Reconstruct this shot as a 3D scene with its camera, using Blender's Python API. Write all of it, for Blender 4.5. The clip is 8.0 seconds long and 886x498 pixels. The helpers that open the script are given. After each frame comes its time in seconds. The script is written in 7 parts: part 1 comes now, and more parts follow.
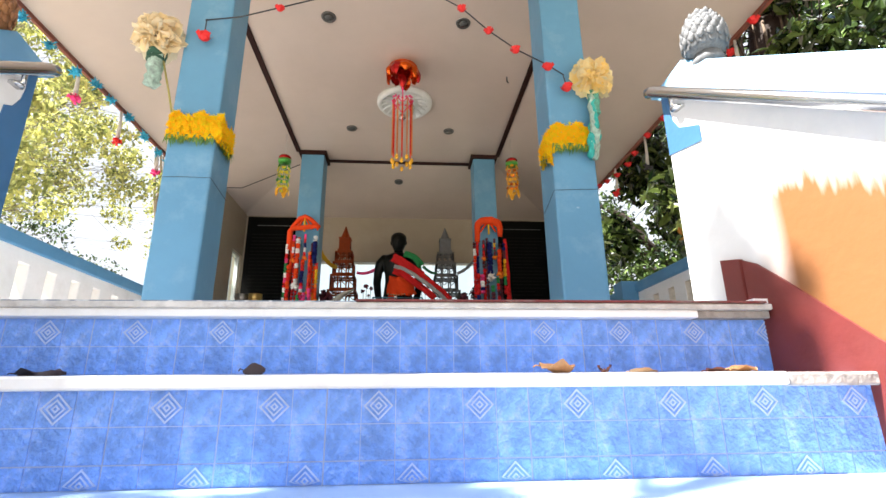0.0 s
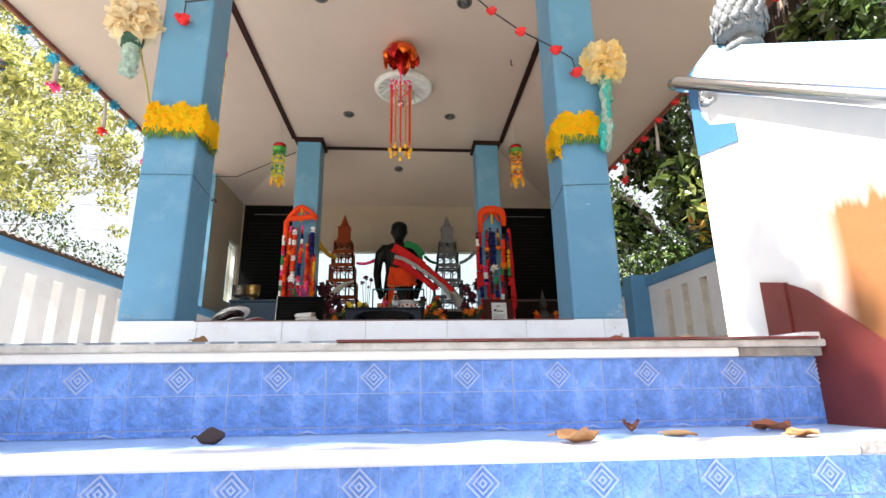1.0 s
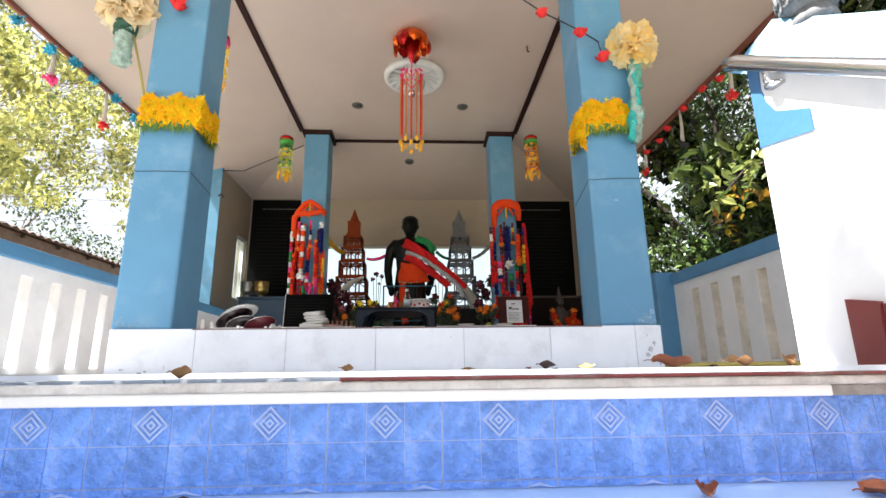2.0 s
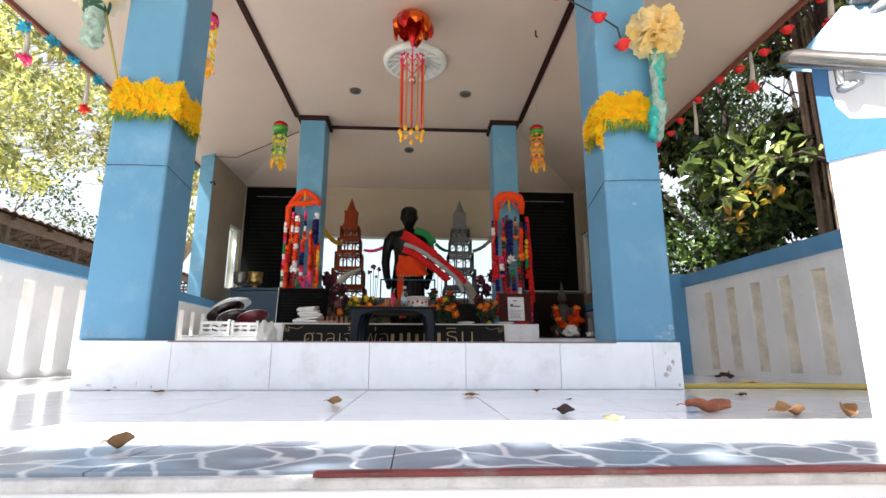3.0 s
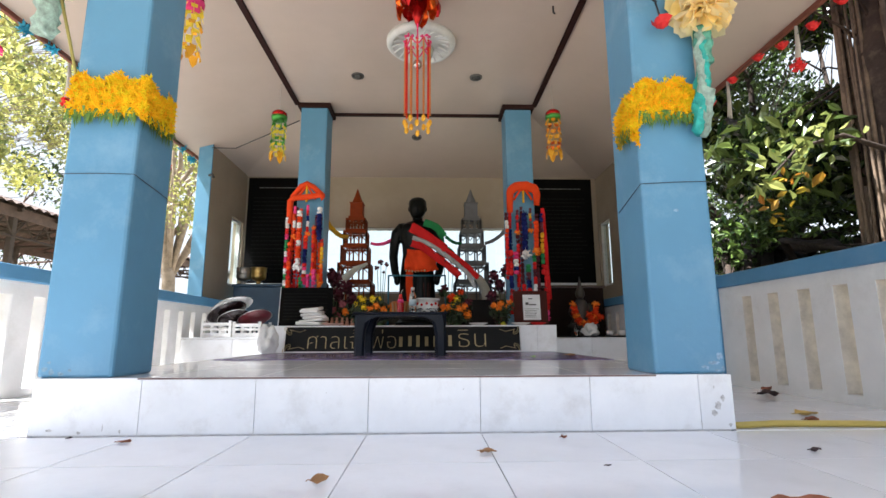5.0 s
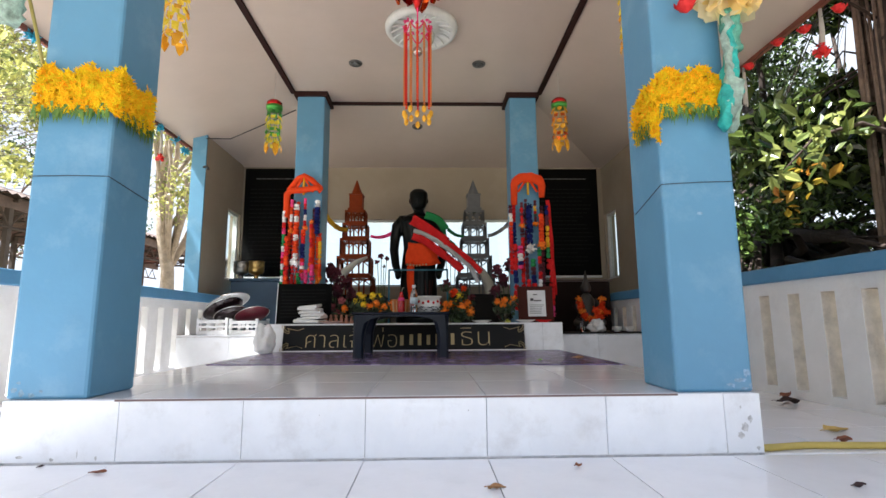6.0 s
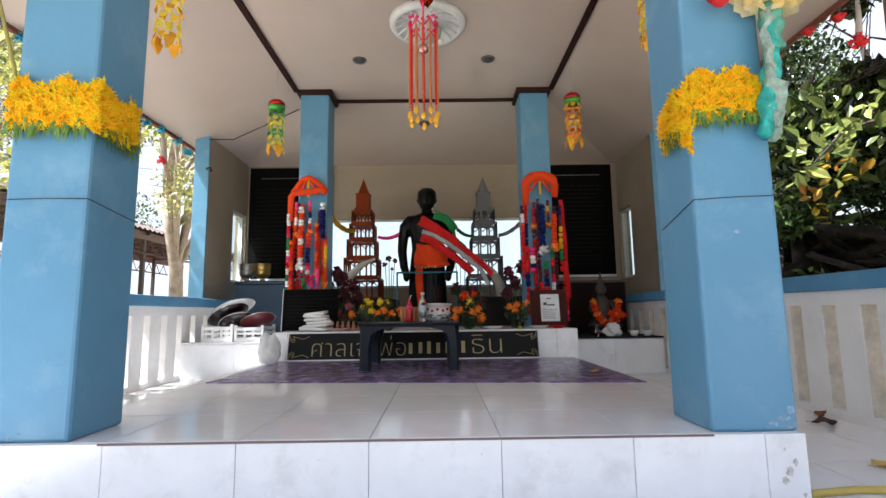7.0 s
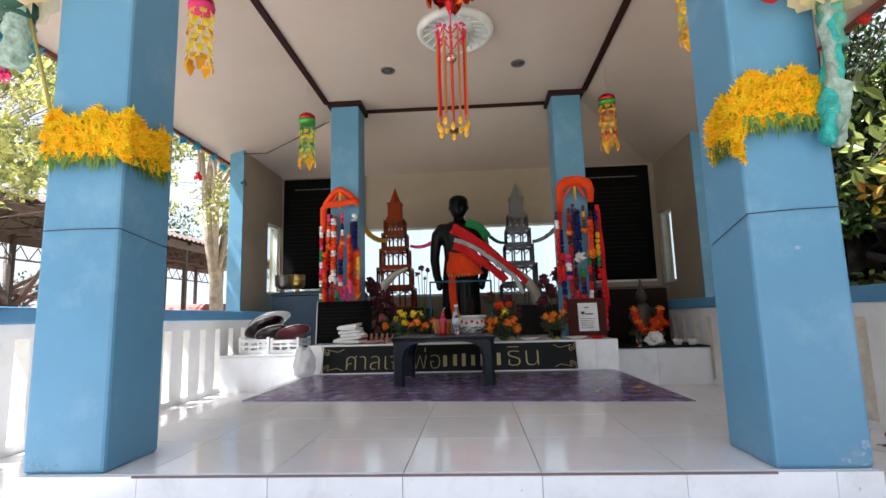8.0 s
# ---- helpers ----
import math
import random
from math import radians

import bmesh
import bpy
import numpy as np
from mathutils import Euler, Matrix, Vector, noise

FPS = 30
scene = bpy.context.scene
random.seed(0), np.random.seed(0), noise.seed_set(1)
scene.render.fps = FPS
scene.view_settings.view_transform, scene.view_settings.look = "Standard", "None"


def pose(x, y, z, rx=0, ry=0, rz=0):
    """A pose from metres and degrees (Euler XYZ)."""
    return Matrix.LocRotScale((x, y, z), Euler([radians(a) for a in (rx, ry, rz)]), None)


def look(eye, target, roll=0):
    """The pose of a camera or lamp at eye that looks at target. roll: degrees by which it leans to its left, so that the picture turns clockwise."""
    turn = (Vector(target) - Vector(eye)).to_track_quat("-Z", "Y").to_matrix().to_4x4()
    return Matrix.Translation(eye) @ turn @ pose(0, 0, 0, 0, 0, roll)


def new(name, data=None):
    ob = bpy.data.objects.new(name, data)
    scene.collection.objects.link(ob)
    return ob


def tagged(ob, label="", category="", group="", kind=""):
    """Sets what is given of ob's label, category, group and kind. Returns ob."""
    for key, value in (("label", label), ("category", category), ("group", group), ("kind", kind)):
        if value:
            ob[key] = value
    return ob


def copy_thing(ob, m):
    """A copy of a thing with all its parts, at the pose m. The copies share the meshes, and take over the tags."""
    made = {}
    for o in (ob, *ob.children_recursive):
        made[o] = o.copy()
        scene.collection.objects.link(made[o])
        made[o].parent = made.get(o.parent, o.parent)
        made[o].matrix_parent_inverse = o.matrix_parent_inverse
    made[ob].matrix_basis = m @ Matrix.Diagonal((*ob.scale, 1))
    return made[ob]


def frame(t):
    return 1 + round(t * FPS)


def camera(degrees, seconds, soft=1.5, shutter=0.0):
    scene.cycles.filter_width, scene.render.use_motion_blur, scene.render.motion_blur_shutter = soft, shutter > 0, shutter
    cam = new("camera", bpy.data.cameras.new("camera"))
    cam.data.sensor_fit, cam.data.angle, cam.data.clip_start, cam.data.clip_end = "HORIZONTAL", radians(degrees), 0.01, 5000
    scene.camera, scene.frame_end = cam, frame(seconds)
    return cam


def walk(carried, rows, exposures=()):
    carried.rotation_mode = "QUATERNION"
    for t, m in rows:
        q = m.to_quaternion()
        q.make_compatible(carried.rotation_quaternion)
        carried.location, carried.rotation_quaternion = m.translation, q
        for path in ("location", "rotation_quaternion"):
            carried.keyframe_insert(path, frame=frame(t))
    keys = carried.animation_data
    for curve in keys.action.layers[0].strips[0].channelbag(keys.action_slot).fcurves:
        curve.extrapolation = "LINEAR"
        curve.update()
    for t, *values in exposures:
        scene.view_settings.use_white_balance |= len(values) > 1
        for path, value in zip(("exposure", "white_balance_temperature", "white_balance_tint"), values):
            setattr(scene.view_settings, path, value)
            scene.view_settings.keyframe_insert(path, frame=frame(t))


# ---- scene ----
cam = camera(83.8, 8.0)
PATH = [
    (0, (-0.02, -2.609, -0.248), (0.131, -0.702, 0.335), -0.6),
    (0.5, (-0.004, -2.516, -0.179), (0.154, -0.598, 0.367), -0.9),
    (1, (0.008, -2.456, -0.094), (0.148, -0.528, 0.418), -0.8),
    (1.5, (-0.001, -2.369, -0.054), (0.102, -0.436, 0.447), -1.2),
    (3, (-0.008, -2.102, 0.14), (0.096, -0.15, 0.56), 0.1),
    (3.5, (-0.002, -2.012, 0.201), (0.104, -0.055, 0.602), -0.6),
    (4, (0.016, -1.962, 0.257), (0.105, 0.0, 0.638), -0.1),
    (4.5, (0.013, -1.899, 0.293), (0.079, 0.066, 0.662), -0.1),
    (6, (0.014, -1.695, 0.44), (0.067, 0.283, 0.732), -0.4),
    (6.5, (0.022, -1.608, 0.485), (0.07, 0.372, 0.764), -1.2),
    (7, (0.021, -1.554, 0.572), (0.035, 0.43, 0.829), -0.8),
    (7.5, (0.012, -1.537, 0.625), (-0.039, 0.448, 0.865), -1.0),
    (8, (0.024, -1.492, 0.646), (-0.095, 0.486, 0.915), -1.5),
]
walk(cam, [(t, look(eye, target, roll)) for t, eye, target, roll in PATH],
     exposures=[(0, 2.48, 6250, 11), (1.5, 2.5, 6150, 11), (4.5, 2.52, 6000, 11), (8, 2.46, 5900, 11)])

# world, sun and exposure
SUN_TO = Vector((-0.55, -0.13, 1.0)).normalized()
world = bpy.data.worlds.new("world")
scene.world = world
world.use_nodes = True
wn = world.node_tree
sky = wn.nodes.new("ShaderNodeTexSky")
sky.sky_type = "NISHITA"
sky.sun_disc = False
sky.sun_elevation = math.asin(SUN_TO.z)
sky.sun_rotation = math.atan2(SUN_TO.x, SUN_TO.y)
sky.dust_density = 2.0
wn.links.new(sky.outputs[0], wn.nodes["Background"].inputs[0])
wn.nodes["Background"].inputs[1].default_value = 0.08
sun_data = bpy.data.lights.new("sun", "SUN")
sun_data.energy = 4.0
sun_data.angle = radians(0.5)
sun_data.color = (1.0, 0.95, 0.87)
sun = new("sun", sun_data)
sun.matrix_world = look(SUN_TO * 30, (0, 0, 0))


# ---- materials ----
def mat(name, colour, rough=0.6, metal=0.0, var=0.12, scale=6.0, bump=0.0, bump_scale=40.0, stain=None, stain_amount=0.0,
        stain_scale=1.5, random_value=0.0, spec=0.5, translucent=0.0, coat=0.0, island=0.0, other=None, skew=1.0):
    """A procedural surface: base colour with broad and fine variation, stains and fine relief."""
    m = bpy.data.materials.new(name)
    m.use_nodes = True
    nt = m.node_tree
    n, l = nt.nodes, nt.links
    b = n["Principled BSDF"]
    b.inputs["Roughness"].default_value = rough
    b.inputs["Metallic"].default_value = metal
    b.inputs["Specular IOR Level"].default_value = spec
    b.inputs["Coat Weight"].default_value = coat
    geo = n.new("ShaderNodeTexCoord")
    big = n.new("ShaderNodeTexNoise")
    big.inputs["Scale"].default_value = scale
    big.inputs["Detail"].default_value = 6
    big.inputs["Roughness"].default_value = 0.65
    l.new(geo.outputs["Object"], big.inputs["Vector"])
    rng = n.new("ShaderNodeMapRange")
    rng.inputs[1].default_value, rng.inputs[2].default_value = 0.3, 0.7
    rng.inputs[3].default_value, rng.inputs[4].default_value = 1 - var, 1 + var
    l.new(big.outputs["Fac"], rng.inputs[0])
    hsv = n.new("ShaderNodeHueSaturation")
    hsv.inputs["Color"].default_value = (*colour, 1)
    value = rng.outputs[0]
    if island or other is not None:
        isl = n.new("ShaderNodeNewGeometry")
    if other is not None:
        two = n.new("ShaderNodeMix")
        two.data_type = "RGBA"
        power = n.new("ShaderNodeMath")
        power.operation = "POWER"
        power.inputs[1].default_value = skew
        l.new(isl.outputs["Random Per Island"], power.inputs[0])
        l.new(power.outputs[0], two.inputs[0])
        two.inputs[6].default_value = (*colour, 1)
        two.inputs[7].default_value = (*other, 1)
        l.new(two.outputs[2], hsv.inputs["Color"])
    if island:
        r3 = n.new("ShaderNodeMapRange")
        r3.inputs[3].default_value, r3.inputs[4].default_value = 1 - island, 1 + island
        l.new(isl.outputs["Random Per Island"], r3.inputs[0])
        mul3 = n.new("ShaderNodeMath")
        mul3.operation = "MULTIPLY"
        l.new(value, mul3.inputs[0])
        l.new(r3.outputs[0], mul3.inputs[1])
        value = mul3.outputs[0]
    if random_value:
        info = n.new("ShaderNodeObjectInfo")
        r2 = n.new("ShaderNodeMapRange")
        r2.inputs[3].default_value, r2.inputs[4].default_value = 1 - random_value, 1 + random_value
        l.new(info.outputs["Random"], r2.inputs[0])
        mul = n.new("ShaderNodeMath")
        mul.operation = "MULTIPLY"
        l.new(value, mul.inputs[0])
        l.new(r2.outputs[0], mul.inputs[1])
        value = mul.outputs[0]
    l.new(value, hsv.inputs["Value"])
    col = hsv.outputs[0]
    if stain is not None:
        sn = n.new("ShaderNodeTexNoise")
        sn.inputs["Scale"].default_value = stain_scale
        sn.inputs["Detail"].default_value = 9
        sn.inputs["Roughness"].default_value = 0.7
        l.new(geo.outputs["Object"], sn.inputs["Vector"])
        sr = n.new("ShaderNodeMapRange")
        sr.inputs[1].default_value, sr.inputs[2].default_value = 0.52, 0.72
        sr.inputs[3].default_value, sr.inputs[4].default_value = 0.0, stain_amount
        l.new(sn.outputs["Fac"], sr.inputs[0])
        mix = n.new("ShaderNodeMix")
        mix.data_type = "RGBA"
        l.new(sr.outputs[0], mix.inputs[0])
        l.new(col, mix.inputs[6])
        mix.inputs[7].default_value = (*stain, 1)
        col = mix.outputs[2]
    l.new(col, b.inputs["Base Color"])
    if bump:
        bn = n.new("ShaderNodeTexNoise")
        bn.inputs["Scale"].default_value = bump_scale
        bn.inputs["Detail"].default_value = 5
        l.new(geo.outputs["Object"], bn.inputs["Vector"])
        bp = n.new("ShaderNodeBump")
        bp.inputs["Strength"].default_value = bump
        bp.inputs["Distance"].default_value = 0.01
        l.new(bn.outputs["Fac"], bp.inputs["Height"])
        l.new(bp.outputs[0], b.inputs["Normal"])
    if translucent:
        tr = n.new("ShaderNodeBsdfTranslucent")
        l.new(col, tr.inputs[0])
        ms = n.new("ShaderNodeMixShader")
        ms.inputs[0].default_value = translucent
        l.new(b.outputs[0], ms.inputs[1])
        l.new(tr.outputs[0], ms.inputs[2])
        l.new(ms.outputs[0], n["Material Output"].inputs[0])
    return m


BLUE = mat("blue_paint", (0.115, 0.29, 0.45), 0.45, var=0.07, scale=2.2, bump=0.12, bump_scale=25, stain=(0.34, 0.5, 0.62), stain_amount=0.35, stain_scale=3)
DARKBLUE = mat("blue_cap_paint", (0.10, 0.28, 0.48), 0.5, var=0.1, scale=3, bump=0.15, stain=(0.2, 0.3, 0.4), stain_amount=0.4)
DEEPBLUE = mat("deep_blue_paint", (0.05, 0.155, 0.32), 0.5, var=0.08, scale=3, bump=0.12)
WHITEPAINT = mat("white_paint", (0.86, 0.855, 0.85), 0.6, var=0.06, scale=3, bump=0.15, bump_scale=30, stain=(0.5, 0.47, 0.42), stain_amount=0.3, stain_scale=2.5)
WALL = mat("cream_wall", (0.36, 0.30, 0.225), 0.7, var=0.06, scale=2, bump=0.1, stain=(0.55, 0.48, 0.4), stain_amount=0.2)
CEIL = mat("ceiling_board", (0.55, 0.46, 0.405), 0.38, var=0.05, scale=1.5, bump=0.06, bump_scale=8, stain=(0.5, 0.42, 0.35), stain_amount=0.18, stain_scale=1.2)
TILE = mat("white_floor_tile", (0.93, 0.93, 0.95), 0.115, var=0.04, scale=5, random_value=0.03, stain=(0.62, 0.62, 0.62), stain_amount=0.25, stain_scale=4)
PLINTHTILE = mat("white_plinth_tile", (0.91, 0.92, 0.94), 0.2, var=0.05, scale=5, random_value=0.03, stain=(0.5, 0.46, 0.42), stain_amount=0.3, stain_scale=6)
GROUT = mat("grey_grout", (0.80, 0.79, 0.79), 0.9, var=0.2, scale=20)
SLOTTAN = mat("tan_slot_lining", (0.76, 0.70, 0.62), 0.9, var=0.2, scale=12, bump=0.3)
BROWN = mat("dark_brown_trim", (0.025, 0.008, 0.007), 0.7, spec=0.2, var=0.2)
FASCIA = mat("red_brown_fascia", (0.20, 0.06, 0.04), 0.55, var=0.2, scale=8)
CEMENT = mat("worn_cement", (0.36, 0.335, 0.31), 0.9, var=0.4, scale=14, bump=0.7, bump_scale=60, stain=(0.07, 0.055, 0.045), stain_amount=0.95, stain_scale=8)
LIPCEMENT = mat("pale_worn_cement", (0.58, 0.56, 0.53), 0.9, var=0.3, scale=14, bump=0.6, bump_scale=60, stain=(0.09, 0.06, 0.05), stain_amount=0.9, stain_scale=7)
NOSING = mat("white_nosing", (0.80, 0.80, 0.80), 0.35, var=0.05, stain=(0.6, 0.58, 0.55), stain_amount=0.4, stain_scale=8)
TREAD = mat("pale_blue_tread", (0.44, 0.60, 0.80), 0.25, var=0.08, scale=6, stain=(0.6, 0.66, 0.75), stain_amount=0.5, stain_scale=5)
RISER = mat("blue_relief_tile", (0.17, 0.335, 0.80), 0.32, var=0.3, scale=26, random_value=0.05, island=0.09, bump=0.9, bump_scale=85, stain=(0.50, 0.60, 0.88), stain_amount=0.75, stain_scale=24)
GROUTBLUE = mat("blue_grout", (0.42, 0.46, 0.60), 0.9, var=0.2, scale=20)
RISERLINE = mat("pale_blue_relief", (0.43, 0.53, 0.80), 0.4, var=0.15, scale=30)
ROOFMAT = mat("roof_sheet", (0.25, 0.10, 0.08), 0.6, var=0.15)
GROUND = mat("dry_ground", (0.33, 0.29, 0.22), 0.95, var=0.3, scale=0.8, bump=0.5, stain=(0.14, 0.17, 0.06), stain_amount=0.7, stain_scale=0.5)
STEEL = mat("stainless_steel", (0.62, 0.62, 0.62), 0.18, metal=1.0, var=0.05)
REDPAINT = mat("red_paint", (0.15, 0.024, 0.02), 0.5, var=0.15, scale=5, stain=(0.18, 0.05, 0.04), stain_amount=0.5, bump=0.15)


# ---- mesh helpers ----
def box_into(bm, x0, x1, y0, y1, z0, z1, bevel=0.0):
    vs = bmesh.ops.create_cube(bm, size=1.0)["verts"]
    bmesh.ops.scale(bm, vec=(x1 - x0, y1 - y0, z1 - z0), verts=vs)
    bmesh.ops.translate(bm, vec=((x0 + x1) / 2, (y0 + y1) / 2, (z0 + z1) / 2), verts=vs)
    if bevel:
        es = list({e for v in vs for e in v.link_edges})
        bmesh.ops.bevel(bm, geom=es, offset=bevel, segments=2, affect="EDGES", profile=0.5)


def mesh_of(name, bm, material, smooth=False):
    me = bpy.data.meshes.new(name)
    bmesh.ops.recalc_face_normals(bm, faces=bm.faces)
    bm.to_mesh(me)
    bm.free()
    me.materials.append(material)
    if smooth:
        for p in me.polygons:
            p.use_smooth = True
    return me


def part(name, bm, material, parent=None, label="", smooth=False):
    ob = new(name, mesh_of(name, bm, material, smooth))
    if parent is not None:
        ob.parent = parent
    if label:
        tagged(ob, label)
    return ob


def box(name, x0, x1, y0, y1, z0, z1, material, parent=None, bevel=0.004, label=""):
    bm = bmesh.new()
    box_into(bm, x0, x1, y0, y1, z0, z1, bevel)
    return part(name, bm, material, parent, label)


def empty(name, x, y, z, label, category, group="", kind=""):
    ob = new(name)
    ob.empty_display_size = 0.05
    ob.matrix_world = pose(x, y, z)
    return tagged(ob, label, category, group, kind)


def structure(ob, label, category=""):
    return tagged(ob, label, category, kind="structure")


def prism(name, outline, axis, a, b, material, parent=None, label=""):
    """An outline of (u, v) drawn out from a to b along the axis: x takes (y, z), y takes (x, z), z takes (x, y)."""
    bm = bmesh.new()

    def at(u, v, w):
        return {"x": (w, u, v), "y": (u, w, v), "z": (u, v, w)}[axis]
    lo = [bm.verts.new(at(u, v, a)) for u, v in outline]
    hi = [bm.verts.new(at(u, v, b)) for u, v in outline]
    bm.faces.new(lo)
    bm.faces.new(hi)
    for i in range(len(outline)):
        j = (i + 1) % len(outline)
        bm.faces.new((lo[i], lo[j], hi[j], hi[i]))
    return part(name, bm, material, parent, label)


def tube_into(bm, pts, r, sides=8, caps=True, radii=None):
    """A round bar along a line of points."""
    pts = [Vector(p) for p in pts]
    rings = []
    side = None
    for i, p in enumerate(pts):
        d = (pts[min(i + 1, len(pts) - 1)] - pts[max(i - 1, 0)]).normalized()
        if side is None:
            side = d.cross(Vector((0, 0, 1)))
            if side.length < 1e-3:
                side = d.cross(Vector((1, 0, 0)))
        side = (side - d * side.dot(d)).normalized()
        up = d.cross(side)
        rr = radii[i] if radii else r
        rings.append([bm.verts.new(p + (side * math.cos(2 * math.pi * k / sides) + up * math.sin(2 * math.pi * k / sides)) * rr) for k in range(sides)])
    for ra, rb in zip(rings, rings[1:]):
        for k in range(sides):
            bm.faces.new((ra[k], ra[(k + 1) % sides], rb[(k + 1) % sides], rb[k]))
    if caps:
        bm.faces.new(rings[0])
        bm.faces.new(rings[-1])


def tube(name, pts, r, material, parent=None, sides=8, radii=None, label=""):
    bm = bmesh.new()
    tube_into(bm, pts, r, sides, radii=radii)
    return part(name, bm, material, parent, label, smooth=True)


def lathe_into(bm, profile, cx=0, cy=0, cz=0, sides=20, squash=1.0):
    rings = []
    for r, z in profile:
        rings.append([bm.verts.new((cx + r * math.cos(2 * math.pi * k / sides), cy + r * squash * math.sin(2 * math.pi * k / sides), cz + z)) for k in range(sides)])
    for ra, rb in zip(rings, rings[1:]):
        for k in range(sides):
            bm.faces.new((ra[k], ra[(k + 1) % sides], rb[(k + 1) % sides], rb[k]))
    bm.faces.new(rings[0])
    bm.faces.new(rings[-1])


def lathe(name, profile, x, y, z, material, parent=None, sides=20, label="", squash=1.0):
    bm = bmesh.new()
    lathe_into(bm, profile, x, y, z, sides, squash)
    return part(name, bm, material, parent, label, smooth=True)


# ---- the plan ----
AXIS = -0.10                        # the shrine's middle line
FLOOR = 0.195                       # the shrine's floor over the landing
PLX0, PLX1 = -1.375, 1.125          # the raised floor's sides
RAILX0, RAILX1 = -2.36, 2.08        # the parapets' inner faces
WALLX0, WALLX1 = -2.50, 2.38        # the side walls' inner faces
BACKY = 4.84
STEP_Y = -1.37                      # the landing's front edge
SPLAY = 0.18                        # how far the right stair wall turns out for each metre down the stair
STEP_D, STEP_H = 0.223, 0.20         # the steps' depth and height
STAIRX0, STAIRX1 = -1.24, 0.90      # between the stair walls
GROUND_Z = -1.50
CEIL_Z = 2.82
EAVEX0, EAVEX1, EAVEY, EAVEZ = -2.76, 2.54, -1.22, 2.48

# the ground
bm = bmesh.new()
bmesh.ops.create_grid(bm, x_segments=40, y_segments=40, size=400)
ground = structure(part("ground", bm, GROUND), "dry earth ground with patchy grass round the shrine", "ground")
ground.location = (0, 0, GROUND_Z)

# podium under landing and shrine
podium = structure(box("podium", RAILX0 - 0.16, RAILX1 + 0.16, STEP_Y + 0.02, BACKY + 0.2, GROUND_Z, -0.022, GROUT, bevel=0),
                   "cement podium that carries the landing and the shrine", "podium")
raised = structure(box("raised_floor_base", PLX0 + 0.012, PLX1 - 0.012, 0.012, 3.6, -0.022, FLOOR - 0.012, GROUT, bevel=0),
                   "raised shrine floor base behind white tiles", "floor")

# pillars
def pillar(x0, x1, y0, y1, z0, z1, label):
    ob = structure(box("pillar", x0, x1, y0, y1, z0, z1, BLUE, bevel=0.012), label, "pillar")
    return ob

pillar(-1.387, -1.12, 0.02, 0.285, FLOOR, CEIL_Z + 0.1, "square light blue painted concrete front pillar with a flower band")
pillar(0.854, 1.122, 0.02, 0.285, FLOOR, CEIL_Z + 0.1, "square light blue painted concrete front pillar with chipped paint at its foot")
pillar(-1.36, -1.075, 3.2, 3.48, FLOOR, CEIL_Z + 0.1, "square grey-blue painted pillar behind the altar garlands")
pillar(0.85, 1.135, 3.2, 3.48, FLOOR, CEIL_Z + 0.1, "square grey-blue painted pillar behind the altar garlands")

# ceiling: a flat middle field and four sloping sides
def ceiling():
    bm = bmesh.new()
    ix0, ix1, iy0, iy1 = -1.40, 1.17, 0.16, 3.42
    by = 5.1
    rings = []
    for dz in (0.0, 0.03):
        low = [bm.verts.new((x, y, z + dz)) for x, y, z in ((EAVEX0, EAVEY, EAVEZ), (EAVEX1, EAVEY, EAVEZ), (EAVEX1, by, EAVEZ), (EAVEX0, by, EAVEZ))]
        high = [bm.verts.new((x, y, z + dz)) for x, y, z in ((ix0, iy0, CEIL_Z), (ix1, iy0, CEIL_Z), (ix1, iy1, CEIL_Z), (ix0, iy1, CEIL_Z))]
        bm.faces.new(high)
        for i in range(4):
            j = (i + 1) % 4
            bm.faces.new((low[i], low[j], high[j], high[i]))
        rings.append(low)
    for i in range(4):
        j = (i + 1) % 4
        bm.faces.new((rings[0][i], rings[0][j], rings[1][j], rings[1][i]))
    return part("ceiling", bm, CEIL)

structure(ceiling(), "pale cream boarded ceiling, flat in the middle with sloping sides", "ceiling")

def roof():
    bm = bmesh.new()
    o = 0.10
    low = [bm.verts.new(p) for p in ((EAVEX0 - o, EAVEY - o, EAVEZ + 0.12), (EAVEX1 + o, EAVEY - o, EAVEZ + 0.12), (EAVEX1 + o, 5.2, EAVEZ + 0.12), (EAVEX0 - o, 5.2, EAVEZ + 0.12))]
    r0, r1 = bm.verts.new((AXIS, 1.2, 4.0)), bm.verts.new((AXIS, 2.8, 4.0))
    bm.faces.new((low[0], low[1], r0))
    bm.faces.new((low[1], low[2], r1, r0))
    bm.faces.new((low[2], low[3], r1))
    bm.faces.new((low[3], low[0], r0, r1))
    return part("roof", bm, ROOFMAT)

structure(roof(), "red-brown hipped roof over the shrine", "roof")
for n, (x0, x1, y0, y1) in enumerate(((EAVEX0 - 0.03, EAVEX0, EAVEY - 0.03, 5.13), (EAVEX1, EAVEX1 + 0.03, EAVEY - 0.03, 5.13),
                                     (EAVEX0, EAVEX1, EAVEY - 0.03, EAVEY), (EAVEX0, EAVEX1, 5.1, 5.13))):
    structure(box("fascia", x0, x1, y0, y1, EAVEZ - 0.035, EAVEZ + 0.16, FASCIA), "red-brown fascia board along the eave", "fascia")

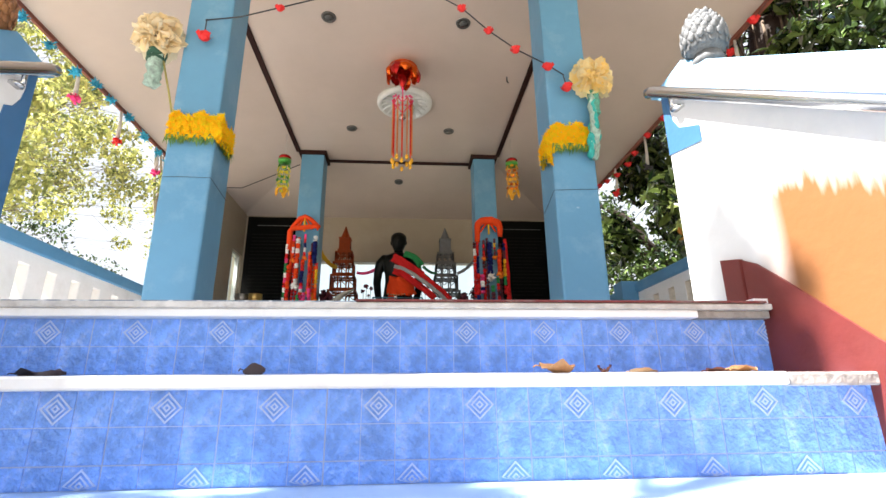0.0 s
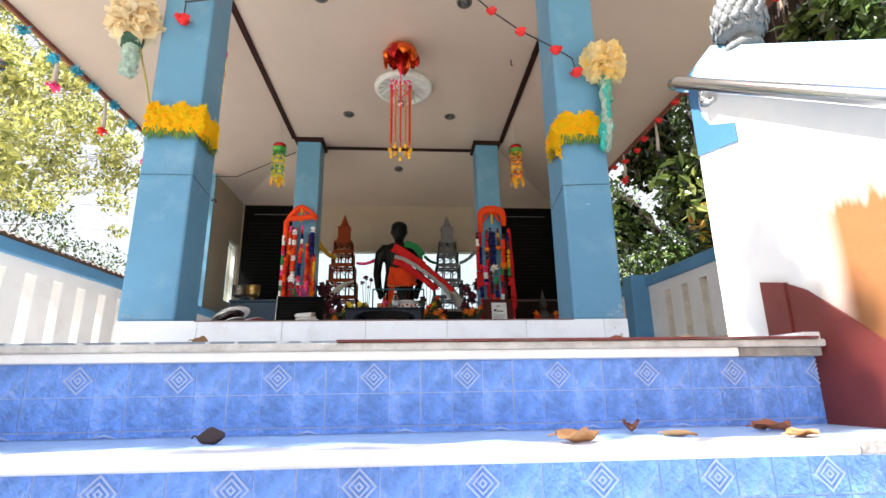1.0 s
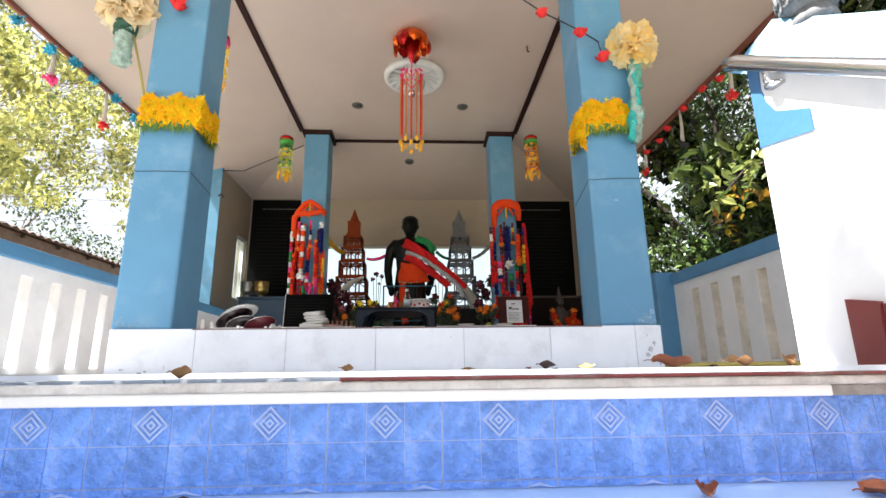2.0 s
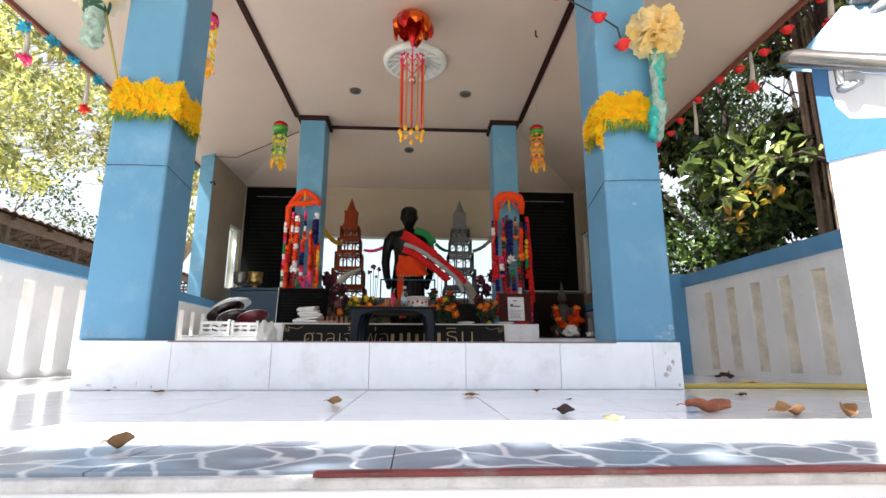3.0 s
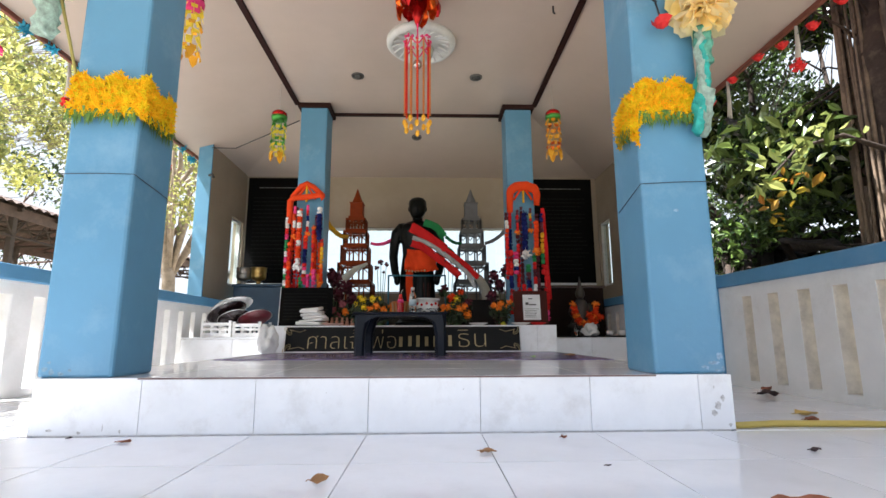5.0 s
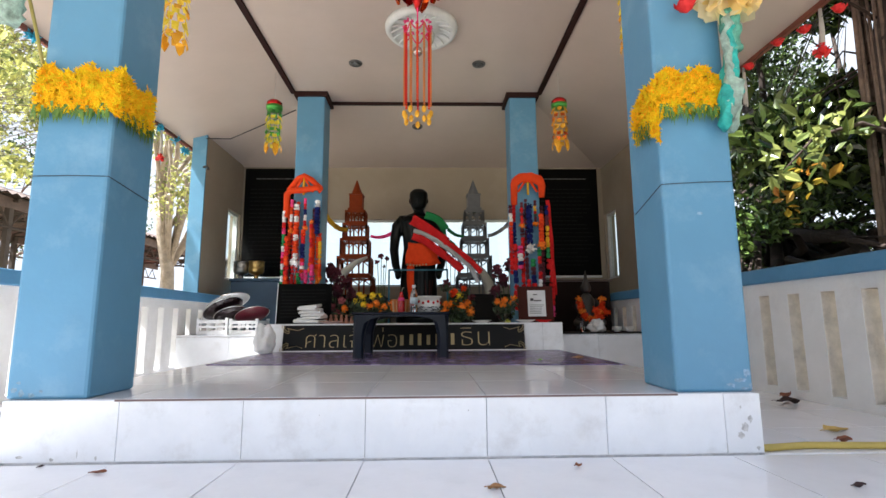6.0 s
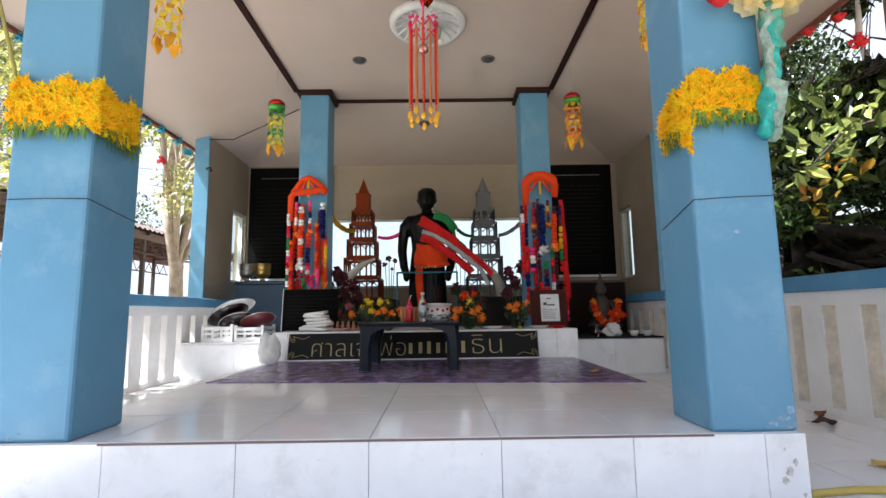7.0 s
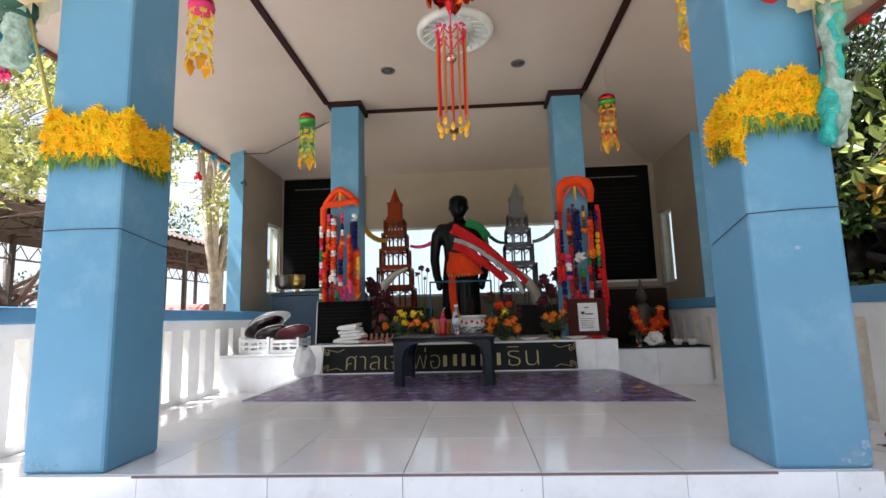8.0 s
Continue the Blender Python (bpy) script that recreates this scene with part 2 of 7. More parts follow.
# dark trim round the flat field
for x0, x1, y0, y1 in ((-1.425, -1.375, 0.3, 3.2), (1.145, 1.195, 0.3, 3.2), (-1.075, 0.85, 3.42, 3.47)):
    structure(box("trim", x0, x1, y0, y1, CEIL_Z - 0.022, CEIL_Z + 0.01, BROWN), "dark brown ceiling trim strip", "trim")
for x0, x1 in ((-1.36, -1.075), (0.85, 1.135)):
    structure(box("trim", x0 - 0.03, x1 + 0.03, 3.17, 3.51, CEIL_Z - 0.05, CEIL_Z + 0.02, BROWN), "dark brown trim round the pillar head", "trim")

# back wall with its wide window
WINX0, WINX1, WINZ0, WINZ1 = -1.75, 1.55, 0.90, 1.81
def back_wall():
    bm = bmesh.new()
    x0, x1 = WALLX0 - 0.12, WALLX1 + 0.12
    y0, y1 = BACKY, BACKY + 0.12
    box_into(bm, x0, WINX0, y0, y1, -0.03, 2.60)
    box_into(bm, WINX1, x1, y0, y1, -0.03, 2.60)
    box_into(bm, WINX0, WINX1, y0, y1, -0.03, WINZ0)
    box_into(bm, WINX0, WINX1, y0, y1, WINZ1, 2.60)
    return part("wall_back", bm, WALL)

structure(back_wall(), "cream painted back wall with a wide window", "wall")

def side_wall(name, xin, out, y0):
    """A side wall with a window next to the back corner. xin: its inner face; out: -1 to the left, 1 to the right."""
    bm = bmesh.new()
    xs = sorted((xin, xin + 0.14 * out))
    wy0, wy1, wz0, wz1 = 4.40, 4.80, 0.98, 1.86
    box_into(bm, *xs, y0 + 0.02, wy0, 0.70, 2.62)
    box_into(bm, *xs, wy1, BACKY, 0.70, 2.62)
    box_into(bm, *xs, wy0, wy1, 0.70, wz0)
    box_into(bm, *xs, wy0, wy1, wz1, 2.62)
    w = structure(part(name, bm, WALL), "cream painted side wall with a small window by the corner", "wall")
    post = box("blue_edge", xs[0] - 0.01, xs[1] + 0.01, y0, y0 + 0.02, 0.76, 2.62, BLUE, w, 0.004, "light blue painted wall end")
    return w

side_wall("wall_left", WALLX0, -1, 3.70)
side_wall("wall_right", WALLX1, 1, 3.70)

# parapets with upright slots
def parapet(name, xin, out, y0, y1, first, pitch, lining, label, solid=(9, 9)):
    root = structure(new(name), label, "parapet")
    root.matrix_world = pose(xin, y0, 0)
    t = 0.13
    xs = sorted((xin, xin + t * out))
    z0, z1 = 0.045, 0.585
    made = [box("lower_rail", *xs, y0, y1, -0.03, z0, WHITEPAINT, root, 0), box("upper_rail", *xs, y0, y1, z1, 0.66, WHITEPAINT, root, 0)]
    y, edge, w = first, y0, 0.095
    while y + w < y1:
        if solid[0] < y < solid[1]:
            y += pitch
            continue
        made.append(box("upright", *xs, edge, y, z0, z1, WHITEPAINT, root, 0))
        xl = (xs[0] + 0.004, xs[1] - 0.004)
        # thin lining in its own colour on the slot's far jamb and top
        made.append(box("slot_lining", *xl, y + w - 0.003, y + w, z0, z1, lining, root, 0))
        made.append(box("slot_lining", *xl, y, y + w - 0.003, z1 - 0.003, z1, lining, root, 0))
        edge = y + w
        y += pitch
    made.append(box("upright", *xs, edge, y1, z0, z1, WHITEPAINT, root, 0))
    cs = sorted((xin - 0.025 * out, xin + (t + 0.02) * out))
    cap = box("cap", *cs, y0, y1, 0.66, 0.75, DARKBLUE, root, 0.01, "blue painted cap")
    for ob in made + [cap]:
        ob.matrix_parent_inverse = root.matrix_world.inverted()
    return root

parapet("parapet_left", RAILX0, -1, -1.3, BACKY, -1.285, 0.25, WHITEPAINT, "white slotted concrete parapet with a blue cap")
parapet("parapet_right", RAILX1, 1, -1.3, BACKY, -1.195, 0.247, SLOTTAN, "white slotted concrete parapet with a blue cap", (1.45, 1.75))
structure(box("parapet_post", RAILX1 - 0.15, RAILX1 + 0.02, 1.62, 1.80, -0.02, 0.765, DARKBLUE, bevel=0.01), "blue painted parapet post", "post")

# stair walls
def rust_wall():
    """White paint with a shaped rust-orange wash on the stair side."""
    m = mat("white_paint_rusty", (0.72, 0.72, 0.72), 0.5, var=0.07, scale=2.2, bump=0.15, bump_scale=25, stain=(0.5, 0.55, 0.6), stain_amount=0.4, stain_scale=3)
    nt = m.node_tree
    n, l = nt.nodes, nt.links
    b = n["Principled BSDF"]
    old = b.inputs["Base Color"].links[0].from_socket
    tc = n.new("ShaderNodeTexCoord")
    sep = n.new("ShaderNodeSeparateXYZ")
    l.new(tc.outputs["Object"], sep.inputs[0])
    stretch = n.new("ShaderNodeMapping")
    stretch.inputs["Scale"].default_value = (1, 26, 3.0)
    l.new(tc.outputs["Object"], stretch.inputs[0])
    streak = n.new("ShaderNodeTexNoise")
    streak.inputs["Scale"].default_value = 1.0
    streak.inputs["Detail"].default_value = 4
    l.new(stretch.outputs[0], streak.inputs["Vector"])

    def math_node(op, a, c):
        q = n.new("ShaderNodeMath")
        q.operation = op
        for k, v in enumerate((a, c)):
            if isinstance(v, (int, float)):
                q.inputs[k].default_value = v
            else:
                l.new(v, q.inputs[k])
        return q.outputs[0]
    # height under the wash's ragged upper edge, which falls with the stair
    top = math_node("ADD", math_node("MULTIPLY", math_node("ADD", sep.outputs["Y"], 1.64), 0.30), 0.305)
    top = math_node("ADD", top, math_node("MULTIPLY", math_node("SUBTRACT", streak.outputs["Fac"], 0.5), 0.24))
    under = math_node("MULTIPLY", math_node("SUBTRACT", top, sep.outputs["Z"]), 10.0)
    near = math_node("MULTIPLY", math_node("SUBTRACT", -1.365, sep.outputs["Y"]), 9.0)
    clampa = n.new("ShaderNodeClamp")
    l.new(under, clampa.inputs[0])
    clampb = n.new("ShaderNodeClamp")
    l.new(near, clampb.inputs[0])
    mask = math_node("MULTIPLY", math_node("MULTIPLY", clampa.outputs[0], clampb.outputs[0]), 1.0)
    mix = n.new("ShaderNodeMix")
    mix.data_type = "RGBA"
    l.new(mask, mix.inputs[0])
    l.new(old, mix.inputs[6])
    mix.inputs[7].default_value = (0.26, 0.105, 0.034, 1)
    l.new(mix.outputs[2], b.inputs["Base Color"])
    return m


RUSTWALL = rust_wall()

def stair_wall(xin, out, material, foot, label):
    xs = sorted((xin, xin + 0.34 * out))
    w = structure(prism("stair_wall", ((-1.12, -0.3), (-1.12, 0.80), (-1.16, 0.79), (-3.4, -0.81), (-3.4, -1.6), (-1.12, -1.6)), "x", *xs, material), label, "stair wall")
    cs = sorted((xin, xin + 0.36 * out))
    inset = (cs[0] + (0.09 if out > 0 else 0.02), cs[1] - (0.02 if out > 0 else 0.09))
    shape = ((inset[0], 0), (inset[1], 0), (cs[1], -0.145), (cs[0], -0.145))
    slope = prism("coping", shape, "y", -2.7, 0, BLUE, w)
    slope.matrix_basis = pose(0, -1.13, 0.95, 35.5, 0, 0)
    xb = sorted((xin - 0.004 * out, xin + 0.01 * out))
    prism("blue_border", ((-1.12, foot + 0.01), (-1.12, 0.80), (-1.155, 0.79), (-1.15, 0.715), (-1.158, 0.675), (-1.18, 0.635), (-1.21, 0.62), (-1.265, foot + 0.045), (-1.265, foot - 0.012)), "x", *xb, DEEPBLUE, w, "blue painted border")
    xr = sorted((xin - 0.006 * out, xin + 0.02 * out))
    prism("red_base", ((-1.328, 0.121), (-1.37, 0.10), (-1.442, 0.037), (-1.62, -0.131), (-3.4, -1.48), (-3.4, -1.5), (-1.328, -1.5)), "x", *xr, REDPAINT, w, "red painted base band")
    xp = sorted((xin - 0.012 * out, xin + 0.02 * out))
    prism("red_post", ((-1.262, 0.0), (-1.262, 0.138), (-1.326, 0.125), (-1.326, 0.0)), "x", *xp, REDPAINT, w, "red painted stub at the landing edge")
    return w

def splay(root):
    """Turns a stair wall or rail outwards as it comes down."""
    for ob in [root] + list(root.children):
        if ob.type != "MESH":
            continue
        m = (root.matrix_world if ob is not root else Matrix()) @ ob.matrix_basis
        inv = m.inverted()
        for v in ob.data.vertices:
            p = m @ v.co
            p.x += SPLAY * max(0.0, -1.13 - p.y)
            v.co = inv @ p


splay(stair_wall(STAIRX1, 1, RUSTWALL, 0.55, "white stair wall with blue edges, red base and rust-orange wash"))
stair_wall(STAIRX0, -1, WHITEPAINT, 0.0, "white stair wall with blue edges and red base")

# stainless handrails
def handrail(x, wall_out):
    r = empty("handrail", x, -1.1, 0.8, "polished stainless steel tube handrail on the stair wall", "handrail", "stair handrails")
    bm = bmesh.new()
    tube_into(bm, [(0, 0.01, 0.03), (0, -0.02, 0.015), (0, -2.2, -1.56)], 0.021, 12)
    part("rail_tube", bm, STEEL, r, smooth=True)
    for y in (-0.10, -1.1):
        bm = bmesh.new()
        z = 0.015 + (y + 0.02) * 0.722
        tube_into(bm, [(0, y, z - 0.01), (0.0, y, z - 0.05), (0.045 * wall_out, y, z - 0.06)], 0.008, 8)
        lathe_into(bm, [(0.022, -0.004), (0.022, 0.004)], 0.02 * wall_out, y, z - 0.06, 10)
        part("bracket", bm, STEEL, r, smooth=True)
    return r

splay(handrail(STAIRX1 - 0.03, 1))
handrail(STAIRX0 + 0.03, -1)

# steps: cores; tiles come last
for k in range(7):
    z = -STEP_H * (k + 1)
    front = STEP_Y - STEP_D * (k + 1)
    right = STAIRX1 + SPLAY * (-1.13 - front)
    structure(box("step", STAIRX0 - 0.01, right, front + 0.03, STEP_Y - STEP_D * k + 0.03, GROUND_Z, z - 0.012, CEMENT, bevel=0), "cement step core", "step")
    structure(box("tread", STAIRX0, right, front + 0.025, STEP_Y - STEP_D * k + 0.012, z - 0.012, z, TREAD, bevel=0), "pale blue glazed stair tread", "tread")

# ---- outdoors ----
BARK = mat("grey_bark", (0.17, 0.135, 0.105), 0.9, var=0.35, scale=9, bump=0.8, bump_scale=30, stain=(0.12, 0.09, 0.07), stain_amount=0.7, stain_scale=5)
PALEBARK = mat("pale_bark", (0.34, 0.28, 0.22), 0.9, var=0.3, scale=7, bump=0.7, bump_scale=25, stain=(0.14, 0.11, 0.08), stain_amount=0.7, stain_scale=4)
ROOTBARK = mat("root_bark", (0.15, 0.105, 0.07), 0.9, var=0.4, scale=9, bump=0.8, bump_scale=30, stain=(0.04, 0.028, 0.02), stain_amount=0.9, stain_scale=4)
FIGBARK = mat("fig_bark", (0.032, 0.02, 0.014), 0.9, var=0.4, scale=7, bump=0.9, bump_scale=25, stain=(0.11, 0.08, 0.055), stain_amount=0.7, stain_scale=6)
LEAFYEL = mat("yellow_green_leaves", (0.10, 0.135, 0.04), 0.45, var=0.25, scale=3, other=(0.70, 0.69, 0.22), translucent=0.4)
# near-black base paints in crown shade; paler random leaves stand for sunlit ones
LEAFDARK = mat("shade_dark_green_leaves", (0.010, 0.024, 0.007), 0.3, spec=0.3, var=0.2, scale=3, other=(0.14, 0.22, 0.05), skew=1.7, translucent=0.12)
# fig foliage likewise: shade in the dark base, sunlight in the few bright leaves
LEAFBIG = mat("shade_and_sun_fig_leaves", (0.007, 0.018, 0.005), 0.22, var=0.2, scale=3, other=(0.17, 0.23, 0.055), skew=2.2, translucent=0.2)
# brighter copy of the fig foliage, with sunlight put into its colour
LEAFSUNTINT = mat("sun_tinted_fig_foliage", (0.06, 0.10, 0.022), 0.3, var=0.2, scale=3, other=(0.36, 0.39, 0.11), skew=1.4, translucent=0.4)
LEAFOLD = mat("yellowing_leaves", (0.30, 0.24, 0.02), 0.4, var=0.2, scale=3, other=(0.40, 0.16, 0.02), translucent=0.35)


def leaf_cloud(name, clumps, count, size, material, parent, seed, flat=0.6, label=""):
    """Small folded leaves scattered in clumps (x, y, z, radius)."""
    rng = np.random.default_rng(seed)
    c = np.array(clumps, float)
    weights = c[:, 3] ** 2
    which = rng.choice(len(c), count, p=weights / weights.sum())
    d = rng.normal(size=(count, 3))
    d /= np.linalg.norm(d, axis=1)[:, None]
    rad = c[which, 3] * rng.random(count) ** 0.45
    pos = c[which, :3] + d * rad[:, None] * np.array((1, 1, 0.8))
    a = rng.normal(size=(count, 3))
    a[:, 2] -= 0.5
    a /= np.linalg.norm(a, axis=1)[:, None]
    up = rng.normal(size=(count, 3)) * (1 - flat) + np.array((0, 0, 1.0)) * flat
    s = np.cross(a, up)
    s /= np.linalg.norm(s, axis=1)[:, None] + 1e-9
    nrm = np.cross(s, a)
    ln = size * (0.6 + 0.8 * rng.random(count))[:, None]
    w = ln * 0.24
    v = np.empty((count, 6, 3))
    v[:, 0] = pos - a * ln * 0.5
    v[:, 1] = pos - a * ln * 0.1 + s * w + nrm * w * 0.25
    v[:, 2] = pos + a * ln * 0.2 + s * w * 0.8 + nrm * w * 0.25
    v[:, 3] = pos + a * ln * 0.5 - nrm * w * 0.3
    v[:, 4] = pos + a * ln * 0.2 - s * w * 0.8 + nrm * w * 0.25
    v[:, 5] = pos - a * ln * 0.1 - s * w + nrm * w * 0.25
    base = np.arange(count)[:, None] * 6
    f = np.concatenate((base + np.array((0, 1, 2, 3)), base + np.array((0, 3, 4, 5))))
    me = bpy.data.meshes.new(name)
    me.from_pydata(v.reshape(-1, 3).tolist(), [], f.tolist())
    me.materials.append(material)
    ob = new(name, me)
    ob.parent = parent
    if label:
        tagged(ob, label)
    return ob


def tree(x, y, base_r, fork_z, clumps, leaves, size, leafmat, bark, seed, label, lean=(0.0, 0.0), twigs=2, roots=0, limb=1.0):
    """A tapered trunk that forks into limbs which reach the leaf clumps. The clumps are given in world metres."""
    rng = random.Random(seed)
    t = empty("tree", x, y, GROUND_Z, label, "tree")
    top = Vector((lean[0], lean[1], fork_z - GROUND_Z))
    bm = bmesh.new()
    pts = [Vector((0, 0, -0.1)).lerp(top, k / 6) + Vector((rng.uniform(-1, 1), rng.uniform(-1, 1), 0)) * base_r * (0.5 if 0 < k else 0) for k in range(7)]
    tube_into(bm, pts, base_r, 12, radii=[base_r * (1.35 if k == 0 else 1 - 0.07 * k) for k in range(7)])
    local = []
    for cx, cy, cz, r in clumps:
        c = Vector((cx - x, cy - y, cz - GROUND_Z))
        local.append((*c, r))
        start = pts[rng.randint(4, 6)]
        mid = start.lerp(c, 0.5) + Vector((rng.uniform(-1, 1), rng.uniform(-1, 1), rng.uniform(0.1, 1))) * (c - start).length * 0.12
        q = start.lerp(c, 0.25) * 0.6 + mid * 0.4
        rr = limb * base_r * rng.uniform(0.22, 0.4)
        tube_into(bm, [start, q.lerp(mid, 0.2), mid, mid.lerp(c, 0.5) + Vector((rng.uniform(-1, 1), rng.uniform(-1, 1), rng.uniform(-1, 1))) * 0.12, c], rr, 7, radii=[rr, rr * 0.8, rr * 0.6, rr * 0.4, rr * 0.15])
        for k in range(twigs):
            e = c + Vector((rng.uniform(-1, 1), rng.uniform(-1, 1), rng.uniform(-0.8, 0.8))) * r * 1.15
            s = mid.lerp(c, rng.uniform(0.2, 0.9))
            tube_into(bm, [s, s.lerp(e, 0.5) + Vector((0, 0, rng.uniform(-0.1, 0.15))), e], rr * 0.2, 5, radii=[rr * 0.22, rr * 0.14, 0.004])
    part("trunk", bm, bark, t, smooth=True)
    for k in range(roots):
        a = rng.uniform(0, 2 * math.pi)
        p0 = Vector((math.cos(a) * base_r, math.sin(a) * base_r, -0.1))
        p1 = p0 * rng.uniform(0.75, 1.15) + Vector((0, 0, rng.uniform(3.0, 6.8)))
        thick = rng.uniform(0.012, 0.05)
        tube("aerial_root", [p0 * 1.25, p0.lerp(p1, 0.3) + p0 * rng.uniform(0, 0.2), p0.lerp(p1, 0.7) + p0 * rng.uniform(-0.05, 0.12), p1], thick, ROOTBARK, t, 6, [thick * 1.6, thick, thick * 0.9, thick * 0.5])
    leaf_cloud("crown", local, leaves, size, leafmat, t, seed)
    return t


def scatter(seed, n, x, y, z, r):
    rng = random.Random(seed)
    return [(rng.uniform(*x), rng.uniform(*y), rng.uniform(*z), rng.uniform(*r)) for _ in range(n)]


# light yellow-green trees beyond the left parapet
tree(-8.2, 2.6, 0.12, 2.0, scatter(51, 26, (-5.6, -3.8), (-1.0, 3.2), (3.3, 5.6), (0.2, 0.42)) + scatter(1, 58, (-8.4, -4.2), (4.6, 8.2), (2.8, 6.8), (0.2, 0.46)) + scatter(61, 36, (-6.6, -3.9), (1.0, 4.5), (1.6, 5.0), (0.18, 0.4)), 20000, 0.088, LEAFYEL, BARK, 11,
     "slender tree with sparse yellow-green leaves and pale bare twigs", (0.6, 0.3), 4, limb=0.24)
tree(-12.4, 6.0, 0.2, 3.0, scatter(2, 54, (-14, -7), (2.0, 12), (4.9, 10.0), (0.35, 0.85)), 19000, 0.11, LEAFYEL, BARK, 12,
     "tall tree with thin yellow-green foliage", (0.3, -0.4), 5, limb=0.35)
tree(-5.5, 9.8, 0.19, 3.2, scatter(3, 22, (-6.6, -4.0), (8, 12), (3.0, 7.5), (0.4, 0.9)), 11000, 0.09, LEAFYEL, PALEBARK, 13,
     "pale-barked leaning tree with yellow-green leaves", (-0.5, -0.6), 3)
tree(-18.5, 17.0, 0.3, 2.0, scatter(4, 30, (-24, -15), (11, 24), (-0.5, 8.0), (0.9, 1.7)), 14000, 0.17, LEAFDARK, BARK, 14,
     "dense dark green tree behind the lighter trees", (0, 0), 2)
tree(-16.5, 5.5, 0.3, 2.0, scatter(5, 22, (-21, -13), (0, 10), (-0.5, 7.0), (0.9, 1.7)), 11000, 0.17, LEAFDARK, BARK, 15,
     "dense dark green tree far off", (0, 0), 2)
tree(-5.9, 12.6, 0.08, 0.2, scatter(15, 12, (-6.9, -5.2), (11.8, 13.4), (-0.4, 1.3), (0.2, 0.42)), 2600, 0.11, LEAFDARK, BARK, 24,
     "small dark green tree beside the shed", (0.1, 0), 3)

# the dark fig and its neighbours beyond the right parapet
# second scatter: unseen clumps above the roof edge, added to shade trunk and leaves
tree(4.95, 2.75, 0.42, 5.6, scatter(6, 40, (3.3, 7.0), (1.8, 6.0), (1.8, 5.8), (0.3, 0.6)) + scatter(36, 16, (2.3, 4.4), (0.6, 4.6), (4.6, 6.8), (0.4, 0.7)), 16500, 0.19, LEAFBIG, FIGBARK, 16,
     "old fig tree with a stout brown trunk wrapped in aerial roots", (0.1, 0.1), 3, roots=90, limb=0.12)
# last scatter: low clumps mostly hidden by the parapet, added to block side light
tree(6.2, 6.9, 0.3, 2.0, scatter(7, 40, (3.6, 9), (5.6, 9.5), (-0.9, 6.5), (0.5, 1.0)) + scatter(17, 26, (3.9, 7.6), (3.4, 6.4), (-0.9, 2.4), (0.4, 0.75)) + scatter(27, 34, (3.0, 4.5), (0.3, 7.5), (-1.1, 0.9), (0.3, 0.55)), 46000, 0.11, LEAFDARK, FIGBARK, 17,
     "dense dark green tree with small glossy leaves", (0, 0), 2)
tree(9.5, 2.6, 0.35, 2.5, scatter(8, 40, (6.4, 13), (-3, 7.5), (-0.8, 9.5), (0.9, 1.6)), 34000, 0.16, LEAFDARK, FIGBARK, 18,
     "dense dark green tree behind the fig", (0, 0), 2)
# crown spread forward, mostly out of view, to keep light off the right side
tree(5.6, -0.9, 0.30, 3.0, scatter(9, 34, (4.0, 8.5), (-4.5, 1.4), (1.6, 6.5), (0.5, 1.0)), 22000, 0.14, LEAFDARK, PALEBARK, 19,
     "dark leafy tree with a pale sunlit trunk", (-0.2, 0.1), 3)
# a branch of large leaves close to the eave, some tinted as if sunlit, some yellowing
spray = empty("leafy_branch", 3.35, 2.55, GROUND_Z, "low fig branch with large sun-tinted and yellowing leaves", "branch")
bm = bmesh.new()
tube_into(bm, [(1.35, 0.0, 3.5), (0.7, 0.05, 3.75), (0.2, 0.0, 3.6), (-0.15, 0.0, 3.25)], 0.02, 6, radii=[0.03, 0.022, 0.015, 0.005])
part("bough", bm, FIGBARK, spray, smooth=True)
leaf_cloud("pale_leaves", [(0.1, 0.0, 3.55, 0.42), (0.5, 0.1, 3.75, 0.4), (-0.1, -0.05, 3.2, 0.28)], 90, 0.15, LEAFSUNTINT, spray, 31)
leaf_cloud("yellow_leaves", [(-0.1, 0.0, 3.05, 0.22), (0.1, 0.0, 3.3, 0.3), (0.0, 0.05, 2.85, 0.16)], 26, 0.11, LEAFOLD, spray, 32)

# the tree over the stairs, whose shade dapples the steps
shade = tree(-6.4, -5.6, 0.3, 3.2, [(-2.05, -2.06, 4.9, 0.12), (-2.55, -2.1, 4.9, 0.14), (-3.1, -2.35, 5.0, 0.24), (-3.6, -2.38, 5.0, 0.25), (-4.05, -2.35, 5.1, 0.27), (-2.3, -2.95, 5.2, 0.28), (-3.0, -2.9, 5.4, 0.34),
                            (-3.8, -3.0, 5.4, 0.34), (-4.6, -3.2, 5.6, 0.5), (-5.4, -4.6, 6.0, 0.9), (-6.8, -6.0, 6.2, 1.1)],
     6500, 0.10, LEAFYEL, BARK, 21, "leafy tree that overhangs the stairs", (0.6, 0.5), 2)
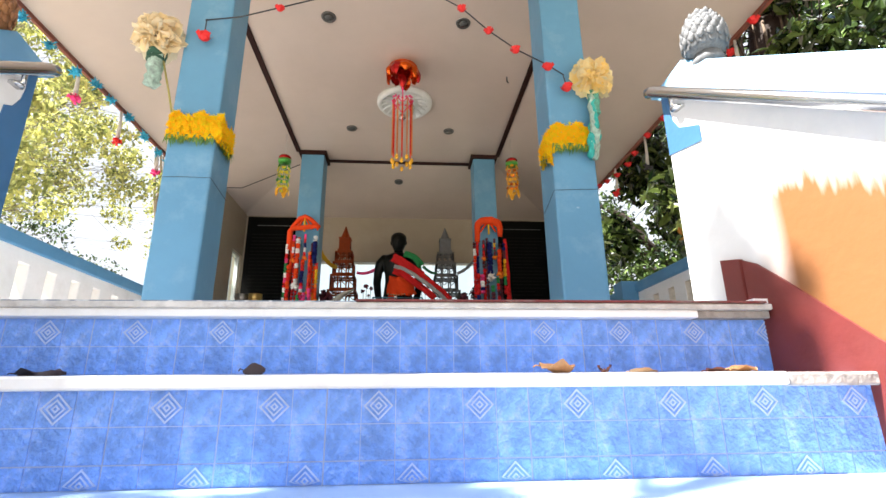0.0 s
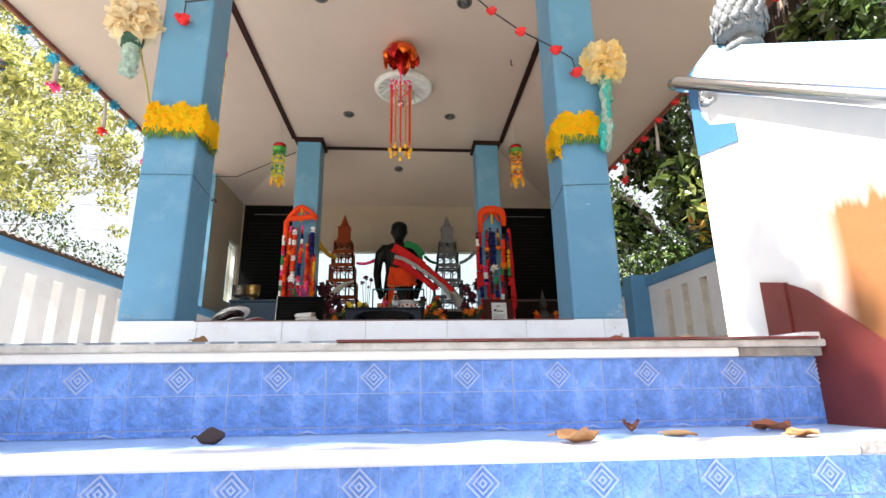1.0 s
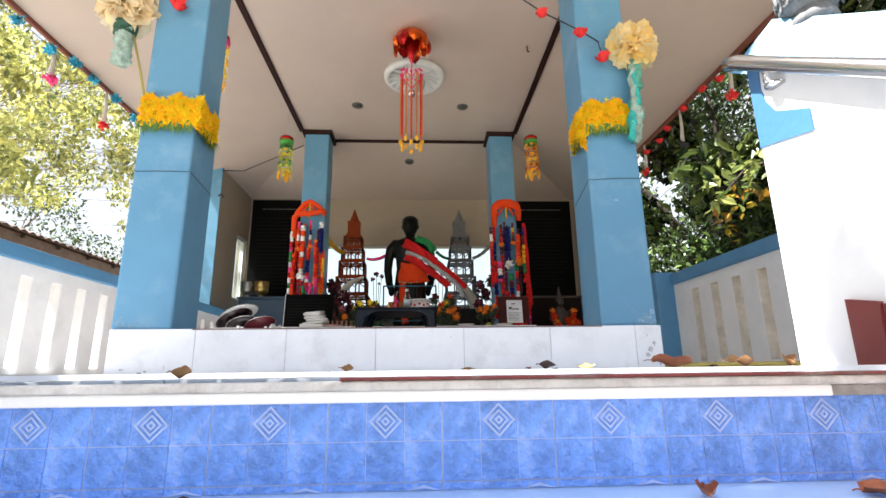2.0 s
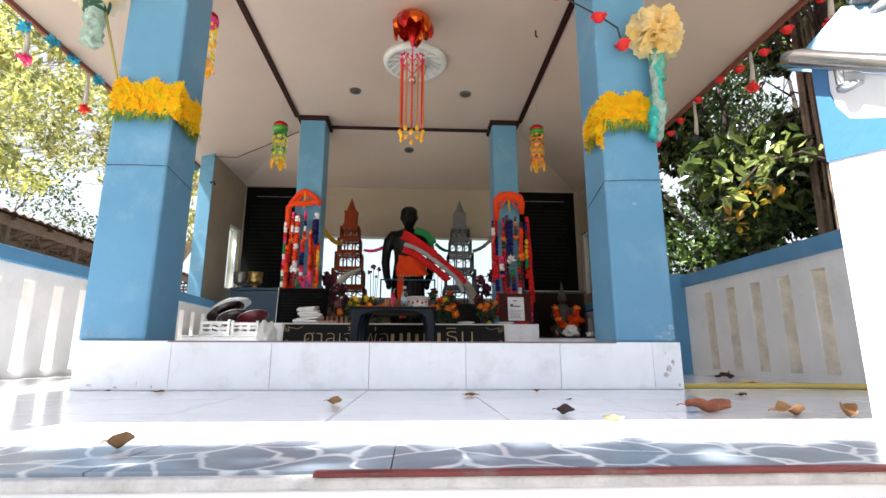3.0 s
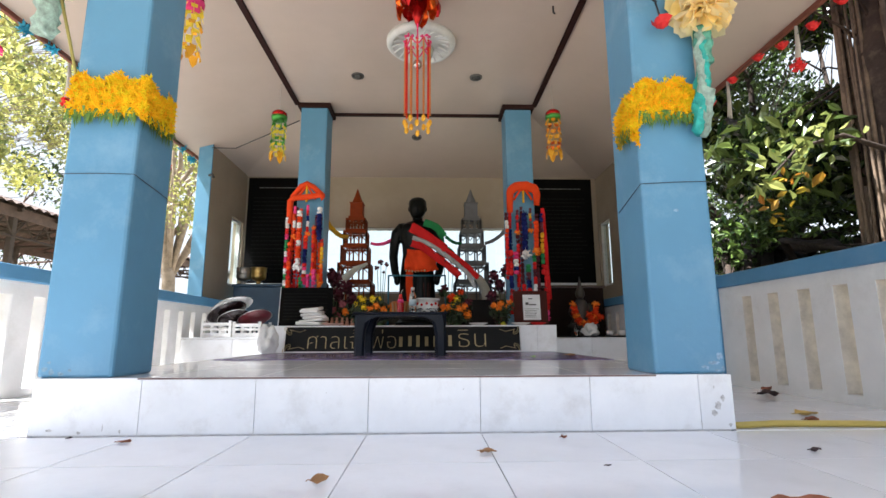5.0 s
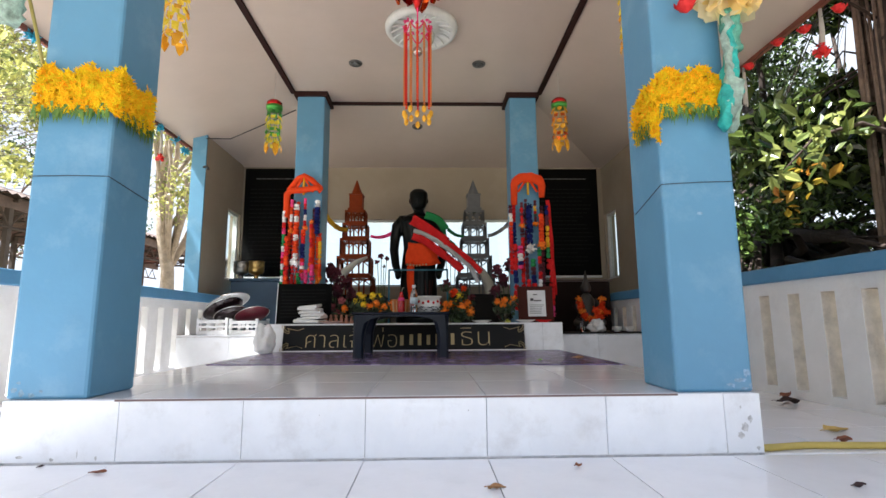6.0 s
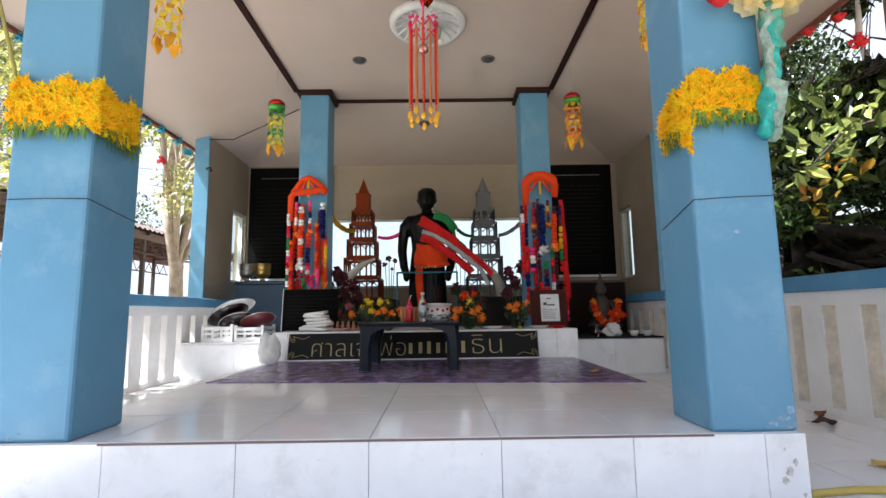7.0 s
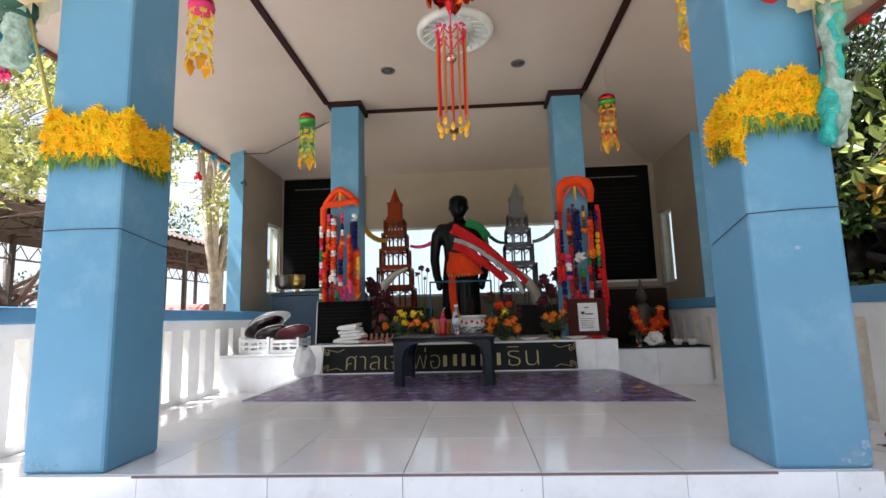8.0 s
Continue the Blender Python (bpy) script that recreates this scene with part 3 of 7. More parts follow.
leaf_cloud("low_leaves", [(-1.85 - 0.2 * k + 6.4, -2.06 - 0.03 * (k % 3) + 5.6, 5.0 - GROUND_Z, 0.13) for k in range(12)] + [(-1.75 - 0.21 * k + 6.4, -1.9 - 0.02 * (k % 3) + 5.6, 5.0 - GROUND_Z, 0.11) for k in range(12)] + [(-3.1 - 0.42 * k + 6.4, -2.5 - 0.05 * (k % 2) + 5.6, 5.2 - GROUND_Z, 0.2) for k in range(3)],
           3000, 0.09, LEAFYEL, shade, 77)

# buildings past the left parapet
SHED = mat("shed_roof", (0.10, 0.065, 0.05), 0.7, var=0.3, scale=5, stain=(0.1, 0.07, 0.05), stain_amount=0.6)
SHEDWALL = mat("shed_timber", (0.06, 0.045, 0.035), 0.8, var=0.3, scale=5)
REDROOF = mat("red_roof", (0.36, 0.10, 0.08), 0.7, var=0.2, scale=3)
HOUSEWALL = mat("house_wall", (0.6, 0.57, 0.52), 0.8, var=0.1)


def shed(x, y, turn):
    s = empty("open_shed", x, y, GROUND_Z, "open timber shed with a brown corrugated roof", "shed")
    s.matrix_world = pose(x, y, GROUND_Z, 0, 0, turn)
    bm = bmesh.new()
    n, w, d, eave, ridge = 120, 16.0, 2.2, 4.85, 5.6
    for side in (-1, 1):
        rows = []
        for k in range(n + 1):
            u = -w / 2 + w * k / n
            dz = 0.03 * math.cos(k * math.pi)
            rows.append((bm.verts.new((u, side * d, eave + dz)), bm.verts.new((u, 0, ridge + dz))))
        for a, c in zip(rows, rows[1:]):
            bm.faces.new((a[0], c[0], c[1], a[1]))
    part("roof", bm, SHED, s)
    for k in range(14):
        px = -7.8 + 1.2 * k
        if k % 2 == 0:
            for py in (-1.9, 1.9):
                box("post", px - 0.06, px + 0.06, py - 0.06, py + 0.06, 0, eave - 0.1, SHEDWALL, s)
        bm = bmesh.new()
        tube_into(bm, [(px, -2.1, eave - 0.1), (px, 2.1, eave - 0.1)], 0.035, 4)
        tube_into(bm, [(px, -2.1, eave - 0.08), (px, 0, ridge - 0.07)], 0.035, 4)
        tube_into(bm, [(px, 2.1, eave - 0.08), (px, 0, ridge - 0.07)], 0.035, 4)
        tube_into(bm, [(px, 0, eave - 0.1), (px, 0, ridge - 0.07)], 0.03, 4)
        for e in (-1, 1):
            tube_into(bm, [(px, 0, eave - 0.1), (px, e * 1.05, eave + 0.26)], 0.03, 4)
        part("truss", bm, SHEDWALL, s)
    for py in (-1.95, 1.95):
        box("eave_board", -7.95, 7.95, py - 0.03, py + 0.03, eave - 0.28, eave - 0.03, SHED, s)
        bm = bmesh.new()
        tube_into(bm, [(-7.9, py, eave - 0.72), (7.9, py, eave - 0.72)], 0.03, 4)
        for k in range(26):
            u = -7.8 + 0.6 * k
            tube_into(bm, [(u, py, eave - 0.72), (u + 0.3, py, eave - 0.3)], 0.02, 4)
            tube_into(bm, [(u + 0.3, py, eave - 0.3), (u + 0.6, py, eave - 0.72)], 0.02, 4)
        part("lattice_girder", bm, SHEDWALL, s)
    return s


shed(-11.5, 15.0, 90)


def house(x, y, turn, w, d, h, label):
    s = empty("house", x, y, GROUND_Z, label, "house")
    s.matrix_world = pose(x, y, GROUND_Z, 0, 0, turn)
    box("wall", -w / 2, w / 2, -d / 2, d / 2, 0, h, HOUSEWALL, s)
    bm = bmesh.new()
    vs = [bm.verts.new(p) for p in ((-w / 2 - .4, -d / 2 - .4, h), (w / 2 + .4, -d / 2 - .4, h), (w / 2 + .4, d / 2 + .4, h), (-w / 2 - .4, d / 2 + .4, h), (-w / 2 - .4, 0, h + 1.4), (w / 2 + .4, 0, h + 1.4))]
    for f in ((0, 1, 5, 4), (2, 3, 4, 5), (0, 4, 3), (1, 2, 5), (0, 3, 2, 1)):
        bm.faces.new([vs[k] for k in f])
    part("roof", bm, REDROOF, s)
    for k in range(3):
        u = -w / 3 + k * w / 3
        box("window", u - 0.4, u + 0.4, -d / 2 - 0.03, -d / 2 + 0.02, 0.9, 1.9, SHEDWALL, s)
    return s


house(-15, 20, 28, 12, 6, 1.6, "low cream house with a dull red roof")
house(-26, 15, 40, 10, 6, 1.7, "low cream house with a dull red roof far off")

# pale haze low in the sky, far beyond the trees
haze = bpy.data.materials.new("sky_haze")
haze.use_nodes = True
hn = haze.node_tree
hb = hn.nodes["Principled BSDF"]
hb.inputs["Base Color"].default_value = (0, 0, 0, 1)
hb.inputs["Specular IOR Level"].default_value = 0
hb.inputs["Emission Color"].default_value = (0.93, 0.97, 1.0, 1)
hb.inputs["Emission Strength"].default_value = 0.22
bm = bmesh.new()
rings = [[bm.verts.new((180 * math.cos(2 * math.pi * k / 48), 180 * math.sin(2 * math.pi * k / 48), z)) for k in range(48)] for z in (-3, 170)]
for k in range(48):
    bm.faces.new((rings[0][k], rings[0][(k + 1) % 48], rings[1][(k + 1) % 48], rings[1][k]))
structure(part("backdrop", bm, haze), "bright white hazy sky far behind the trees", "sky")

# ---- the altar and what stands on it ----
def plain(name, colour, rough=0.5, metal=0.0, **kw):
    return mat(name, colour, rough, metal, var=kw.pop("var", 0.12), **kw)


BLACKGLOSS = plain("black_gloss", (0.006, 0.006, 0.006), 0.45, spec=0.2)
BOARD = plain("black_board", (0.004, 0.004, 0.004), 0.8, spec=0.06)
CHALK = plain("chalk_writing", (0.16, 0.16, 0.155), 0.8, spec=0.1)
FAINT = plain("faint_writing", (0.014, 0.014, 0.013), 0.8, spec=0.06)
BRONZE = plain("black_lacquer", (0.004, 0.005, 0.0045), 0.28, spec=0.16)
GOLD = plain("gold_paint", (0.46, 0.36, 0.18), 0.4, 0.4)
TABLEPLASTIC = plain("navy_plastic", (0.005, 0.009, 0.020), 0.38, spec=0.25)
ORANGECLOTH = plain("orange_cloth", (0.75, 0.065, 0.012), 0.8, spec=0.12, bump=0.4, bump_scale=60)
REDCLOTH = plain("red_cloth", (0.60, 0.02, 0.02), 0.8, spec=0.12, bump=0.4, bump_scale=60)
GREENCLOTH = plain("green_cloth", (0.03, 0.22, 0.07), 0.8, spec=0.12, bump=0.3)
PINKCLOTH = plain("pink_cloth", (0.75, 0.06, 0.22), 0.8, spec=0.12)
BLUECLOTH = plain("blue_cloth", (0.010, 0.016, 0.11), 0.8, spec=0.12)
YELLOWCLOTH = plain("yellow_cloth", (0.75, 0.42, 0.02), 0.8, spec=0.12)
WHITECLOTH = plain("white_cloth", (0.78, 0.77, 0.76), 0.8, bump=0.4, bump_scale=30)
WHITEPLASTIC = plain("white_plastic", (0.8, 0.8, 0.8), 0.35)
WOODRED = plain("red_brown_wood", (0.06, 0.012, 0.008), 0.6, spec=0.15, scale=12)
WOODTOWER = plain("orange_brown_wood", (0.22, 0.035, 0.006), 0.6, spec=0.15, scale=14)
GREYTOWER = plain("tarnished_silver_paint", (0.17, 0.17, 0.175), 0.6, spec=0.2, scale=14)
SILVER = plain("tarnished_silver", (0.34, 0.34, 0.33), 0.4, 0.5)
IVORY = plain("ivory", (0.62, 0.58, 0.48), 0.4)
MARIGOLD = plain("marigold", (0.85, 0.22, 0.01), 0.7, island=0.15)
YELLOWBLOOM = plain("yellow_bloom", (0.85, 0.62, 0.02), 0.7, island=0.15)
DARKBLOOM = plain("dark_red_bloom", (0.10, 0.012, 0.025), 0.7, island=0.2)
DULLPINK = plain("dull_pink_bloom", (0.32, 0.08, 0.10), 0.7)
STEMGREEN = plain("stem_green", (0.05, 0.10, 0.03), 0.6)
BRASS = plain("aged_brass", (0.50, 0.34, 0.12), 0.3, 0.9)
PEWTER = plain("dull_pewter", (0.32, 0.31, 0.29), 0.35, 0.8)
CERAMIC = plain("white_ceramic", (0.75, 0.73, 0.70), 0.2)
DARKTOP = plain("dark_slab", (0.02, 0.018, 0.017), 0.7, spec=0.12)
PAPER = plain("white_paper", (0.80, 0.81, 0.82), 0.6)
INK = plain("ink", (0.05, 0.05, 0.06), 0.6)
TEALRAIL = plain("teal_metal", (0.03, 0.16, 0.22), 0.35, 0.3)


def clear_glass(name, colour=(1, 1, 1), rough=0.02):
    m = bpy.data.materials.new(name)
    m.use_nodes = True
    b = m.node_tree.nodes["Principled BSDF"]
    b.inputs["Base Color"].default_value = (*colour, 1)
    b.inputs["Transmission Weight"].default_value = 1
    b.inputs["Roughness"].default_value = rough
    b.inputs["IOR"].default_value = 1.45
    return m


GLASS = clear_glass("clear_plastic")
REDDRINK = plain("red_drink", (0.45, 0.01, 0.012), 0.15)

# window glass in the back wall: a thin green-tinted pane with its frame
PANE = clear_glass("window_glass", (0.86, 0.95, 0.93))
window = structure(new("window_1"), "wide back window with clear glass and thin frame", "window")
FRAMEMAT = plain("white_frame", (0.66, 0.68, 0.68), 0.4)
for x0, x1, z0, z1 in ((WINX0, WINX1, WINZ1 - 0.03, WINZ1), (WINX0, WINX1, WINZ0, WINZ0 + 0.03), (WINX0, WINX0 + 0.03, WINZ0 + 0.03, WINZ1 - 0.03), (WINX1 - 0.03, WINX1, WINZ0 + 0.03, WINZ1 - 0.03)):
    box("window_frame", x0, x1, BACKY + 0.03, BACKY + 0.09, z0, z1, FRAMEMAT, window, 0.002)
pane = box("pane", WINX0 + 0.03, WINX1 - 0.03, BACKY + 0.055, BACKY + 0.061, WINZ0 + 0.03, WINZ1 - 0.03, PANE, window, 0)
pane.visible_shadow = False
for n, (x, out) in enumerate(((WALLX0, -1), (WALLX1, 1))):
    side = structure(new("window_%d" % (n + 2)), "small side window with a pale frame", "window")
    xs = sorted((x + 0.03 * out, x + 0.09 * out))
    for y0, y1, z0, z1 in ((4.40, 4.80, 1.83, 1.86), (4.40, 4.80, 0.98, 1.01), (4.40, 4.43, 1.01, 1.83), (4.77, 4.80, 1.01, 1.83)):
        box("window_frame", *xs, y0, y1, z0, z1, FRAMEMAT, side, 0.002)
    p = box("pane", xs[0] + 0.027, xs[0] + 0.033, 4.43, 4.77, 1.01, 1.83, PANE, side, 0)
    p.visible_shadow = False

# altar block, low side benches
ALTZ = 0.43
altar = tagged(new("altar"), "white tiled altar block crowded with offerings", "altar")
box("core", -1.35, 1.15, 2.615, 3.75, FLOOR, ALTZ - 0.011, GROUT, altar, 0)
for a, c in ((-1.36, -1.231), (-1.231, -0.83), (-0.83, -0.43), (-0.43, -0.03), (-0.03, 0.37), (0.37, 0.77), (0.77, 0.985), (0.985, 1.16)):
    box("tile", a + 0.001, c - 0.001, 2.60, 2.614, FLOOR + 0.001, ALTZ, PLINTHTILE, altar, 0.001)
box("top_slab", -1.36, 1.16, 2.6145, 3.75, ALTZ - 0.01, ALTZ, PLINTHTILE, altar, 0.002)
for x0, x1 in ((-1.36, -0.50), (0.30, 1.16)):
    tagged(box("rear_altar_tier", x0, x1, 3.755, 4.80, FLOOR, 0.74, DARKTOP, None, 0.01), "dark rear altar tier below a tower model", "altar tier", "altar tiers")
tagged(box("statue_plinth", -0.498, 0.298, 3.755, 4.80, FLOOR, ALTZ, DARKTOP, None, 0.006), "low dark plinth under the statue", "plinth")
for xa, xb, cuts, top in ((RAILX0 + 0.003, -1.378, (-2.36, -1.87, -1.378), PLINTHTILE), (1.165, RAILX1 - 0.003, (1.165, 1.62, 2.077), DARKTOP)):
    bench = tagged(new("side_bench"), "low white tiled side bench beside the altar", "bench", "side benches")
    box("core", xa, xb, 3.065, 4.80, 0.0, 0.318, GROUT, bench, 0)
    for a, c in zip(cuts, cuts[1:]):
        box("tile", max(a, xa) + 0.001, min(c, xb) - 0.001, 3.052, 3.064, 0.001, 0.31, PLINTHTILE, bench, 0.001)
    box("top_slab", xa, xb, 3.045, 4.80, 0.319, 0.333, top, bench, 0.003)


def writing(parent, x0, x1, z0, z1, y, lines, seed, material, thick=0.35, short=0.25):
    """Plain bars where writing cannot be read."""
    rng = random.Random(seed)
    bm = bmesh.new()
    pitch = (z1 - z0) / lines
    for k in range(lines):
        z = z1 - (k + 0.5) * pitch
        x = x0
        stop = x1 - rng.random() * short * (x1 - x0)
        while x < stop:
            w = min(rng.uniform(0.03, 0.12) * (x1 - x0), stop - x)
            box_into(bm, x, x + w, y - 0.0015, y, z - pitch * thick / 2, z + pitch * thick / 2)
            x += w + 0.012 * (x1 - x0)
    return part("writing", bm, material, parent)


# the name board along the altar's foot
sign = tagged(new("name_board"), "black name board with gold lettering and white edge", "sign")
sign.matrix_world = pose(-0.006, 2.545, FLOOR + 0.001, -13, 0, 0)
box("panel", -1.222, 0.828, -0.012, 0.0, 0.004, 0.228, BLACKGLOSS, sign, 0.001)
for x0, x1, z0, z1 in ((-1.23, 0.836, 0.0, 0.010), (-1.23, 0.836, 0.224, 0.233), (-1.23, -1.220, 0.010, 0.224), (0.826, 0.836, 0.010, 0.224)):
    box("edge", x0, x1, -0.016, 0.0, z0, z1, WHITEPLASTIC, sign, 0.001, "white edge strip")


def lettering(text, width, height, x, y, z, material, parent):
    """Flat raised letters with the built-in font."""
    cu = bpy.data.curves.new("letters", "FONT")
    cu.body = text
    cu.extrude = 0.02
    cu.offset = -0.024
    cu.resolution_u = 3
    tmp = bpy.data.objects.new("letters", cu)
    scene.collection.objects.link(tmp)
    dg = bpy.context.evaluated_depsgraph_get()
    me = bpy.data.meshes.new_from_object(tmp.evaluated_get(dg))
    bpy.data.objects.remove(tmp)
    co = np.array([v.co[:] for v in me.vertices])
    lo, hi = co.min(0), co.max(0)
    sx, sz = width / (hi[0] - lo[0]), height / (hi[1] - lo[1])
    for v in me.vertices:
        v.co = (x + (v.co.x - lo[0]) * sx, y - v.co.z * 0.1, z + (v.co.y - lo[1]) * sz)
    me.materials.clear()
    me.materials.append(material)
    ob = new("lettering", me)
    ob.parent = parent
    return ob


lettering("ศาลเจ้าพ่อ", 0.765, 0.165, -1.025, -0.015, 0.035, GOLD, sign)
lettering("ธิน", 0.25, 0.15, 0.275, -0.015, 0.045, GOLD, sign)
bm = bmesh.new()
for k, x in enumerate((-0.235, -0.155, -0.085, -0.01, 0.065, 0.195)):
    box_into(bm, x, x + 0.03, -0.0165, -0.0125, 0.048 + 0.004 * (k % 2), 0.135 + 0.006 * (k % 3))
part("lettering", bm, GOLD, sign)
for ox, s in ((-1.19, 1), (0.79, -1)):
    for oz, sz in ((0.03, 1), (0.2, -1)):
        bm = bmesh.new()
        for r in (0.05, 0.032):
            tube_into(bm, [(ox + s * (r * math.cos(a) * a / 3 + 0.01), -0.0135, oz + sz * r * math.sin(a) * 0.9) for a in [0.2 + 0.4 * i for i in range(10)]], 0.003, 4)
        tube_into(bm, [(ox, -0.0135, oz), (ox + s * 0.09, -0.0135, oz + sz * 0.02), (ox + s * 0.14, -0.0135, oz)], 0.003, 4)
        part("ornament", bm, GOLD, sign)

# wall boards
for x0, x1, seed in ((-2.46, -1.38, 3), (1.22, 2.30, 4)):
    bd = tagged(new("notice_board"), "tall black wall board with rows of faint white writing", "board", "wall boards")
    box("panel", x0, x1, 4.79, 4.815, 1.04, 2.50, BOARD, bd, 0.003)
    box("ledge", x0, x1, 4.775, 4.835, 1.01, 1.035, FRAMEMAT, bd, 0.003)
    writing(bd, x0 + 0.15, x1 - 0.1, 2.34, 2.375, 4.789, 1, seed, CHALK, 0.3)
    writing(bd, x0 + 0.08, x1 - 0.08, 1.15, 2.24, 4.789, 20, seed + 10, FAINT, 0.22)
    box("support", x0 + 0.1, x1 - 0.1, 4.815, 4.8385, 1.2, 2.4, BOARD, bd, 0)

slate = tagged(new("small_board"), "small black board leaning on the altar", "board")
slate.matrix_world = pose(0, 2.93, ALTZ, -6, 0, 0)
box("panel", -1.405, -0.905, 0, 0.012, 0.0, 0.375, BOARD, slate, 0.002)
box("rim", -1.41, -1.404, -0.003, 0.014, 0.0, 0.38, FRAMEMAT, slate, 0.001)
writing(slate, -1.37, -0.95, 0.05, 0.33, -0.0005, 9, 21, FAINT, 0.25)

NAVY = plain("navy_paint", (0.02, 0.05, 0.09), 0.5)
# blue cabinet ledge behind the bench, with bowls
cab = tagged(new("storage_chest"), "dark navy painted chest on the side bench", "chest")
box("body", -2.33, -1.62, 4.16, 4.72, 0.333, 0.93, NAVY, cab, 0.012)
box("lid", -2.345, -1.605, 4.145, 4.735, 0.931, 0.962, NAVY, cab, 0.008)


def pedestal_bowl(x, y, z, s, material, label):
    b = empty("offering_bowl", x, y, z, label, "bowl", "offering bowls")
    prof = [(0.05, 0), (0.055, 0.008), (0.03, 0.02), (0.022, 0.05), (0.03, 0.06), (0.075, 0.075), (0.09, 0.1), (0.092, 0.15), (0.088, 0.155), (0.094, 0.165), (0.094, 0.2), (0.09, 0.21), (0.10, 0.225), (0.092, 0.222), (0.085, 0.15), (0.02, 0.1)]
    lathe("bowl", [(r * s, h * s) for r, h in prof], 0, 0, 0, material, b, 24)
    return b


pedestal_bowl(-2.30, 4.40, 0.962, 1.0, PEWTER, "dull pewter pedestal offering bowl")
pedestal_bowl(-2.11, 4.38, 0.962, 1.0, BRASS, "brass pedestal offering bowl beside its pewter twin")


def crumple(name, x, y, z, sx, sy, sz, material, seed, label, category, rough=0.25):
    bm = bmesh.new()
    bmesh.ops.create_icosphere(bm, subdivisions=4, radius=1)
    off = Vector((seed * 3.1, seed * 1.7, 0))
    for v in bm.verts:
        n1 = noise.noise(v.co * 1.6 + off) * rough + noise.noise(v.co * 5 + off) * rough * 0.4 + abs(noise.noise(v.co * 11 + off)) * rough * 0.25
        v.co *= 1 + n1
        v.co = Vector((v.co.x * sx, v.co.y * sy, max(v.co.z, -0.82) * sz))
    lo = min(v.co.z for v in bm.verts)
    bmesh.ops.translate(bm, vec=(0, 0, -lo), verts=bm.verts)
    ob = part(name, bm, material, None, "", smooth=True)
    ob.matrix_world = pose(x, y, z)
    return tagged(ob, label, category)


BAGPLASTIC = plain("thin_white_plastic", (0.90, 0.90, 0.90), 0.3, translucent=0.4)
crumple("plastic_bag", -1.32, 2.40, FLOOR, 0.075, 0.085, 0.125, BAGPLASTIC, 3, "crumpled white plastic bag standing by the altar", "bag", 0.4)
crumple("plastic_bag", -1.52, 4.3, 0.333, 0.16, 0.13, 0.36, WHITECLOTH, 5, "pale crumpled plastic bag on the side bench", "bag", 0.4)


def crate(x, y, z, w, d, h):
    c = empty("plastic_crate", x, y, z, "small white plastic crate with slotted sides", "crate", "plastic crates")
    box("base", 0, w, 0, d, 0, 0.008, WHITEPLASTIC, c, 0.001)
    for y0 in (0, d - 0.008):
        for k, (za, zb) in enumerate(((0.009, 0.04), (0.065, 0.085), (h - 0.03, h))):
            box("slat", 0.012, w - 0.012, y0, y0 + 0.008, za, zb, WHITEPLASTIC, c, 0.002)
        for px in (w * 0.36, w * 0.64):
            box("upright", px - 0.012, px + 0.012, y0 + 0.001, y0 + 0.007, 0.0095, h - 0.001, WHITEPLASTIC, c, 0)
    for x0 in (0, w - 0.008):
        for za, zb in ((0.009, 0.04), (0.065, 0.085), (h - 0.03, h)):
            box("slat", x0, x0 + 0.008, 0.012, d - 0.012, za, zb, WHITEPLASTIC, c, 0.002)
    for px in (0, w - 0.024):
        for py in (0, d - 0.024):
            box("corner_post", px - 0.001, px + 0.025, py - 0.001, py + 0.025, 0.009, h + 0.02, WHITEPLASTIC, c, 0.003)
    return c


crate(-2.20, 3.10, 0.333, 0.29, 0.34, 0.14)
crate(-1.895, 3.10, 0.333, 0.27, 0.34, 0.13)


def tray(x, y, z, r, rx, ry, material, label):
    t = tagged(new("serving_tray"), label, "tray")
    t.matrix_world = pose(x, y, z, rx, ry, 0)
    lathe("dish", [(0.01, 0.004), (r * 0.8, 0.0), (r * 0.95, 0.025), (r, 0.03), (r * 0.97, 0.034), (r * 0.78, 0.01), (0.01, 0.012)], 0, 0, 0, material, t, 28, squash=0.75)
    bm = bmesh.new()
    ring = [(r * 1.0 * math.cos(a), r * 0.75 * math.sin(a), 0.031) for a in [2 * math.pi * k / 32 for k in range(33)]]
    tube_into(bm, ring, 0.004, 6)
    part("rim", bm, STEEL, t, "bright metal rim", smooth=True)
    return t


DARKTRAY = plain("dark_lacquer", (0.02, 0.01, 0.012), 0.25)
tray(-2.02, 3.27, 0.56, 0.20, -24, -28, DARKTRAY, "dark oval serving tray propped in a crate")
tray(-1.99, 3.31, 0.62, 0.21, -20, -22, WHITEPLASTIC, "white oval serving tray propped in a crate")
tray(-1.74, 3.27, 0.50, 0.17, -28, -18, plain("maroon_lacquer", (0.12, 0.01, 0.02), 0.3), "maroon oval serving tray propped in a crate")
tray(-1.93, 3.22, 0.50, 0.16, -30, -20, DARKTRAY, "dark oval serving tray with a bright rim")

# folded cloths and dish on the altar
cloths = tagged(new("folded_cloths"), "stack of folded white cloths on the altar", "cloth stack")
rng = random.Random(8)
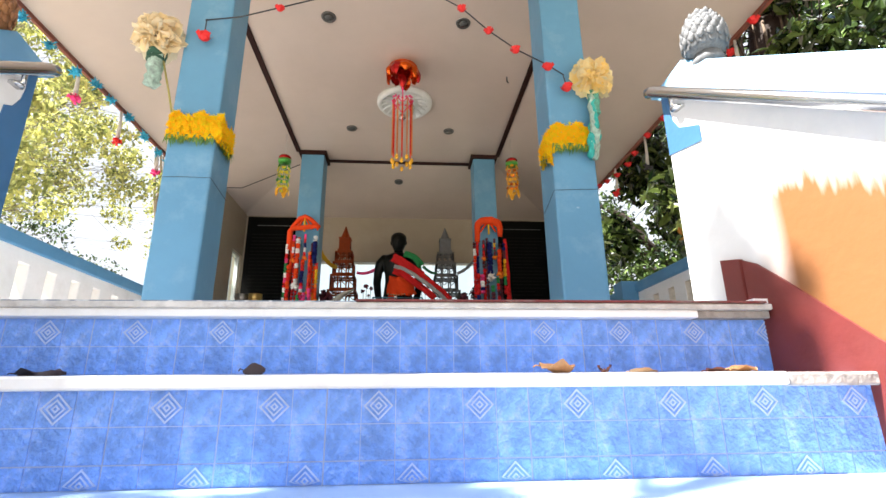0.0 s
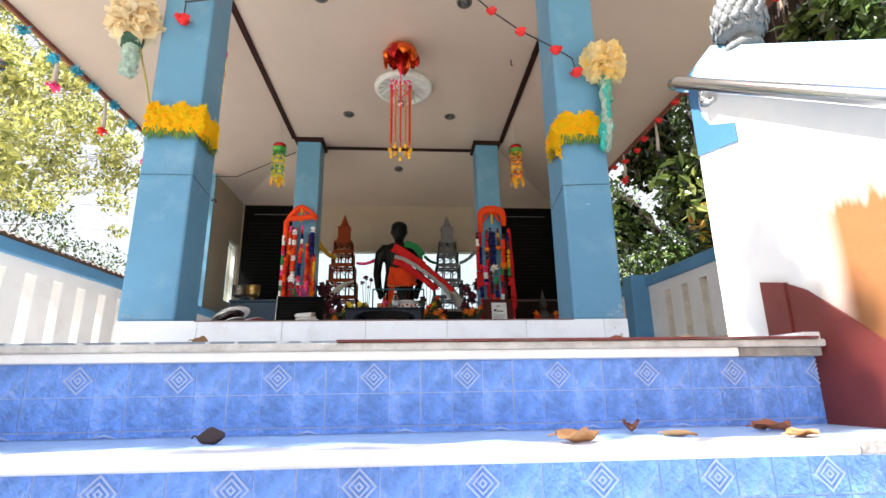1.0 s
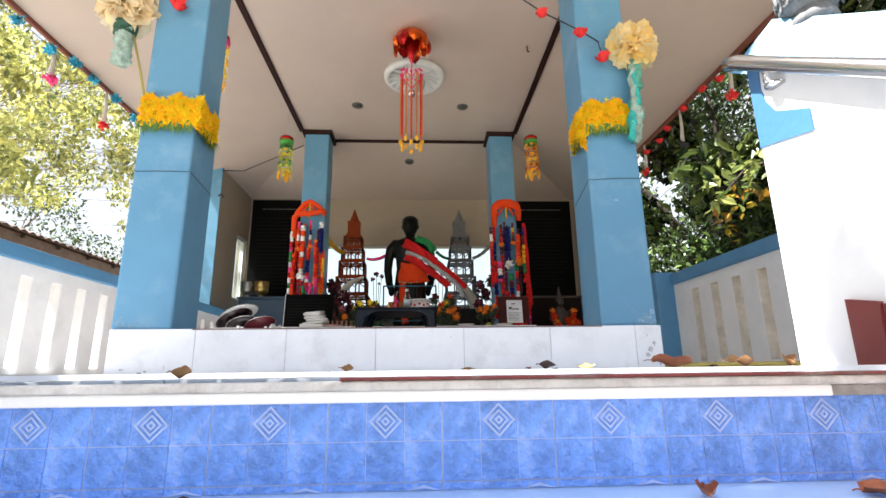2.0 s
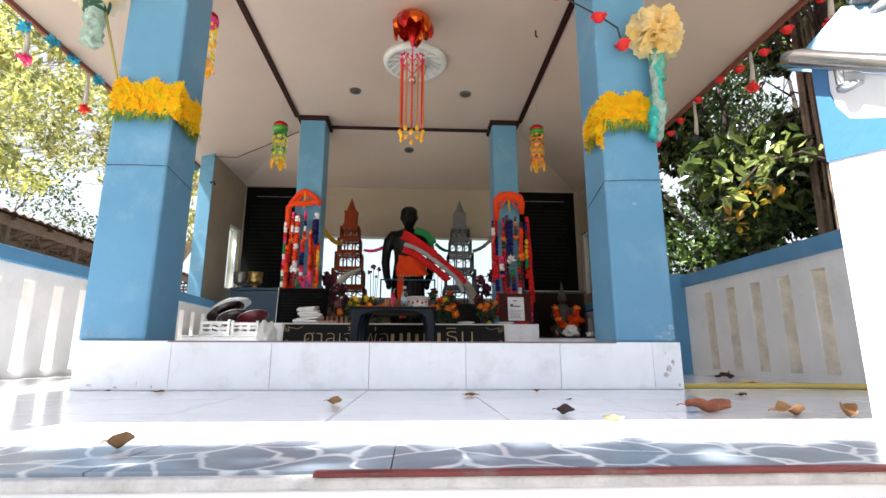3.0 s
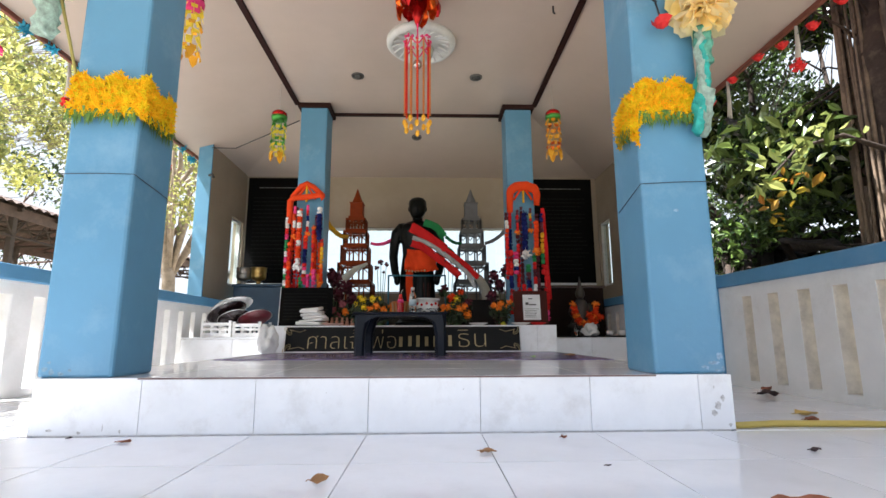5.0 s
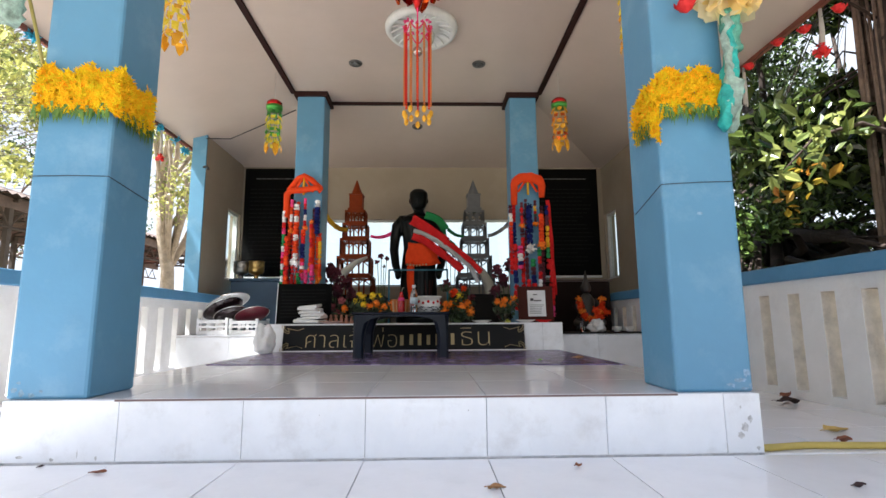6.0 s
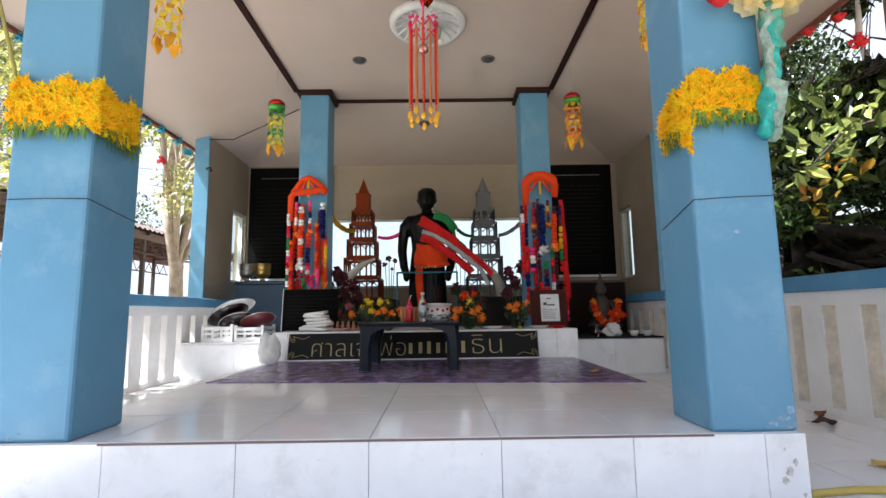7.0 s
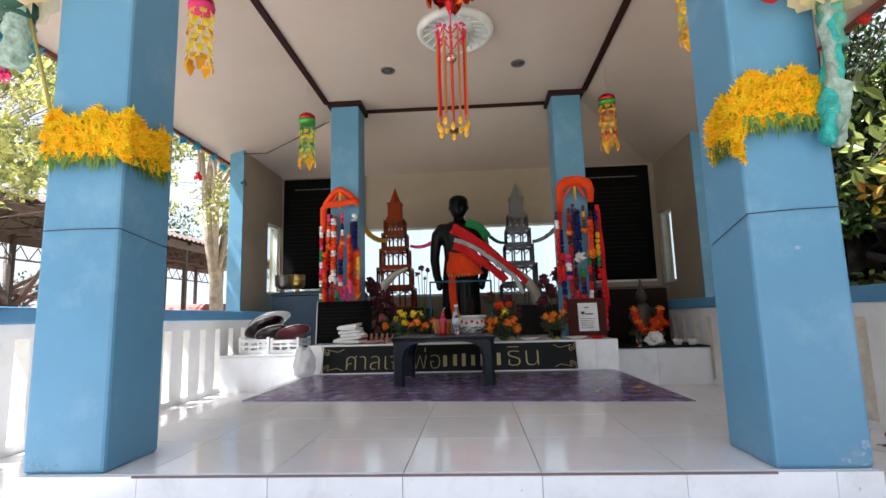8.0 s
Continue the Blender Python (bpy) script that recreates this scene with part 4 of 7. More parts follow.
for k in range(6):
    bm = bmesh.new()
    box_into(bm, -0.12, 0.12, -0.09, 0.09, 0, 0.026, 0.011)
    for v in bm.verts:
        v.co.z += 0.012 * noise.noise(v.co * 9 + Vector((k, 0, 0))) + 0.01 * noise.noise(v.co * 4 + Vector((0, k, 0)))
    c = part("folded_cloth", bm, WHITECLOTH, cloths, smooth=True)
    c.matrix_basis = pose(-1.04 + rng.uniform(-0.02, 0.02), 2.76, ALTZ + 0.012 + 0.025 * k, 0, rng.uniform(-3, 3), rng.uniform(-20, 20))
    c.scale = (1 - 0.06 * k, 1 - 0.05 * k, 1)


def dish(x, y, r, material, label):
    return tagged(lathe("dish", [(r * 0.5, 0), (r * 0.55, 0.004), (r, 0.02), (r * 0.98, 0.024), (r * 0.5, 0.009), (0.005, 0.008)], x, y, ALTZ, material, None, 20), label, "dish")


dish(-0.86, 2.72, 0.10, plain("salmon_plastic", (0.62, 0.40, 0.34), 0.4), "shallow salmon-coloured dish on the altar")
dish(0.47, 2.72, 0.09, CERAMIC, "shallow white dish on the altar")
dish(0.86, 2.72, 0.09, CERAMIC, "shallow white dish on the altar")
dish(1.02, 2.70, 0.07, REDCLOTH, "shallow red dish on the altar corner")

CLAY = plain("clay", (0.42, 0.20, 0.13), 0.7)
bm = bmesh.new()
lathe_into(bm, [(0.02, 0), (0.022, 0.01), (0.014, 0.035), (0.018, 0.045), (0.008, 0.055), (0.012, 0.065), (0.009, 0.078), (0.003, 0.082)], 0, 0, 0, 10)
fig = tagged(part("clay_figurine", bm, CLAY, None, "", True), "tiny clay votive figurine on the altar", "figurine", "clay figurines")
fig.matrix_world = pose(-0.93, 2.83, ALTZ)
for k in range(1, 7):
    copy_thing(fig, pose(-0.93 + 0.047 * k, 2.83 + 0.01 * (k % 2), ALTZ))


# flowers
def bloom_into(bm, c, r, seed, rings=3, petals=9):
    """A pompon flower: rings of small curled petals round a core."""
    rng = random.Random(seed)
    c = Vector(c)
    bmesh.ops.create_icosphere(bm, subdivisions=1, radius=r * 0.62, matrix=Matrix.Translation(c))
    for k in range(rings * petals):
        d = Vector((rng.gauss(0, 1), rng.gauss(0, 1), rng.gauss(0, 1))).normalized()
        s = d.cross(Vector((rng.gauss(0, 1), rng.gauss(0, 1), rng.gauss(0, 1)))).normalized() * r * 0.34
        u = d.cross(s).normalized() * r * 0.12
        a, b2 = c + d * r * 0.45, c + d * r * rng.uniform(0.85, 1.08)
        vs = [bm.verts.new(p) for p in (a - s * 0.5, a + s * 0.5, b2 + s + u, b2 - s + u)]
        bm.faces.new(vs)


def bouquet(name, x, y, z, blooms, foliage, label, seed, material, stem=True, vase=None):
    """Blooms are (dx, dz, radius, material); foliage is a leaf count."""
    b = empty(name, x, y, z, label, "flowers")
    rng = random.Random(seed)
    for k, (dx, dz, r, m) in enumerate(blooms):
        bm = bmesh.new()
        bloom_into(bm, (dx, rng.uniform(-0.05, 0.05), dz), r, seed * 50 + k)
        part("bloom", bm, m, b)
    if stem:
        bm = bmesh.new()
        for dx, dz, r, m in blooms:
            tube_into(bm, [(dx * 0.15, 0, 0.0), (dx * 0.6, 0.01, dz * 0.5), (dx, 0, dz)], 0.004, 5)
        part("stems", bm, STEMGREEN, b)
    if foliage:
        leaf_cloud("foliage", [(0, 0, 0.08, 0.09)] + [(dx, 0.03, dz - 0.04, 0.06) for dx, dz, r, m in blooms], foliage, 0.055, material, b, seed)
    if vase:
        lathe("vase", [(0.03, 0.0), (0.038, 0.02), (0.04, 0.08), (0.03, 0.1), (0.036, 0.115), (0.033, 0.113), (0.02, 0.06)], 0, 0, 0, vase, b, 16)
    return b


DARKFOLIAGE = plain("dark_foliage", (0.02, 0.035, 0.015), 0.5, other=(0.05, 0.08, 0.03))
PURPLEFOLIAGE = plain("purple_foliage", (0.05, 0.012, 0.02), 0.6, other=(0.10, 0.02, 0.04))
bouquet("marigold_bouquet", -0.42, 2.66, ALTZ, [(-0.09, 0.15, 0.034, MARIGOLD), (-0.03, 0.17, 0.036, MARIGOLD), (0.03, 0.14, 0.034, MARIGOLD), (0.09, 0.17, 0.038, MARIGOLD), (-0.06, 0.24, 0.036, YELLOWBLOOM),
        (-0.01, 0.23, 0.034, YELLOWBLOOM), (0.0, 0.11, 0.03, MARIGOLD), (0.12, 0.13, 0.032, MARIGOLD)], 220, "orange and yellow marigold bouquet on the altar", 41, DARKFOLIAGE)
bouquet("yellow_bouquet", -0.62, 2.80, ALTZ, [(-0.03, 0.20, 0.034, YELLOWBLOOM), (0.03, 0.235, 0.036, YELLOWBLOOM), (0.0, 0.26, 0.03, YELLOWBLOOM), (0.04, 0.17, 0.03, YELLOWBLOOM)], 160, "yellow chrysanthemum bouquet on the altar", 42, DARKFOLIAGE)
bouquet("marigold_bouquet", 0.26, 2.70, ALTZ, [(-0.11, 0.10, 0.04, MARIGOLD), (-0.05, 0.16, 0.042, MARIGOLD), (0.03, 0.14, 0.042, MARIGOLD), (-0.11, 0.16, 0.034, MARIGOLD), (0.02, 0.24, 0.036, YELLOWBLOOM), (0.0, 0.20, 0.03, YELLOWBLOOM),
        (0.11, 0.10, 0.045, MARIGOLD), (0.08, 0.17, 0.04, MARIGOLD), (0.05, 0.30, 0.03, ORANGECLOTH)], 320, "large orange marigold bouquet with a few yellow blooms", 43, DARKFOLIAGE)
bouquet("marigold_bouquet", 0.70, 2.86, ALTZ, [(-0.06, 0.19, 0.035, MARIGOLD), (0.0, 0.21, 0.036, MARIGOLD), (0.05, 0.18, 0.034, MARIGOLD), (0.08, 0.22, 0.03, MARIGOLD), (-0.02, 0.16, 0.03, MARIGOLD)], 160, "small orange marigold bouquet in a glass vase", 44, DARKFOLIAGE, True, GLASS)
bouquet("dried_bouquet", -0.92, 3.05, ALTZ, [(-0.1, 0.2, 0.04, DULLPINK), (0.0, 0.16, 0.04, DULLPINK), (0.1, 0.22, 0.04, DULLPINK), (0.05, 0.1, 0.04, DULLPINK), (-0.05, 0.28, 0.035, DULLPINK), (0.13, 0.14, 0.035, MARIGOLD), (-0.14, 0.13, 0.035, DULLPINK)], 420, "faded pink flowers in dark foliage", 45, DARKFOLIAGE)
bouquet("purple_bouquet", -1.0, 3.45, ALTZ, [(-0.12, 0.42, 0.07, DARKBLOOM), (0.02, 0.5, 0.08, DARKBLOOM), (0.14, 0.43, 0.07, DARKBLOOM), (0.05, 0.35, 0.08, DARKBLOOM), (-0.06, 0.3, 0.08, DARKBLOOM), (-0.02, 0.57, 0.06, DARKBLOOM), (0.2, 0.32, 0.05, DARKBLOOM)], 500, "dark purple artificial bouquet below the tower model", 46, PURPLEFOLIAGE)
bouquet("purple_bouquet", 0.80, 3.45, ALTZ, [(-0.08, 0.55, 0.06, DARKBLOOM), (0.05, 0.62, 0.06, DARKBLOOM), (0.12, 0.50, 0.06, DULLPINK), (-0.02, 0.45, 0.06, DARKBLOOM), (0.1, 0.36, 0.06, DULLPINK), (-0.1, 0.35, 0.05, DARKBLOOM)], 420, "dark red artificial orchids with faded blooms", 47, PURPLEFOLIAGE)
bouquet("purple_bouquet", 0.30, 3.4, ALTZ, [(-0.12, 0.4, 0.05, DARKBLOOM), (-0.04, 0.3, 0.05, ORANGECLOTH), (0.05, 0.36, 0.05, DARKBLOOM), (0.12, 0.25, 0.06, DARKBLOOM), (0.0, 0.2, 0.06, DARKBLOOM)], 380, "dark bouquet with one orange bloom", 48, DARKFOLIAGE)
bouquet("black_orchid", -0.52, 3.7, ALTZ, [(0.0, 0.72, 0.035, DARKBLOOM), (0.06, 0.70, 0.03, DARKBLOOM), (-0.04, 0.66, 0.03, DARKBLOOM), (0.03, 0.62, 0.02, DARKBLOOM)], 0, "dark orchid spray against the window", 49, DARKFOLIAGE)
bouquet("black_orchid", 0.24, 3.7, ALTZ, [(0.0, 0.80, 0.05, DARKBLOOM), (0.06, 0.74, 0.045, DARKBLOOM), (-0.05, 0.72, 0.04, DARKBLOOM)], 0, "dark orchid spray beside the statue", 50, DARKFOLIAGE)

candle = empty("candle_glass", 0.70, 2.70, ALTZ, "small bright yellow candle in a glass", "candle")
lathe("wax", [(0.026, 0.002), (0.028, 0.05), (0.004, 0.052)], 0, 0, 0, plain("neon_yellow_wax", (0.75, 0.72, 0.03), 0.4), candle, 16)
lathe("glass", [(0.029, 0.0), (0.033, 0.075), (0.031, 0.075), (0.0285, 0.002)], 0, 0, 0, GLASS, candle, 16)

# framed paper
pf = tagged(new("framed_notice"), "white printed sheet in a dark red-brown frame", "framed notice")
pf.matrix_world = pose(0, 2.92, ALTZ, -7, 0, 0)
box("frame", 0.84, 1.17, 0, 0.02, 0.0, 0.34, WOODRED, pf, 0.004)
box("paper", 0.930, 1.098, -0.003, -0.0005, 0.055, 0.30, PAPER, pf, 0)
writing(pf, 0.945, 1.08, 0.075, 0.17, -0.003, 6, 31, FAINT, 0.22)
box("stamp", 0.955, 0.985, -0.0045, -0.0032, 0.20, 0.225, INK, pf, 0)
writing(pf, 0.99, 1.07, 0.19, 0.215, -0.003, 1, 33, INK, 0.5)
writing(pf, 0.985, 1.03, 0.25, 0.27, -0.003, 1, 34, INK, 0.5)

# the low table in front
def plastic_table(x0, x1, y0, y1, z0, z1):
    t = empty("plastic_table", (x0 + x1) / 2, (y0 + y1) / 2, z0, "low navy moulded plastic table with stout rounded legs", "table")
    w, d, h = (x1 - x0) / 2, (y1 - y0) / 2, z1 - z0
    bm = bmesh.new()
    box_into(bm, -w, w, -d, d, h - 0.018, h, 0.008)
    part("tabletop", bm, TABLEPLASTIC, t)
    for side in (-1, 1):
        n = 14
        out = [(-w + 0.05, h - 0.019), (w - 0.05, h - 0.019)]
        arch = [(w - 0.09 - (2 * w - 0.18) * k / n, h - 0.028 - 0.045 * (2 * abs(k / n - 0.5)) ** 4) for k in range(n + 1)]
        prism("apron", out + arch, "y", side * (d - 0.012) - 0.004, side * (d - 0.012) + 0.004, TABLEPLASTIC, t)
        out = [(-d + 0.04, h - 0.019), (d - 0.04, h - 0.019)]
        arch = [(d - 0.07 - (2 * d - 0.14) * k / n, h - 0.028 - 0.045 * (2 * abs(k / n - 0.5)) ** 4) for k in range(n + 1)]
        prism("apron", out + arch, "x", side * (w - 0.012) - 0.004, side * (w - 0.012) + 0.004, TABLEPLASTIC, t)
    for sx in (-1, 1):
        for sy in (-1, 1):
            bm = bmesh.new()
            rings = []
            for k in range(9):
                f = k / 8
                z = (h - 0.019) * (1 - f)
                half = 0.066 - 0.030 * min(1, f * 2.2) ** 0.6
                cx, cy = sx * (w - 0.012 - half + 0.0), sy * (d - 0.012 - half)
                cx += sx * 0.0
                rings.append([bm.verts.new((cx + a * half, cy + b2 * half, z)) for a, b2 in ((-1, -0.6), (-0.6, -1), (0.6, -1), (1, -0.6), (1, 0.6), (0.6, 1), (-0.6, 1), (-1, 0.6))])
            for ra, rb in zip(rings, rings[1:]):
                for q in range(8):
                    bm.faces.new((ra[q], ra[(q + 1) % 8], rb[(q + 1) % 8], rb[q]))
            bm.faces.new(rings[0])
            bm.faces.new(rings[-1])
            part("leg", bm, TABLEPLASTIC, t)
    return t


TABZ = 0.51
plastic_table(-0.53, 0.152, 1.755, 2.40, FLOOR + 0.005, TABZ)

pot = empty("incense_pot", 0.0, 2.33, TABZ, "white ceramic incense pot with red and dark pattern", "incense pot")
lathe("pot", [(0.07, 0), (0.085, 0.01), (0.1, 0.05), (0.102, 0.085), (0.092, 0.115), (0.11, 0.122), (0.112, 0.135), (0.1, 0.136), (0.09, 0.12), (0.01, 0.118)], 0, 0, 0, CERAMIC, pot, 28)
bm = bmesh.new()
rng = random.Random(3)
for k in range(26):
    a = -math.pi / 2 + rng.uniform(-1.3, 1.3)
    z = rng.uniform(0.012, 0.05)
    r = 0.087 + (z - 0.01) * 0.4 + 0.0015
    tube_into(bm, [(r * math.cos(a), r * math.sin(a), z), (r * math.cos(a + 0.12), r * math.sin(a + 0.12), z + rng.uniform(-0.012, 0.012)), (r * math.cos(a + 0.22), r * math.sin(a + 0.22), z)], 0.003, 4)
part("dark_pattern", bm, INK, pot)
bm = bmesh.new()
for k in range(7):
    a = -math.pi / 2 + (k - 3) * 0.42
    bmesh.ops.create_icosphere(bm, subdivisions=1, radius=0.013, matrix=Matrix.Translation((0.0985 * math.cos(a), 0.0985 * math.sin(a), 0.08 + 0.01 * (k % 2))))
part("red_pattern", bm, REDCLOTH, pot)
lathe("sand", [(0.088, 0.119), (0.06, 0.124), (0.005, 0.126)], 0, 0, 0.004, CEMENT, pot, 18)
for k in range(5):
    bm = bmesh.new()
    a = k * 1.3
    tube_into(bm, [(0.02 * math.cos(a), 0.02 * math.sin(a), 0.12), (0.035 * math.cos(a), 0.03 * math.sin(a), 0.27)], 0.0016, 5)
    part("incense_stick", bm, WOODRED, pot)

bot = empty("water_bottle", -0.113, 2.20, TABZ, "clear plastic water bottle", "bottle")
lathe("bottle", [(0.026, 0.0), (0.03, 0.004), (0.03, 0.05), (0.028, 0.055), (0.03, 0.06), (0.03, 0.13), (0.024, 0.16), (0.0125, 0.185), (0.0125, 0.205), (0.011, 0.206)], 0, 0, 0, GLASS, bot, 20)
lathe("label", [(0.0305, 0.07), (0.0305, 0.12)], 0, 0, 0, plain("pale_label", (0.55, 0.66, 0.72), 0.5), bot, 20)
lathe("cap", [(0.0145, 0.198), (0.0145, 0.218), (0.003, 0.219)], 0, 0, 0, WHITEPLASTIC, bot, 16)
red = empty("drink_bottle", -0.212, 2.20, TABZ, "bottle of red drink with straws", "bottle")
lathe("bottle", [(0.026, 0.0), (0.028, 0.01), (0.026, 0.09), (0.018, 0.13), (0.012, 0.15), (0.013, 0.165), (0.003, 0.166)], 0, 0, 0, REDDRINK, red, 18)
lathe("label", [(0.0275, 0.095), (0.0225, 0.12)], 0, 0, 0, PINKCLOTH, red, 18)
tube("straw", [(0, 0, 0.15), (0.008, 0.0, 0.19), (0.02, 0, 0.2)], 0.003, IVORY, red, 6)
pack = empty("incense_tub", -0.215, 2.31, TABZ, "orange and brown striped tub of incense", "tub")
lathe("tub", [(0.065, 0.0), (0.075, 0.105), (0.078, 0.11), (0.07, 0.109), (0.01, 0.1)], 0, 0, 0, plain("orange_tub", (0.55, 0.17, 0.04), 0.5), pack, 24)
bm = bmesh.new()
for k in range(12):
    a = 2 * math.pi * k / 12
    tube_into(bm, [(0.0665 * math.cos(a), 0.0665 * math.sin(a), 0.004), (0.0755 * math.cos(a), 0.0755 * math.sin(a), 0.1)], 0.003, 4)
part("stripes", bm, plain("cream_stripe", (0.6, 0.45, 0.25), 0.5), pack)

# purple patterned floor mat
def vinyl():
    m = mat("purple_vinyl", (0.15, 0.11, 0.24), 0.25, var=0.8, scale=10, stain=(0.66, 0.58, 0.74), stain_amount=0.9, stain_scale=11)
    return m


mat_ob = tagged(prism("floor_mat", ((-1.31, 1.32), (1.10, 1.10), (1.10, 2.53), (-1.31, 2.53)), "z", FLOOR + 0.0005, FLOOR + 0.005, vinyl()), "purple marbled vinyl mat before the altar", "mat")

# ---- the statue and its hangings ----
def statue(x, y, z):
    """A standing robed figure of black lacquer, one plain mesh."""
    bm = bmesh.new()
    lathe_into(bm, [(0.26, 0.0), (0.26, 0.06), (0.22, 0.08), (0.21, 0.10)], 0, 0, 0, 24, 0.8)
    lathe_into(bm, [(0.20, 0.10), (0.22, 0.16), (0.215, 0.4), (0.205, 0.6), (0.19, 0.74), (0.175, 0.86), (0.185, 0.98), (0.21, 1.08), (0.225, 1.16), (0.20, 1.225), (0.12, 1.265), (0.062, 1.285), (0.058, 1.32)], 0, 0, 0, 28, 0.62)
    lathe_into(bm, [(0.03, 1.305), (0.07, 1.325), (0.092, 1.37), (0.103, 1.42), (0.106, 1.46), (0.098, 1.51), (0.07, 1.545), (0.03, 1.555)], 0, -0.012, 0, 24, 1.05)
    lathe_into(bm, [(0.108, 1.46), (0.112, 1.49), (0.104, 1.53), (0.075, 1.562), (0.02, 1.572)], 0, 0.008, 0, 20, 1.02)
    for s in (-1, 1):
        tube_into(bm, [(s * 0.10, 0, 1.235), (s * 0.19, 0, 1.20), (s * 0.25, 0.0, 1.12), (s * 0.275, 0.01, 0.98), (s * 0.285, -0.01, 0.84), (s * 0.262, -0.05, 0.66), (s * 0.235, -0.09, 0.58)], 0.05, 12,
                  radii=[0.03, 0.062, 0.068, 0.06, 0.054, 0.047, 0.042])
        bmesh.ops.create_icosphere(bm, subdivisions=2, radius=0.05, matrix=Matrix.Translation((s * 0.232, -0.095, 0.55)) @ Matrix.Diagonal((0.8, 0.8, 1.3, 1)))
        bmesh.ops.create_icosphere(bm, subdivisions=2, radius=0.03, matrix=Matrix.Translation((s * 0.105, 0.0, 1.43)) @ Matrix.Diagonal((0.4, 0.7, 1.2, 1)))
    bmesh.ops.create_icosphere(bm, subdivisions=2, radius=0.02, matrix=Matrix.Translation((0, -0.118, 1.42)) @ Matrix.Diagonal((0.8, 0.9, 1.5, 1)))
    for k in range(7):
        a = (k - 3) * 0.28
        tube_into(bm, [(0.21 * math.sin(a), -0.135 * math.cos(a), 0.12), (0.185 * math.sin(a), -0.118 * math.cos(a), 0.8)], 0.012, 6)
    ob = part("statue", bm, BRONZE, None, "", True)
    skin = ob.modifiers.new("skin", "REMESH")
    skin.mode = "VOXEL"
    skin.voxel_size = 0.011
    skin.use_smooth_shade = True
    ob.matrix_world = pose(x, y, z)
    return tagged(ob, "black lacquered standing figure draped with bright sashes", "statue")


statue(-0.118, 4.02, ALTZ)


def ribbon(name, pts, width, material, parent, wave=0.0, seed=0, up=(0, 0, 1)):
    """A soft cloth band along points, a little rippled and doubled for thickness."""
    bm = bmesh.new()
    P = [Vector(p) for p in pts]
    fine = []
    for a, c in zip(P, P[1:]):
        for k in range(6):
            fine.append(a.lerp(c, k / 6))
    fine.append(P[-1])
    sm = fine[:]
    for _ in range(3):
        sm = [sm[0]] + [(sm[i - 1] + sm[i] * 2 + sm[i + 1]) / 4 for i in range(1, len(sm) - 1)] + [sm[-1]]
    prev = None
    U = Vector(up)
    for i, p in enumerate(sm):
        d = (sm[min(i + 1, len(sm) - 1)] - sm[max(i - 1, 0)]).normalized()
        s = U - d * U.dot(d)
        if s.length < 1e-3:
            s = Vector((1, 0, 0))
        s.normalize()
        nr = d.cross(s)
        row = []
        for k in range(5):
            f = k / 4 - 0.5
            off = nr * (wave * math.sin(i * 0.9 + k * 2.1 + seed) + 0.012 * math.cos(f * 9 + seed))
            row.append(p + s * f * width + off)
        vs = [bm.verts.new(q) for q in row] + [bm.verts.new(q + nr * 0.004) for q in reversed(row)]
        if prev:
            for k in range(10):
                bm.faces.new((prev[k], prev[(k + 1) % 10], vs[(k + 1) % 10], vs[k]))
        prev = vs
    return part(name, bm, material, parent, "", True)


STX, STY, STZ = -0.118, 4.02, ALTZ
sash = empty("sash_bundle", STX, STY, STZ, "orange, red, green and silver sashes tied over the statue", "sashes")
ribbon("red_sash", [(-0.07, -0.18, 1.17), (0.06, -0.235, 1.08), (0.2, -0.27, 0.97), (0.33, -0.33, 0.87)], 0.12, REDCLOTH, sash, 0.022, 2)
ribbon("sash_tail", [(0.30, -0.32, 0.90), (0.42, -0.37, 0.80), (0.56, -0.44, 0.67), (0.68, -0.5, 0.53)], 0.055, REDCLOTH, sash, 0.012, 4)
ribbon("silver_sash", [(-0.05, -0.235, 1.03), (0.10, -0.28, 0.97), (0.25, -0.315, 0.87), (0.42, -0.38, 0.73), (0.58, -0.46, 0.58), (0.64, -0.5, 0.42)], 0.05, SILVER, sash, 0.012, 3)
ribbon("pink_sash", [(-0.06, -0.225, 0.97), (0.08, -0.265, 0.91), (0.2, -0.285, 0.81), (0.34, -0.34, 0.70), (0.48, -0.42, 0.56)], 0.085, REDCLOTH, sash, 0.018, 8)
ribbon("green_sash", [(0.08, -0.15, 1.23), (0.22, -0.17, 1.18), (0.31, -0.2, 1.06), (0.30, -0.24, 0.94)], 0.09, GREENCLOTH, sash, 0.014, 4)
ribbon("green_tail", [(0.30, -0.25, 0.94), (0.42, -0.34, 0.83), (0.52, -0.42, 0.66)], 0.04, GREENCLOTH, sash, 0.01, 6)
ribbon("skirt_cloth", [(-0.13, -0.19, 0.78), (-0.03, -0.24, 0.76), (0.09, -0.25, 0.75), (0.22, -0.2, 0.78)], 0.25, ORANGECLOTH, sash, 0.022, 5)
ribbon("front_cloth", [(-0.08, -0.22, 0.66), (-0.09, -0.23, 0.5), (-0.07, -0.23, 0.3), (-0.05, -0.24, 0.14)], 0.08, ORANGECLOTH, sash, 0.014, 6, (1, 0, 0))
bm = bmesh.new()
for k in range(7):
    bmesh.ops.create_icosphere(bm, subdivisions=1, radius=0.014, matrix=Matrix.Translation((-0.12 + 0.035 * k, -0.262, 0.63 + 0.004 * abs(k - 3))))
part("gold_beads", bm, GOLD, sash, "", True)

# thin teal rail before the statue
rail = empty("metal_rail", -0.115, 3.6, ALTZ, "thin teal metal rail before the statue", "rail")
